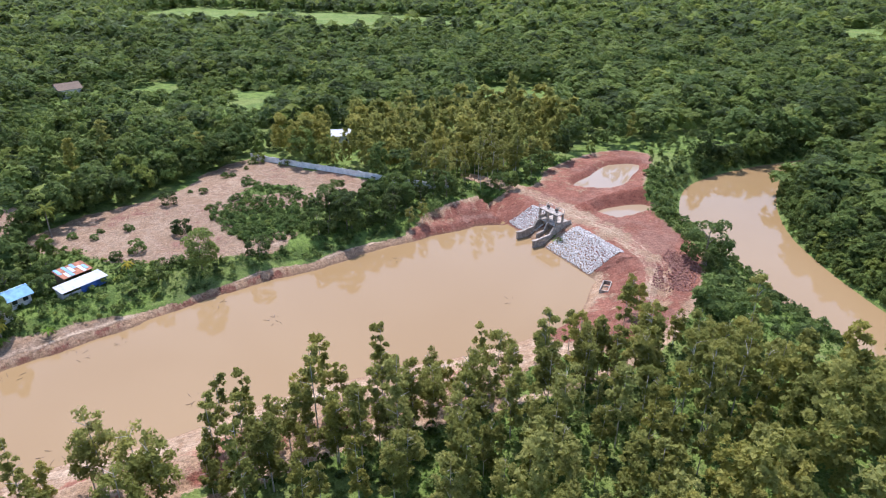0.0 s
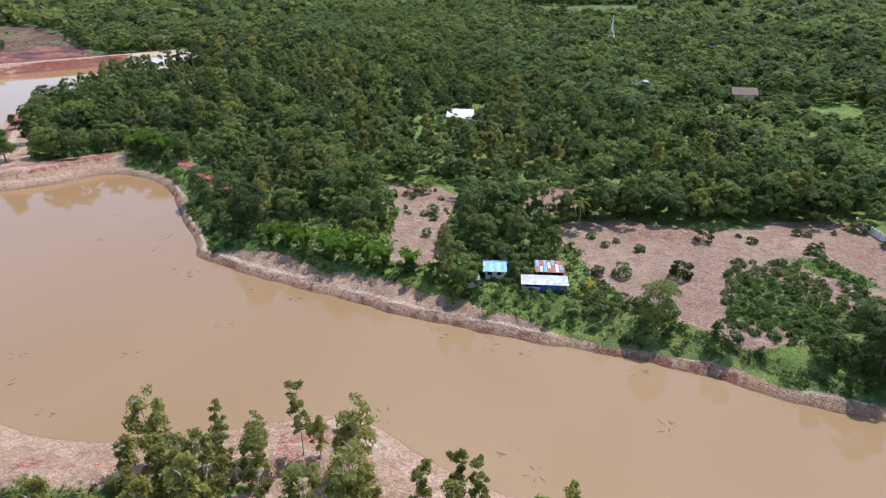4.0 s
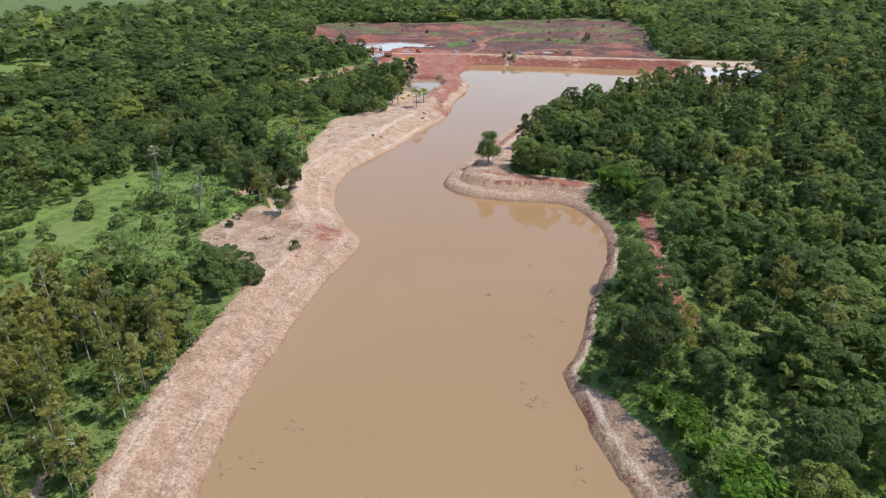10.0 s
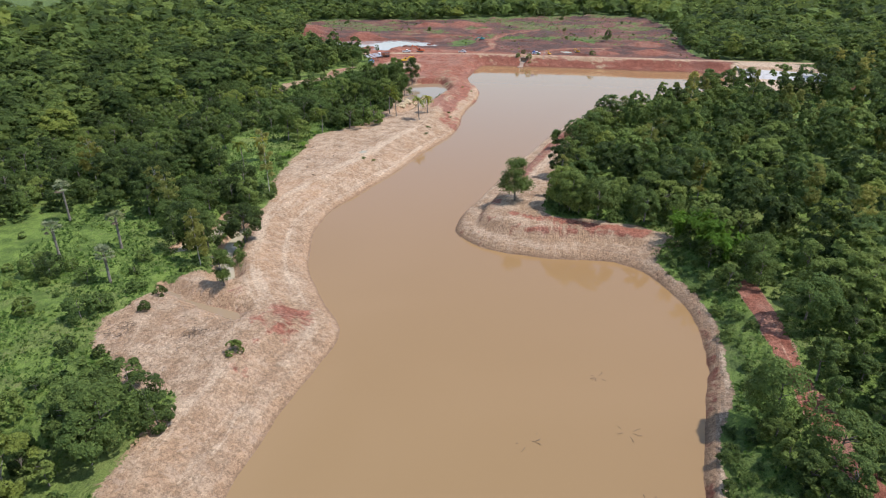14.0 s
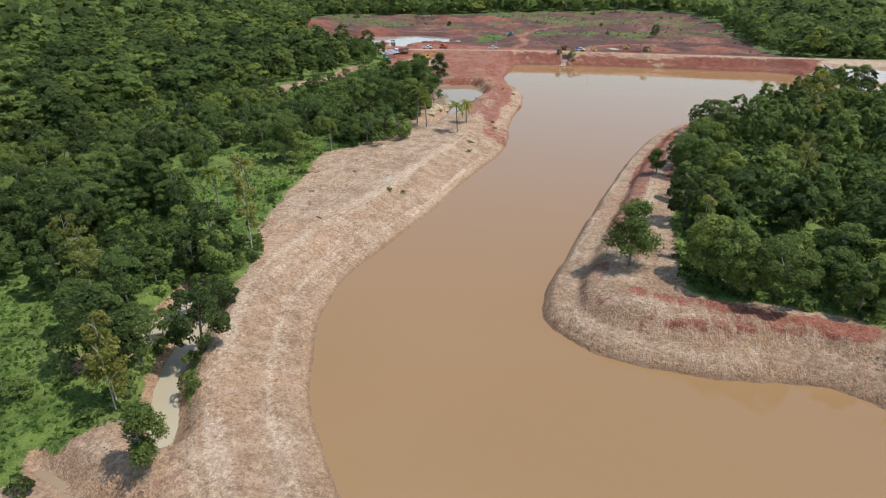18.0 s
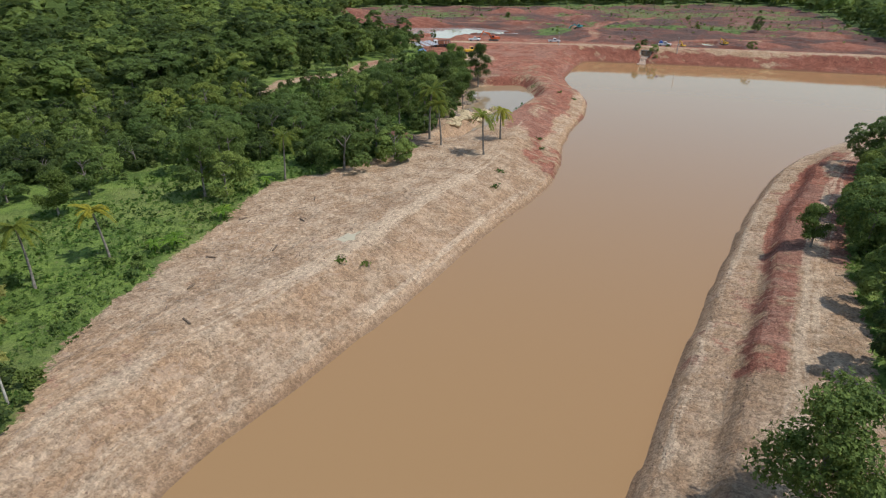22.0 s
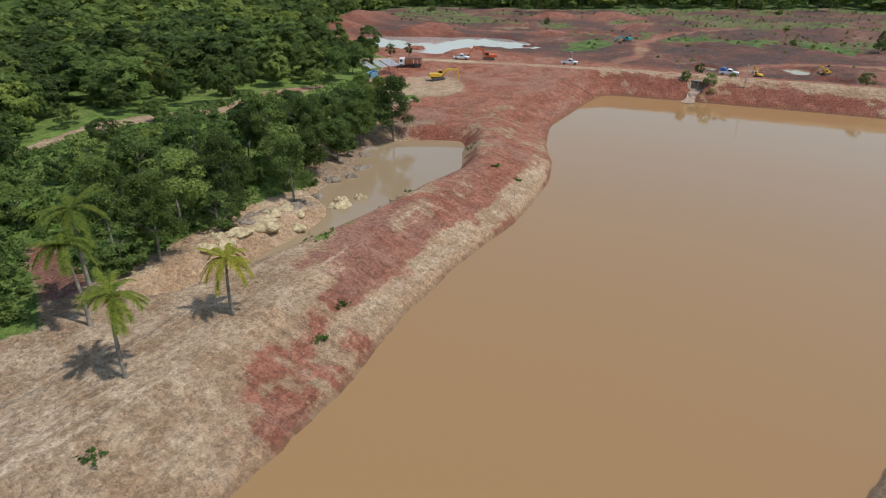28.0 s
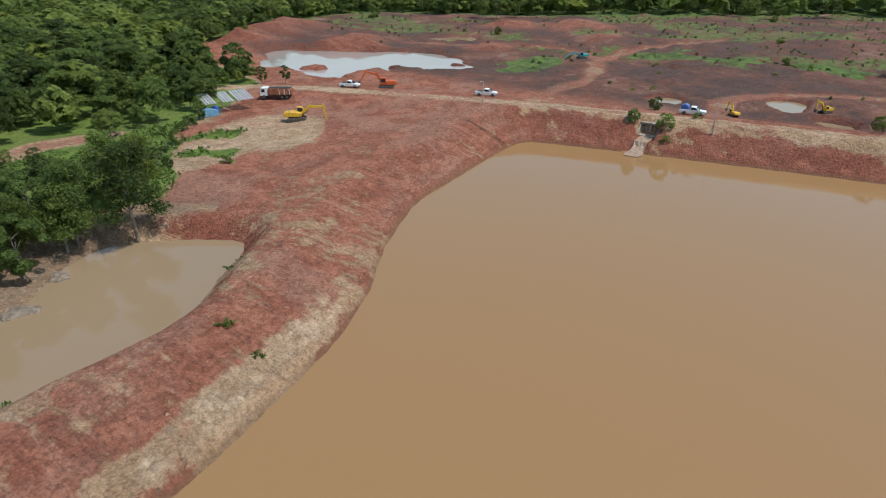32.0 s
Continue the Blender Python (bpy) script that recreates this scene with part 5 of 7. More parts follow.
def rod(a, b, r0, r1=None, sides=8, bm=None):
    bm = bm or bmesh.new()
    a, b = Vector(a), Vector(b)
    q = (b - a).to_track_quat("Z", "Y").to_matrix().to_4x4()
    bmesh.ops.create_cone(bm, cap_ends=True, segments=sides, radius1=r0, radius2=r0 if r1 is None else r1, depth=(b - a).length, matrix=Matrix.Translation((a + b) / 2) @ q)
    return bm


def prism(points, lo, hi, axis_="y", bm=None):
    """A side outline in x and z, drawn out along y (or in x and y, along z)."""
    bm = bm or bmesh.new()
    put = (lambda p, t: (p[0], t, p[1])) if axis_ == "y" else (lambda p, t: (p[0], p[1], t))
    a = [bm.verts.new(put(p, lo)) for p in points]
    b = [bm.verts.new(put(p, hi)) for p in points]
    bm.faces.new(a)
    bm.faces.new(b[::-1])
    n = len(points)
    for i in range(n):
        bm.faces.new((a[i], b[i], b[(i + 1) % n], a[(i + 1) % n]))
    return bm


def thing(name, label, category, m, group=""):
    ob = new(name)
    ob.matrix_basis = m
    return tagged(ob, label, category, group)


def on_ground(x, y, turn=0, lift=0.0):
    return pose(x, y, float(height(x, y)[0]) + lift, 0, 0, turn)


def corrugated(x0, x1, y0, y1, z0, z1, wave=0.25, bm=None, thick=0.04):
    """A sloping sheet from (y0, z0) to (y1, z1), ribbed along x."""
    bm = bm or bmesh.new()
    n = max(4, int((x1 - x0) / wave) * 2)
    rows = []
    for i in range(n + 1):
        x = x0 + (x1 - x0) * i / n
        o = 0.035 * (i % 2)
        rows.append([bm.verts.new((x, y0, z0 + o)), bm.verts.new((x, y1, z1 + o)), bm.verts.new((x, y1, z1 + o - thick)), bm.verts.new((x, y0, z0 + o - thick))])
    for a, b in zip(rows, rows[1:]):
        for k in range(4):
            bm.faces.new((a[k], a[(k + 1) % 4], b[(k + 1) % 4], b[k]))
    return bm


# ---- palms ----
def frond(rng, length, droop, bm, az, lift, width=0.62):
    """A feathered frond: an arched midrib with leaflets on both sides."""
    pts = []
    for i in range(8):
        t = i / 7
        r, h = length * t * (1 - 0.15 * t), length * (math.sin(lift) * t - droop * t * t)
        pts.append(Vector((r * math.cos(az), r * math.sin(az), h)))
    side = Vector((-math.sin(az), math.cos(az), 0))
    for i in range(7):
        p, q = pts[i], pts[i + 1]
        a, b = p - Vector((0, 0, 0.02)), q - Vector((0, 0, 0.02))
        bm.faces.new([bm.verts.new(v) for v in (p + side * 0.03, p - side * 0.03, q - side * 0.02, q + side * 0.02)])
        for s in (-1, 1):
            for k in (0.1, 0.37, 0.63, 0.9):
                o = p.lerp(q, k)
                w = width * (1 - abs((i + k) / 7 - 0.45) * 0.9) * rng.uniform(0.85, 1.1)
                tip = o + side * s * w + (q - p) * 0.9 + Vector((0, 0, -0.35 * w))
                e = o + (q - p) * 0.34
                bm.faces.new([bm.verts.new(v) for v in (o, e, tip)])


def coconut_palm(seed, tall, lean, leaf=M_PALM):
    rng = random.Random(seed)
    root = thing("coconut_palm", "coconut palm with slim grey trunk and drooping fronds", "palm", Matrix(), "coconut palms")
    pts, rad = [], []
    for i in range(9):
        t = i / 8
        pts.append((lean * t ** 1.6, 0.15 * math.sin(3 * t), -0.4 + (tall + 0.4) * t))
        rad.append(0.20 - 0.09 * t + (0.10 if i == 0 else 0))
    v, f = tube(pts, rad, 8)
    trunk = new("trunk", mesh_from("trunk", v, f, M_BARK, True))
    trunk.parent = root
    bm = bmesh.new()
    for k in range(19):
        frond(rng, rng.uniform(2.5, 3.4), rng.uniform(0.35, 0.95), bm, k * 2.4 + rng.uniform(-0.3, 0.3), rng.uniform(-0.1, 1.1))
    crown = part("crown", bm, leaf, root, "yellowing fronds" if leaf is not M_PALM else "")
    crown.location = pts[-1]
    bm = bmesh.new()
    for k in range(6):
        a = k * 1.05
        bmesh.ops.create_icosphere(bm, subdivisions=1, radius=0.14, matrix=Matrix.Translation((0.28 * math.cos(a), 0.28 * math.sin(a), -0.22)))
    nuts = part("coconuts", bm, M_PALM, root)
    nuts.location = pts[-1]
    return root


def sugar_palm(seed, tall):
    rng = random.Random(seed)
    root = thing("sugar_palm", "sugar palm with thick trunk and grey-green fan leaves", "palm", Matrix(), "sugar palms")
    v, f = tube([(0.1 * t, 0, -0.4 + (tall + 0.4) * t) for t in (0, 0.3, 0.6, 1)], [0.34, 0.26, 0.24, 0.28], 8)
    trunk = new("trunk", mesh_from("trunk", v, f, M_BARK, True))
    trunk.parent = root
    bm, dead = bmesh.new(), bmesh.new()
    for k in range(30):
        az, el = k * 2.4, rng.uniform(-0.5, 1.25)
        d = Vector((math.cos(az) * math.cos(el), math.sin(az) * math.cos(el), math.sin(el)))
        c = d * rng.uniform(1.0, 1.4)
        u = d.cross(Vector((0, 0, 1))).normalized()
        w = d.cross(u)
        target = dead if el < -0.25 else bm
        target.faces.new([target.verts.new(x) for x in (u * 0.03, -u * 0.03, c - u * 0.03, c + u * 0.03)])
        for s in range(-4, 5):
            a = s * 0.32
            t1 = c + (d * math.cos(a) + u * math.sin(a)) * 1.0 + w * 0.08 * abs(s)
            b1 = c + (d * math.cos(a - 0.16) + u * math.sin(a - 0.16)) * 0.55
            b2 = c + (d * math.cos(a + 0.16) + u * math.sin(a + 0.16)) * 0.55
            target.faces.new([target.verts.new(x) for x in (c, b1, t1, b2)])
    for name, b, m, lab in (("crown", bm, M_FANPALM, ""), ("dead_leaves", dead, M_WOOD, "hanging dry leaves")):
        o = part(name, b, m, root, lab)
        o.location = (0.1, 0, tall)
    return root


M_FANPALM = foliage("fan_palm_leaves", (0.20, 0.23, 0.11), (0.29, 0.32, 0.17), (0.40, 0.42, 0.25), 0.3, 3.0, 2.0)
coco = [coconut_palm(3, 7.2, 0.9), coconut_palm(5, 8.2, -0.7), coconut_palm(8, 6.0, 0.4, M_YPALM)]
PALMS = [(-315.7, -48.0, 0, 225, 1.05), (-327.6, -49.5, 2, 200, 1.0), (-318.0, -58.8, 1, 120, 1.05), (-285.2, -72.6, 1, 10, 0.95), (-249.6, -71.4, 0, 300, 0.95),
         (-240.0, -72.0, 1, 77, 0.95), (-117.5, 150.1, 1, 20, 0.85), (-99.3, 148.7, 1, 140, 1.0), (-320.6, -63.0, 1, 250, 1.3), (-84.0, 103.0, 2, 60, 0.6), (-70, 127, 2, 30, 0.5)]
first = set()
for x, y, w, a, s in PALMS:
    m = on_ground(x, y, a)
    if w not in first:
        first.add(w)
        ob = coco[w]
        ob.matrix_basis = m
    else:
        ob = copy_thing(coco[w], m)
    ob.scale = (s, s, s)
sug = [sugar_palm(1, 8.5), sugar_palm(2, 7.0), sugar_palm(4, 6.0)]
for ob, (x, y, a) in zip(sug, ((-192.2, -86.1, 30), (-185.0, -62.5, 100), (-171.9, -51.7, 220))):
    ob.matrix_basis = on_ground(x, y, a)
ob = copy_thing(sug[1], on_ground(-176.0, -70.0, 50))


# banana plants: a few broad arching blades
def banana(seed):
    rng = random.Random(seed)
    root = thing("banana_plant", "banana plant with broad arching leaves on open grass", "plant", Matrix(), "banana plants")
    v, f = tube([(0, 0, -0.2), (0, 0, 0.8), (0.05, 0, 1.5)], [0.14, 0.11, 0.06], 6)
    stem = new("stem", mesh_from("stem", v, f, M_BAMBOO, True))
    stem.parent = root
    for k in range(8):
        bm = bmesh.new()
        az, L = k * 2.4, rng.uniform(1.4, 2.1)
        side = Vector((-math.sin(az), math.cos(az), 0))
        prev = None
        for i in range(6):
            t = i / 5
            p = Vector((L * t * math.cos(az), L * t * math.sin(az), 1.3 + 1.3 * t - 1.5 * t * t))
            w = 0.28 * math.sin(math.pi * min(1, 0.12 + 0.86 * t))
            row = [bm.verts.new(p + side * w - Vector((0, 0, 0.06))), bm.verts.new(p), bm.verts.new(p - side * w - Vector((0, 0, 0.06)))]
            if prev:
                bm.faces.new((prev[0], prev[1], row[1], row[0]))
                bm.faces.new((prev[1], prev[2], row[2], row[1]))
            prev = row
        part("leaf", bm, M_BAMBOO, root)
    return root


ban = banana(2)
spots = [(-255.5, -66.5), (-257.0, -67.6), (-254.0, -68.2), (-266.5, -68.5), (-267.6, -69.3), (-281, -73.0), (-120, -70), (-126, -66), (-86, 103), (-88, 105), (-83.5, 101.5), (-77, 106)]
ban.matrix_basis = on_ground(*spots[0], 0)
for k, (x, y) in enumerate(spots[1:]):
    copy_thing(ban, on_ground(x, y, 70 * k))

# single trees and bushes that stand out
CHOSEN = [("broad", -555, 43, 0.8, 10), ("broad", -528, 54, 0.75, 60), ("broad", -533, 58, 0.6, 160), ("broad", -557, 69, 0.8, 100), ("broad", -540, 84, 0.8, 200), ("broad", -558, 101, 0.9, 20), ("orchard", -547, 52, 1.0, 20), ("broad", -592, -15, 0.7, 80), ("broad", -581, -16, 0.5, 150),
          ("broad", -745, -105, 0.95, 30), ("broad", -750, -100, 0.8, 130), ("broad", -765, -97, 0.95, 230), ("broad", -754, -82, 1.0, 70), ("broad", -767, -64, 1.1, 170), ("broad", -772, -58, 0.9, 270), ("broad", -657, -199, 0.9, 40), ("broad", -662, -190, 0.8, 140), ("broad", -652, -205, 0.9, 240), ("broad", -610, -244, 0.8, 90),
          ("fine", -393.5, -85.5, 1.2, 15), ("fine", -386, -88.5, 1.05, 115), ("fine", -374.5, -82.5, 1.0, 215), ("fine", -355, -72.0, 0.9, 315), ("orchard", -340, -69.4, 1.35, 55), ("fine", -330, -66.5, 0.95, 155), ("orchard", -326, -67.5, 1.3, 255), ("broad", -414, -131, 0.6, 35), ("broad", -432.5, -129.5, 0.45, 135), ("broad", -436.5, -139, 0.6, 235), ("broad", -389.5, -134, 0.7, 335),
          ("fine", -244.8, 9.5, 1.3, 40), ("fine", -296.7, 9.5, 0.8, 90), ("fine", -178.5, -29.8, 0.95, 10), ("shrub", -161.2, -13.8, 1.0, 50), ("orchard", -84.2, 118.2, 1.2, 40), ("orchard", -91.5, 111.5, 1.3, 140), ("orchard", -92, 118.5, 1.2, 240), ("orchard", -143.2, -12.5, 1.05, 30),
          ("broad", -138.3, -20.5, 0.75, 160), ("broad", -195, -57.5, 0.75, 10), ("broad", -203, -58, 0.8, 90), ("broad", -210.5, -60, 0.75, 170), ("orchard", -199.5, -48.2, 0.95, 33), ("orchard", -206.5, -50.4, 1.05, 66), ("orchard", -213, -52.5, 1.1, 99), ("orchard", -191, -48.5, 0.9, 140), ("fine", -271.5, -77.5, 1.0, 200), ("orchard", -294.8, -66.8, 1.9, 70), ("orchard", -299.5, -68.0, 1.5, 120), ("orchard", -304.0, -61.5, 1.7, 290), ("orchard", -274.5, -75.8, 1.6, 20), ("euca", -97.8, -3.1, 1.0, 70), ("euca", -85.4, 2.9, 0.9, 170), ("euca", -104.4, -5.5, 1.0, 250), ("euca", -108.5, -4.5, 0.9, 330), ("fine", -255.5, -91.0, 0.95, 310),
          ("broad", -264, -96, 1.0, 15), ("orchard", -67.1, 151.5, 1.15, 0), ("shrub", -73.5, 139.8, 1.35, 40), ("shrub", -76.8, 135.6, 1.1, 80), ("orchard", -43.5, 138.2, 1.15, 60), ("orchard", -62.6, 125.0, 0.8, 25),
          ("orchard", -68.0, 126.8, 0.75, 85), ("orchard", -86.0, 103.5, 1.15, 140), ("orchard", -91.5, 101.5, 1.2, 10), ("orchard", -100.9, 109.2, 0.75, 45), ("shrub", -60.2, 132.3, 1.0, 150), ("shrub", -71.4, 181.2, 1.0, 250),
          ("shrub", -69.3, 196.2, 1.0, 350), ("orchard", -28.8, 151.7, 1.1, 210), ("orchard", -19, 157.5, 1.1, 30), ("orchard", -14.5, 158.8, 1.2, 100), ("orchard", -23, 154.5, 1.15, 190), ("euca", -7.9, 160.5, 0.55, 40), ("euca", -4.5, 163, 0.6, 140),
          ("orchard", 63.5, 134.5, 2.2, 25), ("fine", 60.5, 126.5, 0.7, 220), ("broad", 35, 203, 0.8, 300), ("fine", -400.5, -96, 0.8, 20), ("fine", -366, -80.5, 0.9, 120),
          ("shrub", -497.5, -54.5, 1.15, 30), ("orchard", -501.5, -12.2, 0.75, 70), ("shrub", -485.0, -54.6, 1.1, 10), ("shrub", -485.3, -47.9, 1.15, 100), ("shrub", -482.0, -46.5, 0.6, 100), ("shrub", -491, -43.5, 0.6, 170), ("broad", -440, -148, 0.8, 80), ("broad", -462, -146, 0.5, 180), ("broad", -466.5, -142, 0.45, 140),
          ("orchard", -91.8, 121.0, 1.0, 70), ("orchard", -88.5, 127.5, 1.1, 170), ("broad", -100, 120, 0.65, 270), ("broad", -95, 132, 0.65, 20), ("bamboo", -113.5, 84.5, 1.15, 0), ("bamboo", -121.5, 80.5, 0.85, 90), ("bamboo", -117, 85, 0.85, 170), ("bamboo", -107, 91, 0.8, 240), ("bamboo", -129, 74, 0.7, 300), ("bamboo", -125, 77.5, 0.95, 20), ("bamboo", -110.5, 88, 1.1, 80), ("bamboo", -103.5, 94.5, 1.0, 140), ("bamboo", -99.5, 99, 0.85, 200),
          ("bamboo", -229.5, 55.5, 1.2, 60), ("bamboo", -224.0, 59.5, 1.15, 130), ("bamboo", -234, 50, 0.9, 210), ("broad", -166, 66.5, 0.55, 50), ("broad", -153, 66, 0.6, 120), ("broad", -145, 67.0, 0.55, 20)]
for kind, x, y, s, a in CHOSEN:
    plant(kind, x, y, float(height(x, y)[0]) - 0.1, s, a)
# shrubs and young trees over the bare yards
x, y = scatter((-156, -30, 90, 215), 5.2, 103, 0.5)
keep = np.zeros(len(x), bool)
for poly, odds in ((BARE[2][0], 0.75), (BARE[3][0], 0.5), (BARE[1][0], 0.14)):
    keep |= (shore_distance(x, y, poly, 40)[0] < 2) & (vn(x, y, 13, 104) > 0.3) & (np.random.default_rng(105).random(len(x)) < odds)
yard_rng = np.random.default_rng(106)
for a, b, c in zip(x[keep], y[keep], height(x[keep], y[keep])):
    if abs(a + 80) + abs(b - 119) > 13:
        plant(("bush", "orchard", "orchard", "bush")[int(yard_rng.integers(0, 4))], a, b, c - 0.1, yard_rng.uniform(0.4, 1.0), yard_rng.uniform(0, 360))
# the kitchen garden: rows of low bushes
rng = np.random.default_rng(9)
n = 0
for px_, py_ in zip(*scatter((-72, -28, 140, 200), 2.5, 71, 0.4)):
    q = np.array([px_]), np.array([py_])
    if (inside(*q, [(-67, 169), (-59, 181), (-35, 169), (-32, 151), (-43, 144), (-54, 147)])[0] < 0 or inside(*q, [(-63, 195), (-40, 181), (-38, 173), (-63, 188)])[0] < 0) and n < 190:
        n += 1
        plant("bush", px_, py_, float(height(px_, py_)[0]) - 0.1, rng.uniform(0.5, 0.95), rng.uniform(0, 360), label="low leafy bush in the kitchen garden")

# ---- the sluice gate ----
gate = thing("sluice_gate", "concrete sluice gate with two channels and a hoist deck", "sluice gate", Matrix.Translation((31.8, 158.6, 0)) @ Matrix.Rotation(radians(31), 4, "Z"))
# local x runs from the water (minus) to the land (plus), y across
for k, yy in enumerate((-3.4, 0.0, 3.4)):
    outline = [(-10.2, -2.5), (2.5, -2.5), (2.5, 4.3), (-3.5, 4.3), (-4.6, 2.6), (-10.2, 1.9)] if k != 1 else [(-6.2, -2.5), (2.5, -2.5), (2.5, 4.3), (-3.0, 4.3), (-3.6, 2.4), (-6.2, 1.9)]
    part("wing_wall", prism(outline, yy - 0.3, yy + 0.3), M_CONC, gate, bevel=0.04)
for yy in (-3.4, 3.4):
    part("wall_cap", block(-10.4, yy - 0.45, 1.9, -4.4, yy + 0.45, 2.08), M_CONC, gate, "pale concrete coping")
part("front_sill", block(-10.2, -3.4, -2.4, -9.8, 3.4, -0.15), M_CONC, gate)
part("floor_slab", block(-10, -3.6, -2.7, 3, 3.6, -2.2), M_CONC, gate)
part("back_wall", block(2.0, -3.6, -2.5, 2.6, 3.6, 4.3), M_CONC, gate)
part("deck", block(-3.0, -3.8, 4.3, 2.8, 3.8, 4.55), M_CONC, gate, bevel=0.04)
for yy in (-1.7, 1.7):
    g_ = part("gate_leaf", block(-2.2, yy - 1.38, -2.2, -2.0, yy + 1.38, 2.0), M_STEEL, gate, "rusty steel gate leaf")
    for zz in (-1.2, 0.0, 1.2):
        part("rib", block(-2.35, yy - 1.38, zz - 0.08, -2.2, yy + 1.38, zz + 0.08), M_STEEL, g_)
for xx in (-2.6, -0.4):
    for yy in (-3.3, 0, 3.3):
        part("column", block(xx - 0.22, yy - 0.22, 4.6, xx + 0.22, yy + 0.22, 7.4), M_CONC, gate)
part("hoist_deck", block(-2.9, -3.7, 7.4, -0.1, 3.7, 7.65), M_CONC, gate, bevel=0.04)
for yy in (-1.7, 1.7):
    h_ = part("hoist", block(-1.6, yy - 0.35, 7.7, -0.9, yy + 0.35, 8.5), M_STEEL, gate, "steel gate hoist", bevel=0.05)
    part("stem", rod((-1.25, yy, 2.0), (-1.25, yy, 9.1), 0.06), M_STEEL, h_)
    part("handwheel", rod((-1.25, yy, 8.6), (-1.25, yy, 8.66), 0.4, sides=12), M_STEEL, h_)
for xx in (-2.8, -0.2):
    for yy in (-3.6, -1.2, 1.2, 3.6):
        part("rail_post", rod((xx, yy, 7.7), (xx, yy, 8.7), 0.04), M_POLE, gate)
    for zz in (8.2, 8.7):
        part("rail", rod((xx, -3.6, zz), (xx, 3.6, zz), 0.035), M_POLE, gate)
part("side_beam", block(-2.8, 3.5, 4.55, 2.4, 3.7, 5.3), M_CONC, gate)
part("side_beam", block(-2.8, -3.7, 4.55, 2.4, -3.5, 5.3), M_CONC, gate)

# riprap on the face of the embankment: stones one by one, then the joined rest
U, N = Vector((0.447, -0.894, 0)), Vector((0.894, 0.447, 0))
rr = random.Random(12)
riprap = new("riprap")
tagged(riprap, "slope of broken pale grey stone on the embankment", "stone slope", kind="structure")
stone_meshes = []
for k in range(6):
    bm = bmesh.new()
    bmesh.ops.create_icosphere(bm, subdivisions=1, radius=0.27)
    for v in bm.verts:
        v.co *= rr.uniform(0.7, 1.25)
        v.co.z *= 0.7
    me = bpy.data.meshes.new("stone")
    bm.to_mesh(me)
    bm.free()
    me.materials.append(M_ROCK)
    stone_meshes.append(me)
spots = []
for a0, a1, b0, b1 in ((2.2, 19.5, -1.4, 8.6), (-16.5, -6.6, -1.2, 8.8)):
    a = a0
    while a < a1:
        b = b0
        while b < b1:
            spots.append((a + rr.uniform(-0.2, 0.2), b + rr.uniform(-0.2, 0.2)))
            b += 0.41
        a += 0.41
rr.shuffle(spots)
spots = [s for s in spots if not (s[0] < 0 and s[1] > 9.2 + (s[0] + 6.2) * 0.25)]
sx = np.array([29.0 + U.x * a + N.x * b for a, b in spots])
sy = np.array([152.8 + U.y * a + N.y * b for a, b in spots])
sz_ = height(sx, sy)
rest_v, rest_f = [], []
for k, (x, y, z) in enumerate(zip(sx, sy, sz_)):
    me = stone_meshes[k % 6]
    m = pose(x, y, z + 0.08, rr.uniform(0, 60), rr.uniform(0, 60), rr.uniform(0, 360)) @ Matrix.Scale(rr.uniform(0.75, 1.3), 4)
    if k < 290:
        o = new("stone", me)
        o.parent = riprap
        o.matrix_basis = m
    else:
        base_i = 12 * 0 + sum(len(v) for v in rest_v)
        rest_v.append(np.array([list(m @ v.co) for v in me.vertices]))
        rest_f.append(np.array([list(p.vertices) for p in me.polygons]) + base_i)
bed = new("loose_stones", mesh_from("loose_stones", np.concatenate(rest_v), np.concatenate(rest_f), M_ROCK))
bed.parent = riprap
tagged(bed, kind="stuff")

# heap of dark red rubble behind the box
rb_x, rb_y = scatter((46, 64, 118, 142), 0.62, 93, 0.5)
rb = inside(rb_x, rb_y, [(57, 140), (62, 137), (60, 129), (54, 119), (47, 121), (52, 132)]) < 0.5
rb_v, rb_f, rb_o = [], [], 0
for x, y, z in zip(rb_x[rb], rb_y[rb], height(rb_x[rb], rb_y[rb])):
    me = stone_meshes[rr.randrange(6)]
    m = pose(x, y, z + rr.uniform(0, 0.25), rr.uniform(0, 60), rr.uniform(0, 60), rr.uniform(0, 360)) @ Matrix.Scale(rr.uniform(0.5, 1.1), 4)
    rb_v.append(np.array([list(m @ v.co) for v in me.vertices]))
    rb_f.append(np.array([list(p.vertices) for p in me.polygons]) + rb_o)
    rb_o += len(rb_v[-1])
tagged(new("rubble", mesh_from("rubble", np.concatenate(rb_v), np.concatenate(rb_f), island_mat("red_rubble", (0.17, 0.075, 0.058), (0.32, 0.175, 0.14)))), "heap of dark red rubble on the bank", "rubble", kind="stuff")

# the small open box beside the water
bx_ = thing("inspection_box", "open rectangular concrete box sunk in the bank", "concrete box", on_ground(37.9, 125.6, -24, 0.1))
for x0, y0, x1, y1 in ((-1.0, -2.6, -0.8, 2.6), (0.8, -2.6, 1.0, 2.6), (-0.8, -2.6, 0.8, -2.4), (-0.8, 2.4, 0.8, 2.6)):
    part("side", block(x0, y0, -1.4, x1, y1, 0.35), M_CONC, bx_)
# floor painted near-black for the shade down inside the box
part("bottom", block(-0.8, -2.4, -1.4, 0.8, 2.4, -1.2), M_DARK, bx_)
part("cross_bar", block(-0.8, -0.1, 0.1, 0.8, 0.1, 0.3), M_CONC, bx_)


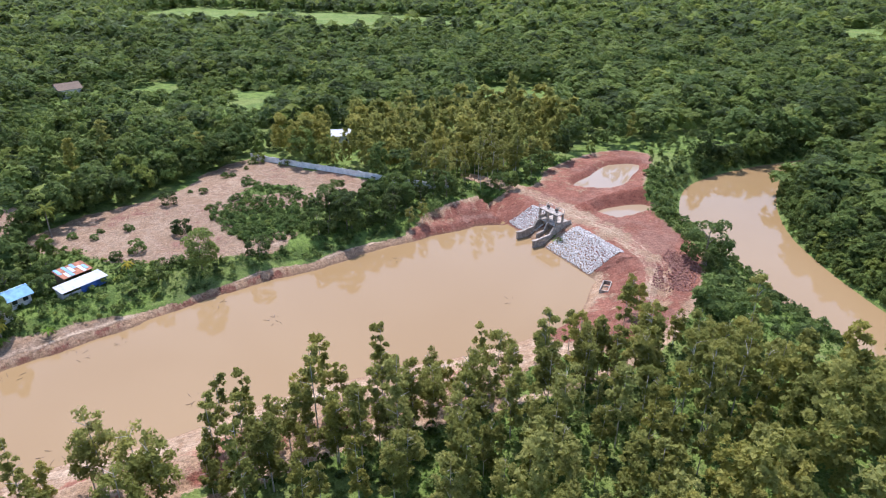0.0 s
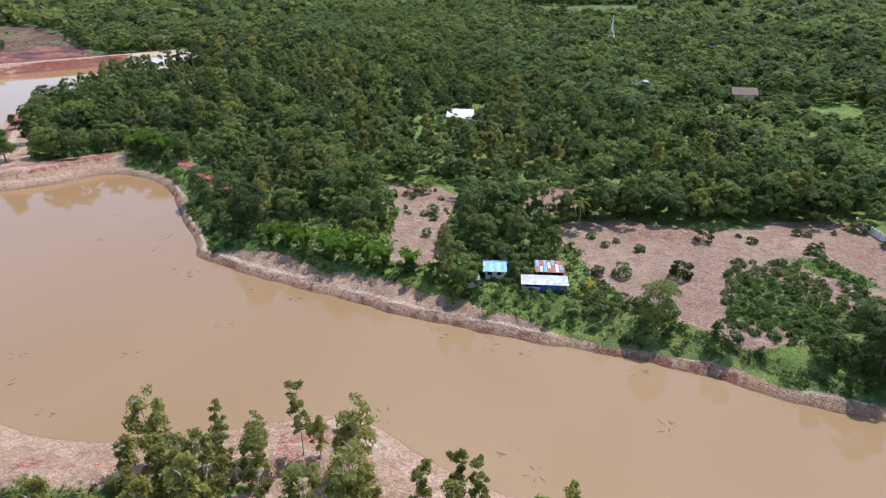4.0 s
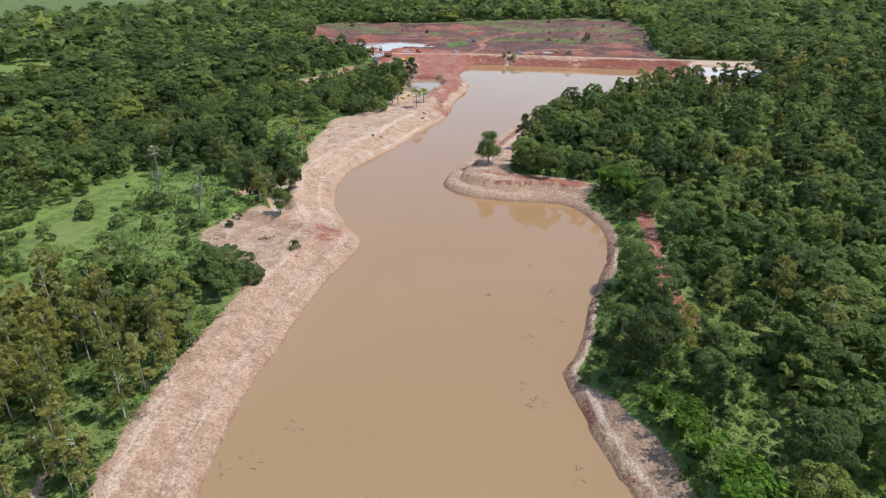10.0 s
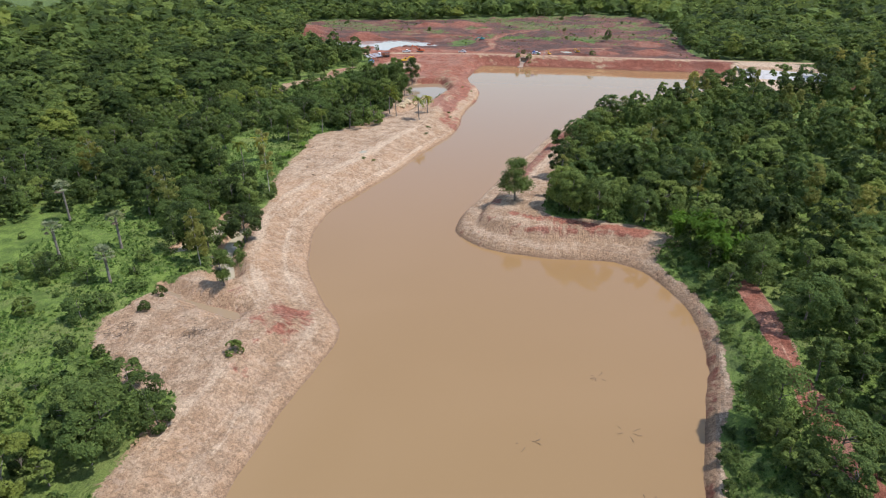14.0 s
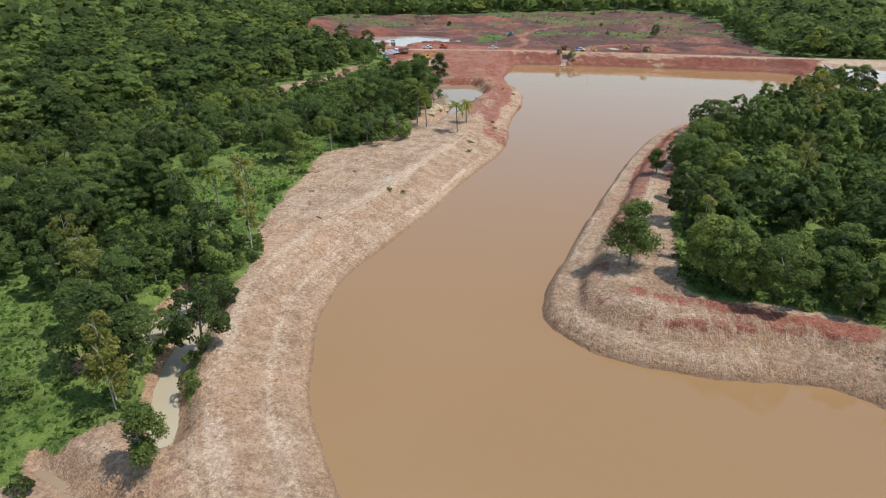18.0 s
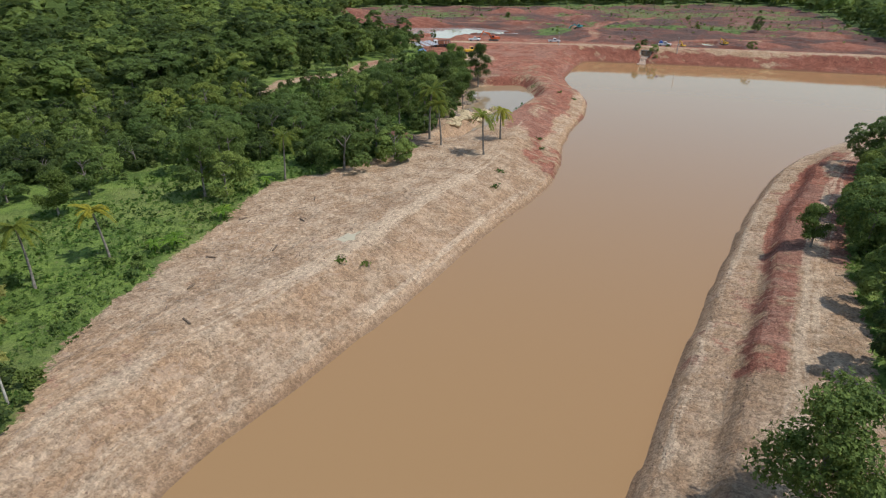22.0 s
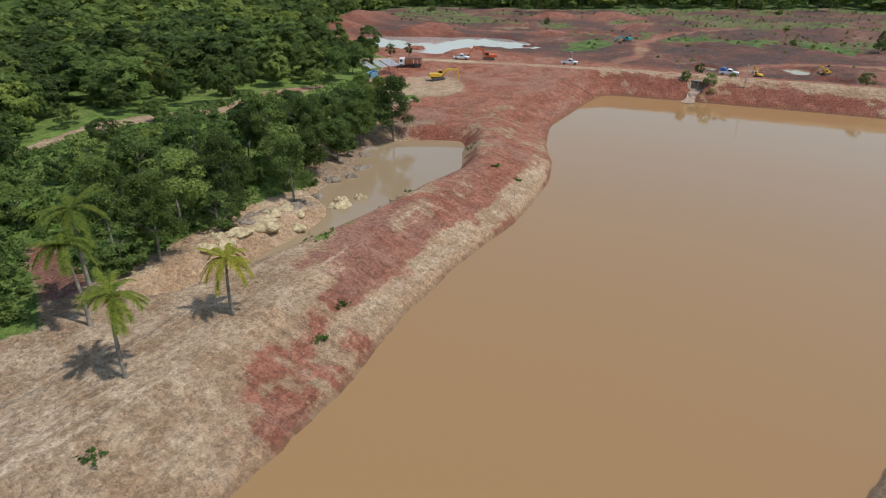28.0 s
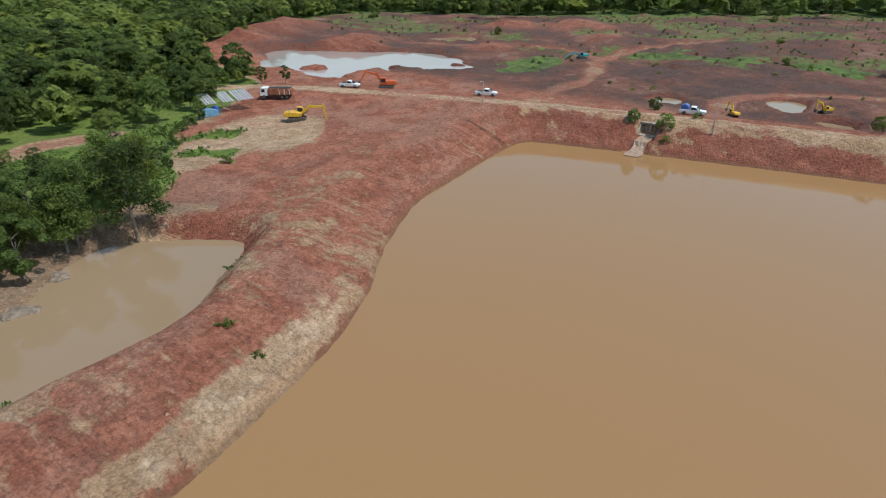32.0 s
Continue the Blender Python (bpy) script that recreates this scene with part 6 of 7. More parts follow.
# ---- sheds and houses ----
def shed(name, label, m, lx, ly, h0, h1, roof_mat, wall_mat, posts=True, front_tarp=None):
    s = thing(name, label, "shed", m)
    for x0, y0, x1, y1 in ((-lx / 2, -ly / 2, -lx / 2 + 0.08, ly / 2), (lx / 2 - 0.08, -ly / 2, lx / 2, ly / 2), (-lx / 2 + 0.08, ly / 2 - 0.08, lx / 2 - 0.08, ly / 2)):
        part("wall", block(x0, y0, -0.2, x1, y1, h0 - 0.1), wall_mat, s)
    if front_tarp:
        part("front_sheet", block(-lx * 0.1, -ly / 2, 0.0, lx / 2 - 0.1, -ly / 2 + 0.05, h0 - 0.25), front_tarp, s, "blue sheet hung along the front")
        part("front_wall", block(-lx / 2 + 0.1, -ly / 2, 0.0, -lx * 0.1 - 0.02, -ly / 2 + 0.06, h0 * 0.6), wall_mat, s)
    for k in range(5):
        x = -lx / 2 + 0.2 + (lx - 0.4) * k / 4
        part("post", rod((x, -ly / 2 + 0.12, -0.2), (x, -ly / 2 + 0.12, h0 - 0.05), 0.06), M_WOOD, s)
    part("roof", corrugated(-lx / 2 - 0.3, lx / 2 + 0.3, -ly / 2 - 0.4, ly / 2 + 0.3, h0, h1), roof_mat, s)
    return s


ang = math.degrees(math.atan2(8.4, 5.4))
shed("long_shed", "long low shed with pale sheet roof and blue tarpaulin front", on_ground(-77.2, 120.6, ang), 9.6, 3.0, 1.8, 2.3, M_ROOFW, M_WALL, front_tarp=M_TARP)
sh = shed("tin_shed", "open shed with rusty and pale blue patched sheet roof", on_ground(-81.0, 124.8, ang), 6.0, 4.0, 2.4, 3.1, M_RUST, M_WOOD)
for k, (patch_mat, y0, y1) in enumerate(((M_BLUEROOF, -0.4, 2.2), (M_ROOFW, -2.3, -0.2), (M_BLUEROOF, -2.3, 2.2), (M_ROOFW, -1.0, 1.4), (M_BLUEROOF, 0.2, 2.2), (M_ROOFW, -2.3, 0.6), (M_BLUEROOF, -1.6, 0.4))):
    x0 = -3.1 + 0.87 * k
    part("roof_patch", corrugated(x0, x0 + 0.7, y0, y1, 2.47 + 0.156 * (y0 + 2.4), 2.47 + 0.156 * (y1 + 2.4)), patch_mat, sh, "pale roof sheet" if patch_mat is M_ROOFW else "pale blue roof sheet")


def house(name, label, m, lx, ly, wall_h, rise, roof_mat, wall_mat, over=0.6):
    s = thing(name, label, "house", m)
    for x0, y0, x1, y1 in ((-lx / 2, -ly / 2, lx / 2, -ly / 2 + 0.15), (-lx / 2, ly / 2 - 0.15, lx / 2, ly / 2)):
        part("wall", block(x0, y0, -0.3, x1, y1, wall_h), wall_mat, s)
    for x0 in (-lx / 2, lx / 2 - 0.15):
        part("gable_wall", prism([(-ly / 2 + 0.15, -0.3), (ly / 2 - 0.15, -0.3), (ly / 2 - 0.15, wall_h), (0, wall_h + rise * 0.92), (-ly / 2 + 0.15, wall_h)], x0, x0 + 0.15), wall_mat, s).matrix_basis = Matrix(((0, 1, 0, 0), (1, 0, 0, 0), (0, 0, 1, 0), (0, 0, 0, 1)))
    for sgn in (-1, 1):
        part("roof", corrugated(-lx / 2 - over, lx / 2 + over, sgn * (ly / 2 + over), 0, wall_h - rise * over / (ly / 2), wall_h + rise), roof_mat, s)
    part("ridge", rod((-lx / 2 - over, 0, wall_h + rise + 0.03), (lx / 2 + over, 0, wall_h + rise + 0.03), 0.1), roof_mat, s)
    for k in range(max(2, int(lx / 3))):
        x = -lx / 2 + lx * (k + 0.5) / max(2, int(lx / 3))
        w = part("window", block(x - 0.5, -ly / 2 - 0.03, 1.0, x + 0.5, -ly / 2 + 0.03, 2.0), M_GLASS, s)
        part("frame", block(x - 0.6, -ly / 2 - 0.05, 0.9, x + 0.6, -ly / 2 - 0.01, 1.0), M_WHITE, w)
    part("door", block(-0.5, ly / 2 - 0.03, 0, 0.5, ly / 2 + 0.04, 2.05), M_WOOD, s)
    return s


house("blue_house", "small house with pale blue sheet roof among trees", on_ground(-87.6, 114.4, ang), 4.2, 4.0, 2.5, 1.1, M_BLUEROOF, M_WALL)
part_shed = house("small_hut", "low hut with grey sheet roof beside the blue house", on_ground(-86.5, 107.5, ang + 15), 3.0, 2.4, 1.9, 0.6, M_CONC, M_WALL, 0.3)
house("white_hall", "large hall with a white sheet roof in the woods", on_ground(-214, 178, 55), 9.5, 7, 4.5, 2.4, M_PALEROOF, M_WALL, 1.0)
house("white_roof_house", "house with white roof in the far woods", on_ground(-226, 297, 20), 12, 8, 5.0, 2.2, M_WHITE, M_WALL)
house("dark_roof_house", "house with dark blue roof in the far woods", on_ground(-303, 440, 60), 12, 9, 5.0, 3.0, M_TARP, M_WALL)
house("tan_roof_house", "house with tan roof beside the orchard", on_ground(-188, 325, 50), 11, 8, 4.5, 2.5, M_WOOD, M_WALL)
house("roadside_house", "small house with white roof behind eucalyptus trees", on_ground(-37.3, 239.5, 10), 7, 5, 3.4, 1.6, M_WHITE, M_WALL)
house("hillside_house", "small pale-roofed hut across the river", on_ground(150, 262, 10), 5, 4, 2.6, 1.2, M_WHITE, M_WALL)
house("forest_hut", "brown-roofed hut at the edge of the woods", on_ground(-425, 118, 30), 8, 6, 3.2, 2.0, M_RUST, M_WALL)

# the spire of a temple in the far woods
sp = thing("temple_spire", "white bell-shaped temple spire in far woods", "spire", on_ground(-376.5, 408.5))
for name, prof in (("base", [(5.0, -1), (5.0, 2.0), (4.4, 2.2), (4.4, 4.0), (3.6, 4.4)]), ("bell", [(3.6, 4.4), (3.4, 6.0), (2.6, 8.5), (1.7, 11.0), (1.4, 12.2)]), ("needle", [(1.4, 12.2), (1.0, 14), (0.6, 17.5), (0.3, 21), (0.04, 25)])):
    bm = bmesh.new()
    rings = [[bm.verts.new((r * math.cos(2 * math.pi * k / 16), r * math.sin(2 * math.pi * k / 16), z)) for k in range(16)] for r, z in prof]
    for a, b in zip(rings, rings[1:]):
        for k in range(16):
            bm.faces.new((a[k], a[(k + 1) % 16], b[(k + 1) % 16], b[k]))
    part(name, bm, M_WHITE, sp)
house("temple_hall", "low temple hall with tan roof beside the spire", on_ground(-392, 396, 30), 22, 9, 6.0, 4.0, M_WOOD, M_WHITE)

# boundary wall of the yard
fence = thing("boundary_wall", "long pale rendered block wall with piers", "wall", Matrix())
wa, wb = Vector((-66.4, 217.0, 0)), Vector((3.3, 181.6, 0))
n = 24
for k in range(n):
    a, b = wa.lerp(wb, k / n), wa.lerp(wb, (k + 1) / n)
    z = float(height((a.x + b.x) / 2, (a.y + b.y) / 2)[0])
    t = Matrix.Translation((a.x, a.y, z)) @ Matrix.Rotation(math.atan2(b.y - a.y, b.x - a.x), 4, "Z")
    L = (b - a).length
    o = part("panel", block(0.15, -0.06, -0.5, L - 0.15, 0.06, 1.9), M_PALEWALL, fence)
    o.matrix_basis = t
    o = part("pier", block(-0.15, -0.15, -0.5, 0.15, 0.15, 2.1), M_PALEWALL, fence, bevel=0.02)
    o.matrix_basis = t

# ---- the dam: culvert, poles, machines ----
cul = thing("culvert", "concrete box culvert with two dark openings", "culvert", pose(-489.6, -51.2, 3.35, 0, 0, 0))
for yy in (-1.9, 0.0, 1.9):
    part("pier", block(-3.0, yy - 0.18, -1.2, 3.4, yy + 0.18, 0.75), M_CONC, cul)
part("top_slab", block(-3.2, -2.2, 0.75, 3.6, 2.2, 1.1), M_CONC, cul, bevel=0.03)
part("floor", block(-3.2, -2.2, -1.5, 5.5, 2.2, -1.2), M_CONC, cul)
for sgn in (-1, 1):
    part("wing", prism([(3.4, -1.3), (6.4, -1.3), (5.6, -0.9), (3.4, 0.75)], sgn * 2.1 - 0.12, sgn * 2.1 + 0.12), M_CONC, cul)
# near-black panel standing in for the shade inside the culvert
part("shade_panel", block(1.55, -1.8, -1.2, 1.65, 1.8, 0.75), M_DARK, cul)
fl = bmesh.new()
rr = random.Random(6)
prev = None
for i, (x, z, w) in enumerate(((-485.5, 2.1, 1.6), (-483.0, 1.9, 2.0), (-480.6, 1.75, 2.0), (-479.9, 0.9, 1.7), (-478.6, 0.3, 1.9), (-477.0, 0.06, 2.6), (-475.2, 0.04, 2.0))):
    row = [fl.verts.new((x + rr.uniform(-0.15, 0.15), -51.0 + 0.2 * i * 0.2 + w * (k / 6 - 0.5) * 1.4, z + 0.06 * rr.random() + 0.05)) for k in range(7)]
    if prev:
        for k in range(6):
            fl.faces.new((prev[k], prev[k + 1], row[k + 1], row[k]))
    prev = row
tagged(part("water_fall", fl, M_FOAM), "short spill of foaming muddy water", "water", kind="structure")


def lamp_pole(x, y, tall):
    p = thing("utility_pole", "slim grey pole beside the dam road", "pole", on_ground(x, y), "poles on the dam")
    part("pole", rod((0, 0, -0.5), (0, 0, tall), 0.11, 0.07, 8), M_POLE, p)
    part("base", rod((0, 0, -0.3), (0, 0, 0.25), 0.2, 0.18, 8), M_CONC, p)
    part("arm", rod((0, 0, tall - 0.2), (0.9, 0, tall), 0.035), M_POLE, p)
    part("lamp_head", block(0.8, -0.1, tall - 0.06, 1.25, 0.1, tall + 0.05), M_POLE, p, bevel=0.02)


lamp_pole(-475.5, -86.0, 5.2)
lamp_pole(-486.5, -39.0, 6.3)


def wheel(parent, x, y, r, w):
    t = part("wheel", rod((x, y - w / 2, r), (x, y + w / 2, r), r, sides=14), M_RUBBER, parent, "black tyre")
    part("rim", rod((x, y - w / 2 - 0.01, r), (x, y + w / 2 + 0.01, r), r * 0.55, sides=10), M_STEEL, t)


def pickup(m, paint=M_WHITE, label="white crew-cab pickup parked on the dam road", load=None):
    v = thing("pickup_truck", label, "pickup", m, "pickups on the dam")
    part("body", prism([(-2.6, 0.45), (2.55, 0.45), (2.62, 0.75), (2.5, 1.0), (1.3, 1.1), (-2.6, 1.1)], -0.88, 0.88), paint, v, bevel=0.05)
    part("cab", prism([(-0.55, 1.1), (1.35, 1.1), (0.65, 1.72), (-0.4, 1.75)], -0.8, 0.8), paint, v, bevel=0.06)
    part("side_window", prism([(-0.4, 1.16), (1.05, 1.16), (0.58, 1.64), (-0.32, 1.66)], -0.815, 0.815), M_GLASS, v)
    part("windscreen", prism([(1.3, 1.13), (1.36, 1.13), (0.72, 1.68), (0.66, 1.68)], -0.7, 0.7), M_GLASS, v)
    # dark slab on the solid body, painted shade of a hollow cargo bed
    part("bed_shade", block(-2.45, -0.75, 1.02, -0.7, 0.75, 1.108), M_DARK, v)
    part("bumper", block(2.55, -0.85, 0.4, 2.7, 0.85, 0.62), M_STEEL, v)
    for yy in (-0.6, 0.6):
        part("headlight", block(2.5, yy - 0.16, 0.72, 2.63, yy + 0.16, 0.88), M_ROOFW, v)
        part("tail_light", block(-2.63, yy - 0.1, 0.75, -2.58, yy + 0.1, 1.0), M_ORANGE, v)
    for xx in (-1.6, 1.65):
        for yy in (-0.78, 0.78):
            wheel(v, xx, yy, 0.37, 0.24)
    if load:
        part("load", prism([(-2.4, 1.1), (-0.8, 1.1), (-0.9, 1.9), (-1.6, 2.2), (-2.3, 1.8)], -0.7, 0.7), load, v, "blue covered load", bevel=0.1)
    return v


pickup(on_ground(-472.0, -124.0, 112))
pickup(on_ground(-484.5, -91.0, 112), label="white crew-cab pickup on the earth road")
pickup(on_ground(-494.0, -45.5, 98), label="white pickup carrying a blue covered load", load=M_TARP)

tr = thing("tipper_truck", "white tipper truck with rusty steel body", "truck", on_ground(-455.0, -131.5, -52))
part("chassis", block(-3.4, -0.5, 0.7, 3.6, 0.5, 1.0), M_STEEL, tr)
part("cab", prism([(2.0, 0.8), (3.75, 0.8), (3.8, 1.6), (3.5, 2.7), (2.0, 2.75)], -1.15, 1.15), M_WHITE, tr, bevel=0.07)
part("windscreen", prism([(3.79, 1.7), (3.84, 1.7), (3.58, 2.5), (3.53, 2.5)], -1.0, 1.0), M_GLASS, tr)
part("side_window", block(2.6, -1.17, 1.7, 3.4, 1.17, 2.4), M_GLASS, tr)
bed_ = part("tipper_body", prism([(-3.6, 1.1), (1.8, 1.1), (1.8, 2.6), (-3.7, 2.5)], -1.2, 1.2), M_RUST, tr, "rusty steel tipper body", bevel=0.03)
# dark slab over the closed prism, in place of a shaded load space
part("load_space_shade", block(-3.4, -1.05, 2.3, 1.6, 1.05, 2.63), M_DARK, bed_)
for k in range(5):
    for sgn in (-1, 1):
        part("rib", block(-3.3 + k * 1.2, sgn * 1.2, 1.2, -3.18 + k * 1.2, sgn * 1.27, 2.45), M_WHITE if k < 3 else M_RUST, bed_)
for xx in (2.9, -1.4, -2.6):
    for yy in (-1.0, 1.0):
        wheel(tr, xx, yy, 0.52, 0.32)


def excavator(m, paint, label, boom=(50, -62), s=1.0):
    e = thing("excavator", label, "excavator", m @ Matrix.Scale(s, 4), "excavators")
    for yy in (-1.15, 1.15):
        t = part("track", prism([(-1.9, 0.25), (-1.6, 0.0), (1.6, 0.0), (1.9, 0.25), (1.95, 0.6), (1.65, 0.85), (-1.65, 0.85), (-1.95, 0.6)], yy - 0.3, yy + 0.3), M_STEEL, e, "muddy steel crawler track")
        for k in range(6):
            part("roller", rod((-1.4 + 0.56 * k, yy - 0.32, 0.35), (-1.4 + 0.56 * k, yy + 0.32, 0.35), 0.17), M_DARK, t)
    part("carbody", block(-0.9, -0.9, 0.4, 0.9, 0.9, 0.9), M_STEEL, e)
    part("turntable", rod((0, 0, 0.85), (0, 0, 1.05), 0.75, sides=16), M_STEEL, e)
    part("engine_house", prism([(-2.3, 1.05), (1.0, 1.05), (1.0, 1.7), (-0.3, 2.0), (-2.1, 2.0), (-2.35, 1.6)], -1.2, 1.2), paint, e, bevel=0.06)
    part("counterweight", prism([(-2.75, 1.1), (-2.3, 1.05), (-2.3, 1.95), (-2.6, 1.9)], -1.2, 1.2), paint, e, bevel=0.05)
    c = part("cab", prism([(0.0, 1.05), (1.45, 1.05), (1.5, 1.8), (1.2, 2.75), (0.0, 2.8)], 0.25, 1.2), paint, e, bevel=0.05)
    part("window", prism([(0.15, 1.7), (1.4, 1.8), (1.15, 2.6), (0.15, 2.65)], 0.23, 1.22), M_GLASS, c)
    part("exhaust", rod((-1.5, -0.6, 2.0), (-1.5, -0.6, 2.6), 0.06), M_STEEL, e)
    a, b = (radians(x) for x in boom)
    p0, mid = Vector((0.9, -0.2, 1.5)), Vector((0.9 + 2.6 * math.cos(a), -0.2, 1.5 + 2.6 * math.sin(a)))
    p1 = mid + Vector((2.7 * math.cos(a - 0.75), 0, 2.7 * math.sin(a - 0.75)))
    p2 = p1 + Vector((2.7 * math.cos(b), 0, 2.7 * math.sin(b)))

    def beam(name, u, v, w0, w1, thick):
        d = (v - u).normalized()
        n_ = Vector((-d.z, 0, d.x))
        pts = [u + n_ * w0, v + n_ * w1, v - n_ * w1, u - n_ * w0]
        return part(name, prism([(p.x, p.z) for p in pts], -0.2 - thick, -0.2 + thick), paint, e, bevel=0.03)
    beam("boom", p0, mid, 0.22, 0.34, 0.2)
    beam("boom", mid - (mid - p0).normalized() * 0.2, p1, 0.33, 0.18, 0.19)
    beam("stick", p1 + (p1 - p2).normalized() * 0.5, p2, 0.24, 0.14, 0.16)
    part("cylinder", rod((1.3, -0.2, 1.2), tuple(mid - Vector((0, 0, 0.3))), 0.08), M_STEEL, e)
    part("cylinder", rod(tuple(mid + Vector((0, 0, 0.4))), tuple(p1 + (p1 - p2).normalized() * 0.5), 0.07), M_STEEL, e)
    d = (p2 - p1).normalized()
    n_ = Vector((-d.z, 0, d.x))
    q = [p2 + n_ * 0.3, p2 + d * 0.5 + n_ * 0.5, p2 + d * 1.1 + n_ * 0.2, p2 + d * 1.0 - n_ * 0.75, p2 + d * 0.1 - n_ * 0.1]
    part("bucket", prism([(p.x, p.z) for p in q], -0.65, 0.25), M_STEEL, e, "worn steel bucket")
    return e


excavator(on_ground(-445.0, -113.0, 135), M_YELLOW, "yellow crawler excavator with raised boom on red soil", (38, -80))
excavator(on_ground(-478.5, -117.5, -50), M_ORANGE, "orange crawler excavator working behind the road", (55, -58))
excavator(on_ground(-503.5, -39.5, 225), M_YELLOW, "small yellow excavator below the dam road", (62, -75), 0.55)
excavator(on_ground(-517.0, -24.0, -30), M_YELLOW, "yellow excavator digging in wet red soil", (62, -88), 0.62)
excavator(on_ground(-561.0, -103.0, -40), M_TEAL, "teal excavator far across the stripped ground", (25, -40), 0.8)

# open-sided shelter near the trees
ho = thing("open_shelter", "open shelter with a broken pale sheet roof on posts", "shelter", pose(-441.0, -132.0, float(height(-441, -132)[0]), 0, 0, -14))
for xx in (-5, -1.7, 1.7, 5):
    for yy in (-2.2, 2.2):
        part("post", rod((xx, yy, -0.2), (xx, yy, 2.95 - 0.24 * yy), 0.07), M_WOOD, ho)
for yy in (-2.2, 2.2):
    part("beam", rod((-5.2, yy, 2.95 - 0.24 * yy), (5.2, yy, 2.95 - 0.24 * yy), 0.07), M_WOOD, ho)
for k in range(17):
    if k not in (6, 11, 12):
        part("roof_sheet", corrugated(-5.6 + k * 0.66, -5.1 + k * 0.66, -2.7, 2.7, 3.68, 2.38), M_ROOFW if k % 2 else M_POLE, ho)
for k in range(10):
    part("rafter", rod((-5.2 + k * 1.15, -2.6, 3.58), (-5.2 + k * 1.15, 2.6, 2.33), 0.04), M_WOOD, ho)
bl = thing("water_tank", "blue plastic tank under the shelter", "tank", pose(-437.8, -131.5, float(height(-437.8, -131.5)[0])))
part("tank", rod((0, 0, 0), (0, 0, 1.5), 0.8, 0.75, 14), M_TARP, bl)
part("cap", rod((0, 0, 1.5), (0, 0, 1.65), 0.3, 0.25, 10), M_TARP, bl)
tp = thing("tarpaulin", "blue tarpaulin stretched over stores under the shelter", "tarpaulin", pose(-435.5, -130.2, float(height(-435.5, -130.2)[0]), 0, 0, -14))
part("cover", prism([(-1.6, 0), (1.6, 0), (1.45, 1.3), (0.2, 1.75), (-1.5, 1.2)], -0.9, 0.9), M_BLUEROOF, tp, bevel=0.08)
hs = bmesh.new()
pr = None
for k in range(7):
    p = Vector((0.5 * k, 0.5 * math.sin(k * 1.1), 0.12))
    if pr:
        rod(pr, p, 0.12, bm=hs)
    pr = p
tagged(part("hose", hs, M_BLUEROOF), "coil of light blue hose lying on soil", "hose").matrix_basis = on_ground(-434.0, -131.0, 40)

# mounds of dug mud at the edge of the pool
M_MUD = plain("yellow_mud", (0.41, 0.32, 0.18), 0.9, var=0.35, scale=1.6)
M_GREYMUD = plain("grey_mud", (0.21, 0.165, 0.12), 0.9, var=0.4, scale=1.6)


def mud_mound(x, y, r, tall, m, seed):
    rng_ = random.Random(seed)
    bm = bmesh.new()
    bmesh.ops.create_icosphere(bm, subdivisions=3, radius=1.0)
    ph = [rng_.uniform(0, 6.28) for _ in range(6)]
    for v in bm.verts:
        a = math.atan2(v.co.y, v.co.x)
        k = 1 + 0.22 * math.sin(2 * a + ph[0]) + 0.14 * math.sin(3 * a + ph[1]) + 0.08 * math.sin(7 * a + ph[2])
        lump = 1 + 0.30 * math.sin(4.1 * v.co.x + ph[3]) * math.cos(3.7 * v.co.y + ph[4]) + 0.22 * math.sin(9.7 * v.co.x + ph[5]) * math.sin(8.9 * v.co.y + ph[2]) + rng_.uniform(-0.16, 0.16)
        v.co = Vector((v.co.x * r * k, v.co.y * r * k, v.co.z * tall * lump))
    ob = part("mud_mound", bm, m)
    tagged(ob, "yellow heap of dug mud beside the pool" if m is M_MUD else "dark grey heap of dug mud beside the pool", "mud heap", "mud heaps")
    ob.matrix_basis = pose(x, y, max(1.55, float(height(x, y)[0]) - 0.08), 0, 0, 40 * seed)


for k, (x, y) in enumerate(((-362.0, -69.0), (-351.6, -67.1), (-344.8, -66.2), (-355.9, -70.7), (-341.2, -66.4), (-364.7, -67.6), (-360.2, -67.6), (-361, -73.6), (-367.7, -77.4), (-371.5, -76.2), (-376.3, -78.4), (-353.0, -69.3), (-348.2, -68.6), (-346.0, -70.2), (-338.0, -65.4), (-349.5, -65.2), (-382.5, -83.5))):
    mud_mound(x, y, (1.3, 0.9, 1.6, 1.1)[k % 4], (0.62, 0.5, 0.75)[k % 3], M_MUD if k in (0, 1, 2, 4, 5, 6, 12, 14, 15) else M_GREYMUD, k)

for k, (x, y, r, m) in enumerate(((-346, -67.6, 1.5, M_MUD), (-351.0, -69.4, 1.4, M_MUD), (-340.5, -66.8, 1.3, M_MUD), (-356.0, -72.0, 1.2, M_GREYMUD), (-335.5, -65.8, 1.2, M_MUD), (-348.6, -70.4, 1.0, M_GREYMUD), (-343.4, -68.4, 1.1, M_GREYMUD), (-338.2, -67.2, 1.0, M_MUD), (-353.4, -71.6, 1.0, M_MUD))):
    mud_mound(x, y, r, 0.4, m, 40 + k)

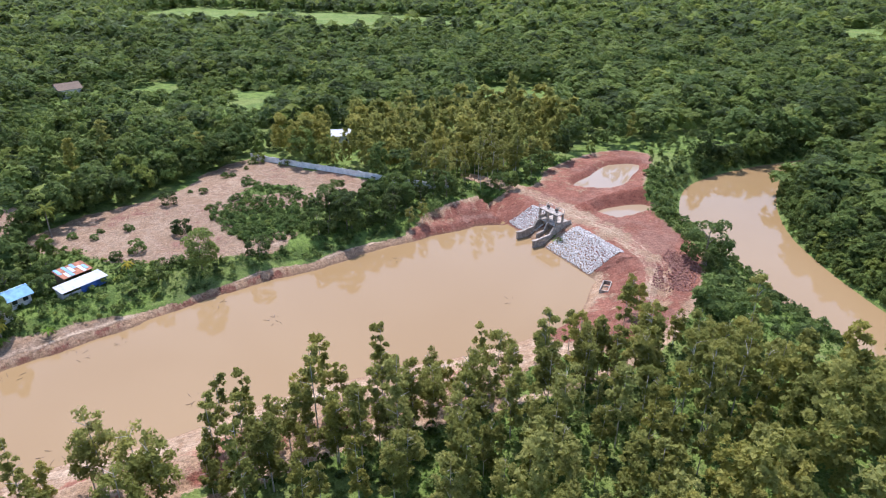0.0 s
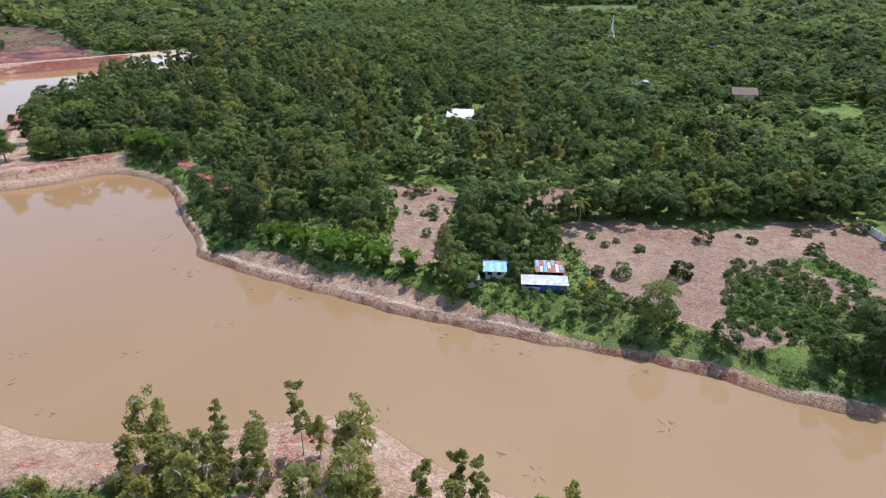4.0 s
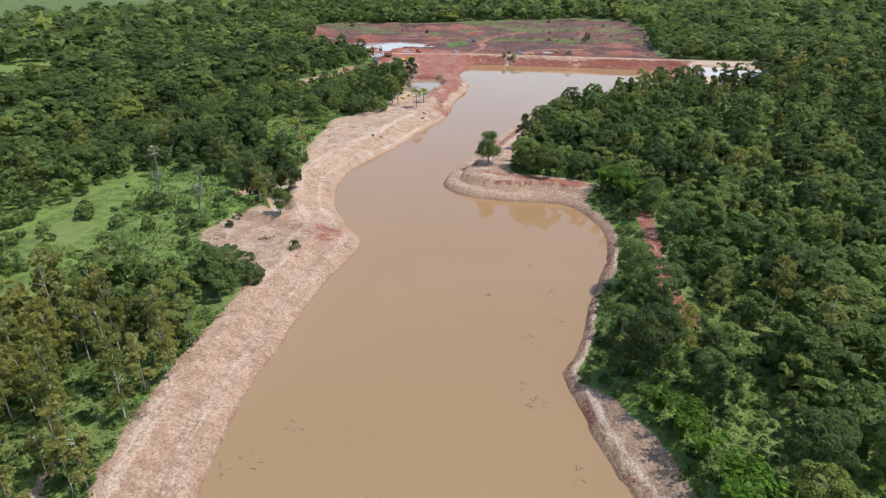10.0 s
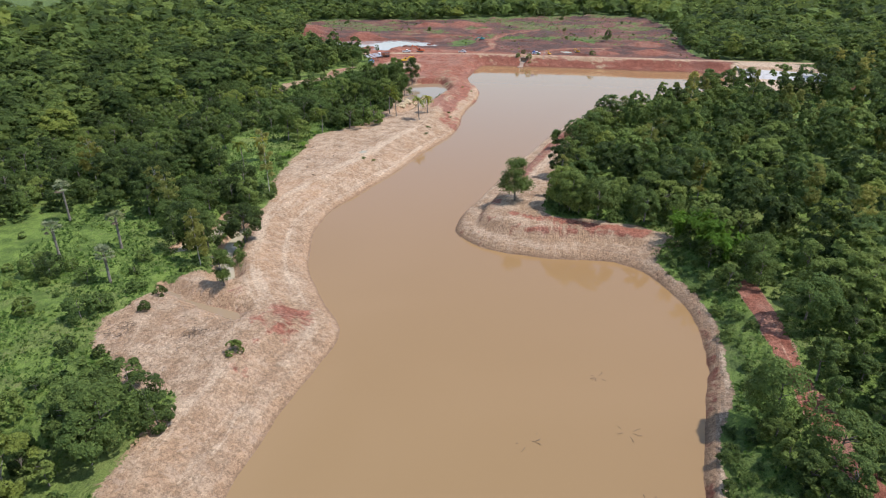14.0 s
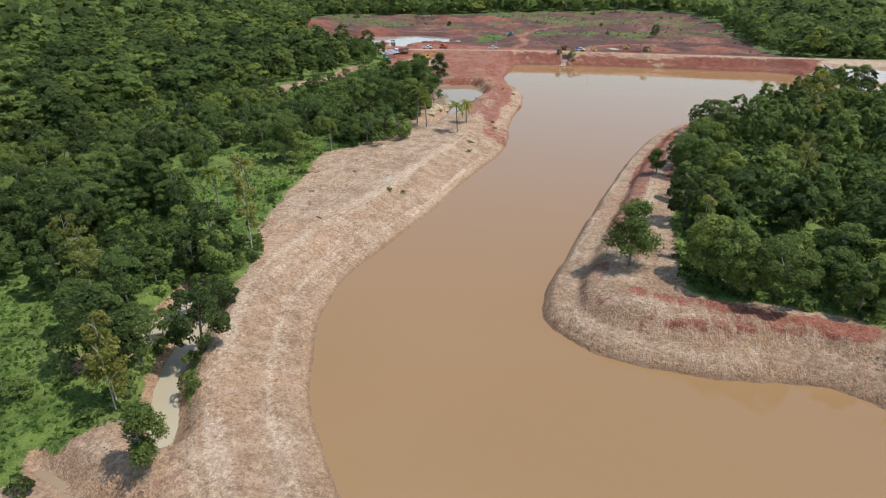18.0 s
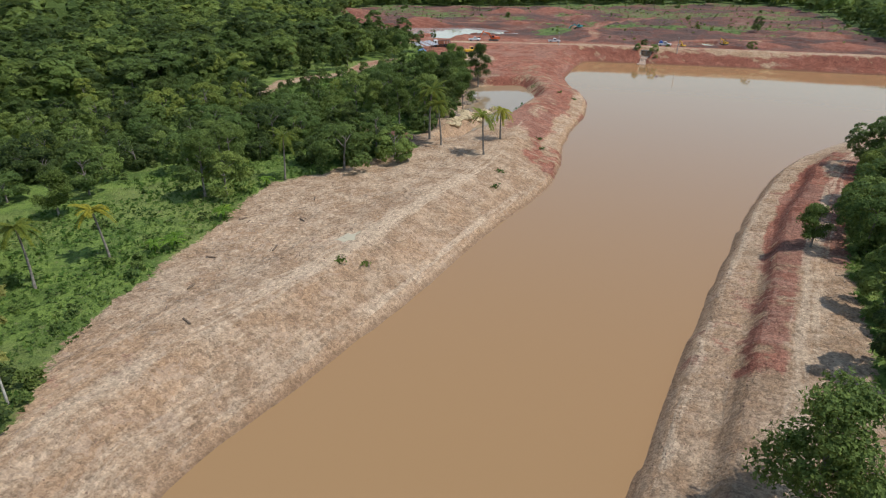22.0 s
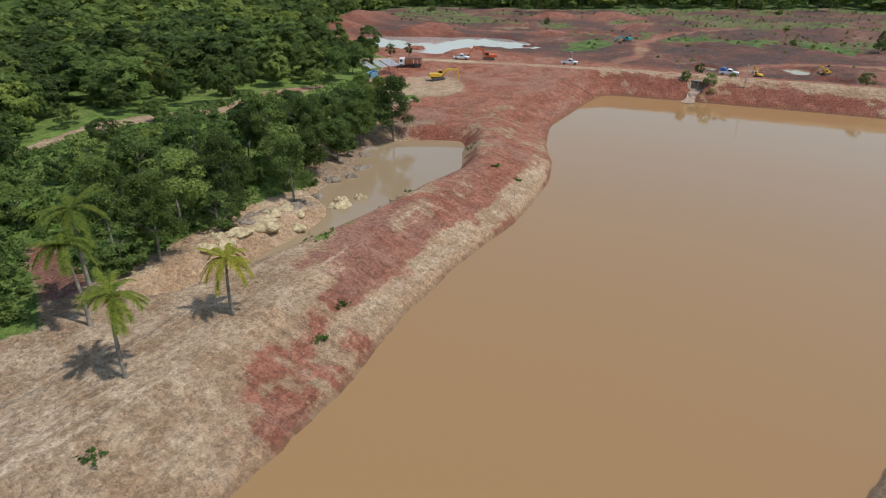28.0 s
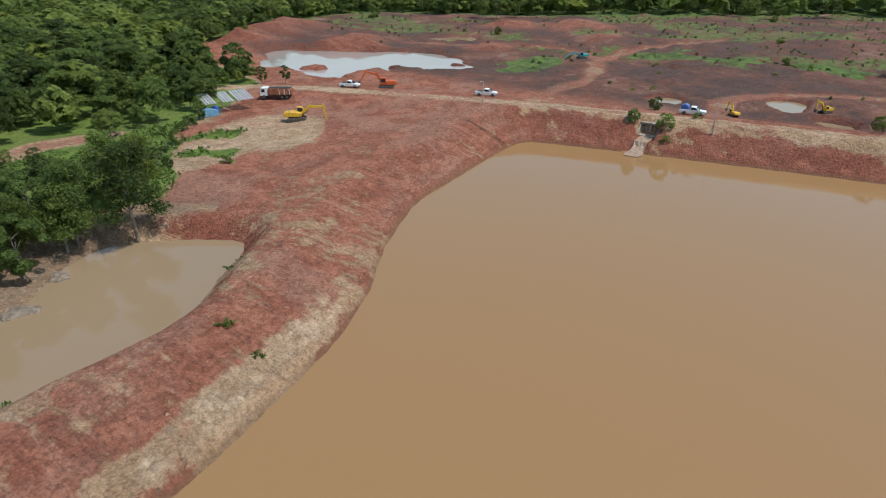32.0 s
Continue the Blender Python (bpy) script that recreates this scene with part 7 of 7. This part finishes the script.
# ---- the concrete spillway beside the dam ----
M_PALECONC = plain("pale_concrete", (0.43, 0.405, 0.36), 0.85, var=0.25, scale=0.5)
spill = thing("spillway", "wide pale concrete spillway floor between low side walls", "spillway", Matrix())
for row in range(4):
    for k in range(9):
        u0, u1, v0, v1 = k / 9, (k + 1) / 9, row / 4, (row + 1) / 4
        corner = lambda u, v: Vector((-497 + 65 * u, 70.3 + 6 * u + (44 - 13.2 * u) * v, 3.25 - 0.8 * u))
        c4 = [corner(u0, v0), corner(u1, v0), corner(u1, v1), corner(u0, v1)]
        mid_ = sum(c4, Vector()) / 4
        bm = bmesh.new()
        top = [bm.verts.new(p + (mid_ - p).normalized() * 0.06) for p in c4]
        low_ = [bm.verts.new(v.co - Vector((0, 0, 0.4))) for v in top]
        bm.faces.new(top)
        for i in range(4):
            bm.faces.new((top[i], low_[i], low_[(i + 1) % 4], top[(i + 1) % 4]))
        part("slab", bm, M_PALECONC, spill)
for name, a, b in (("side_wall", (-498.5, 69.7), (-431, 75.8)), ("side_wall", (-500, 115.0), (-431, 107.3)), ("sill", (-499.5, 70.5), (-500.2, 114.5))):
    a, b = Vector((*a, 0)), Vector((*b, 0))
    o = part(name, block(0, -0.3, 1.4, (b - a).length, 0.3, 4.7 if name == "side_wall" else 3.8), M_PALECONC, spill, bevel=0.05)
    o.matrix_basis = Matrix.Translation(a) @ Matrix.Rotation(math.atan2(b.y - a.y, b.x - a.x), 4, "Z")

# ---- drifting twigs and dead branches in the water ----
def twigs(seed, size):
    rng_ = random.Random(seed)
    root = new("drift_branch")
    for k in range(7):
        bm = bmesh.new()
        a = rng_.uniform(0, 6.28)
        p = Vector((rng_.uniform(-0.4, 0.4), rng_.uniform(-0.4, 0.4), -0.12)) * size
        for i in range(3):
            q = p + Vector((math.cos(a), math.sin(a), rng_.uniform(-0.02, 0.22))) * size * rng_.uniform(0.35, 0.7)
            rod(p, q, 0.045, 0.03, 4, bm)
            p, a = q, a + rng_.uniform(-0.6, 0.6)
        part("twig", bm, M_TWIG, root)
    return root


TW = [(-130.2, 54.6), (-69.6, 101.1), (-63.7, 106.5), (-48.9, 122.1), (-76.8, 61.6), (-59.5, 75.7), (-34.9, 115.3), (-42.2, 88.1), (-36.7, 89.5), (-77.8, 94.0),
      (-182.0, 41.0), (-163.5, 34.4), (-157.7, 51.5), (-149.5, 49.8), (-133.9, 51.1), (-129.4, 54.9), (-110.3, 19.4), (-100.0, 17.2), (-97.7, 14.3), (-116.5, 63.6),
      (-100.0, 38.3), (-103.4, 56.4), (-106.1, 73.0), (-87.8, 25.3), (-170.4, 47.5), (-34.4, 115.1), (-10.9, 143.5), (16.2, 121.9), (-72.6, 103.8)]
protos_tw = [twigs(k, s) for k, s in enumerate((1.0, 1.4, 0.8, 1.2))]
for k, (x, y) in enumerate(TW):
    m = pose(x, y, 0, 0, 0, 53 * k)
    o = protos_tw[k] if k < 4 else copy_thing(protos_tw[k % 4], m)
    o.matrix_basis = m
    tagged(o, "dead branch drifting in muddy water", "branch", "drifting branches")

# logs and cut brush on the spoil
for k, (x, y, L, a) in enumerate(((-262.5, -55.0, 1.8, 20), (-256, -60, 1.3, 100), (-272, -58, 1.5, 60), (-268, -66, 1.2, 150), (-249, -56, 1.4, 10), (-243, -50, 1.6, 70), (-280, -62, 1.2, 30), (-108, -8.5, 2.0, 40))):
    b = rod((-L / 2, 0, 0.1), (L / 2, 0.1, 0.16), 0.14, 0.1, 7)
    tagged(part("log", b, M_TWIG), "short dark log lying on bare soil", "log", "logs on the spoil").matrix_basis = on_ground(x, y, a)
for k, (x, y, size) in enumerate(((-163.4, -24.2, 2.0), (-159.0, -36.5, 2.6), (-105.0, -7.5, 2.2), (-99.0, -2.0, 1.8))):
    rng_, bm = random.Random(300 + k), bmesh.new()
    for _ in range(46):
        a, r_, up = rng_.uniform(0, 6.28), size * rng_.random() ** 0.7, rng_.uniform(0, 6.28)
        p = Vector((r_ * math.cos(a), r_ * math.sin(a), 0.1 + 0.45 * (1 - r_ / size) * rng_.random()))
        rod(p, p + Vector((math.cos(up), math.sin(up), rng_.uniform(-0.05, 0.3))) * rng_.uniform(0.6, 1.3), 0.05, 0.02, 4, bm)
    tagged(part("brush_heap", bm, M_TWIG), "heap of cut grey brushwood on sandy ground", "brush heap", kind="stuff").matrix_basis = on_ground(x, y, 0)
b = rod((-2.6, 0, 0.25), (2.6, 0.2, 0.2), 0.07, 0.04, 6)
tagged(part("bamboo_pole", b, M_BAMBOO), "long green bamboo pole lying on the bank", "pole").matrix_basis = on_ground(-223.5, 30.0, 60)
fl_tree = plant("shrub", -305.5, -67.5, float(height(-305.5, -67.5)[0]), 0.9, 10)
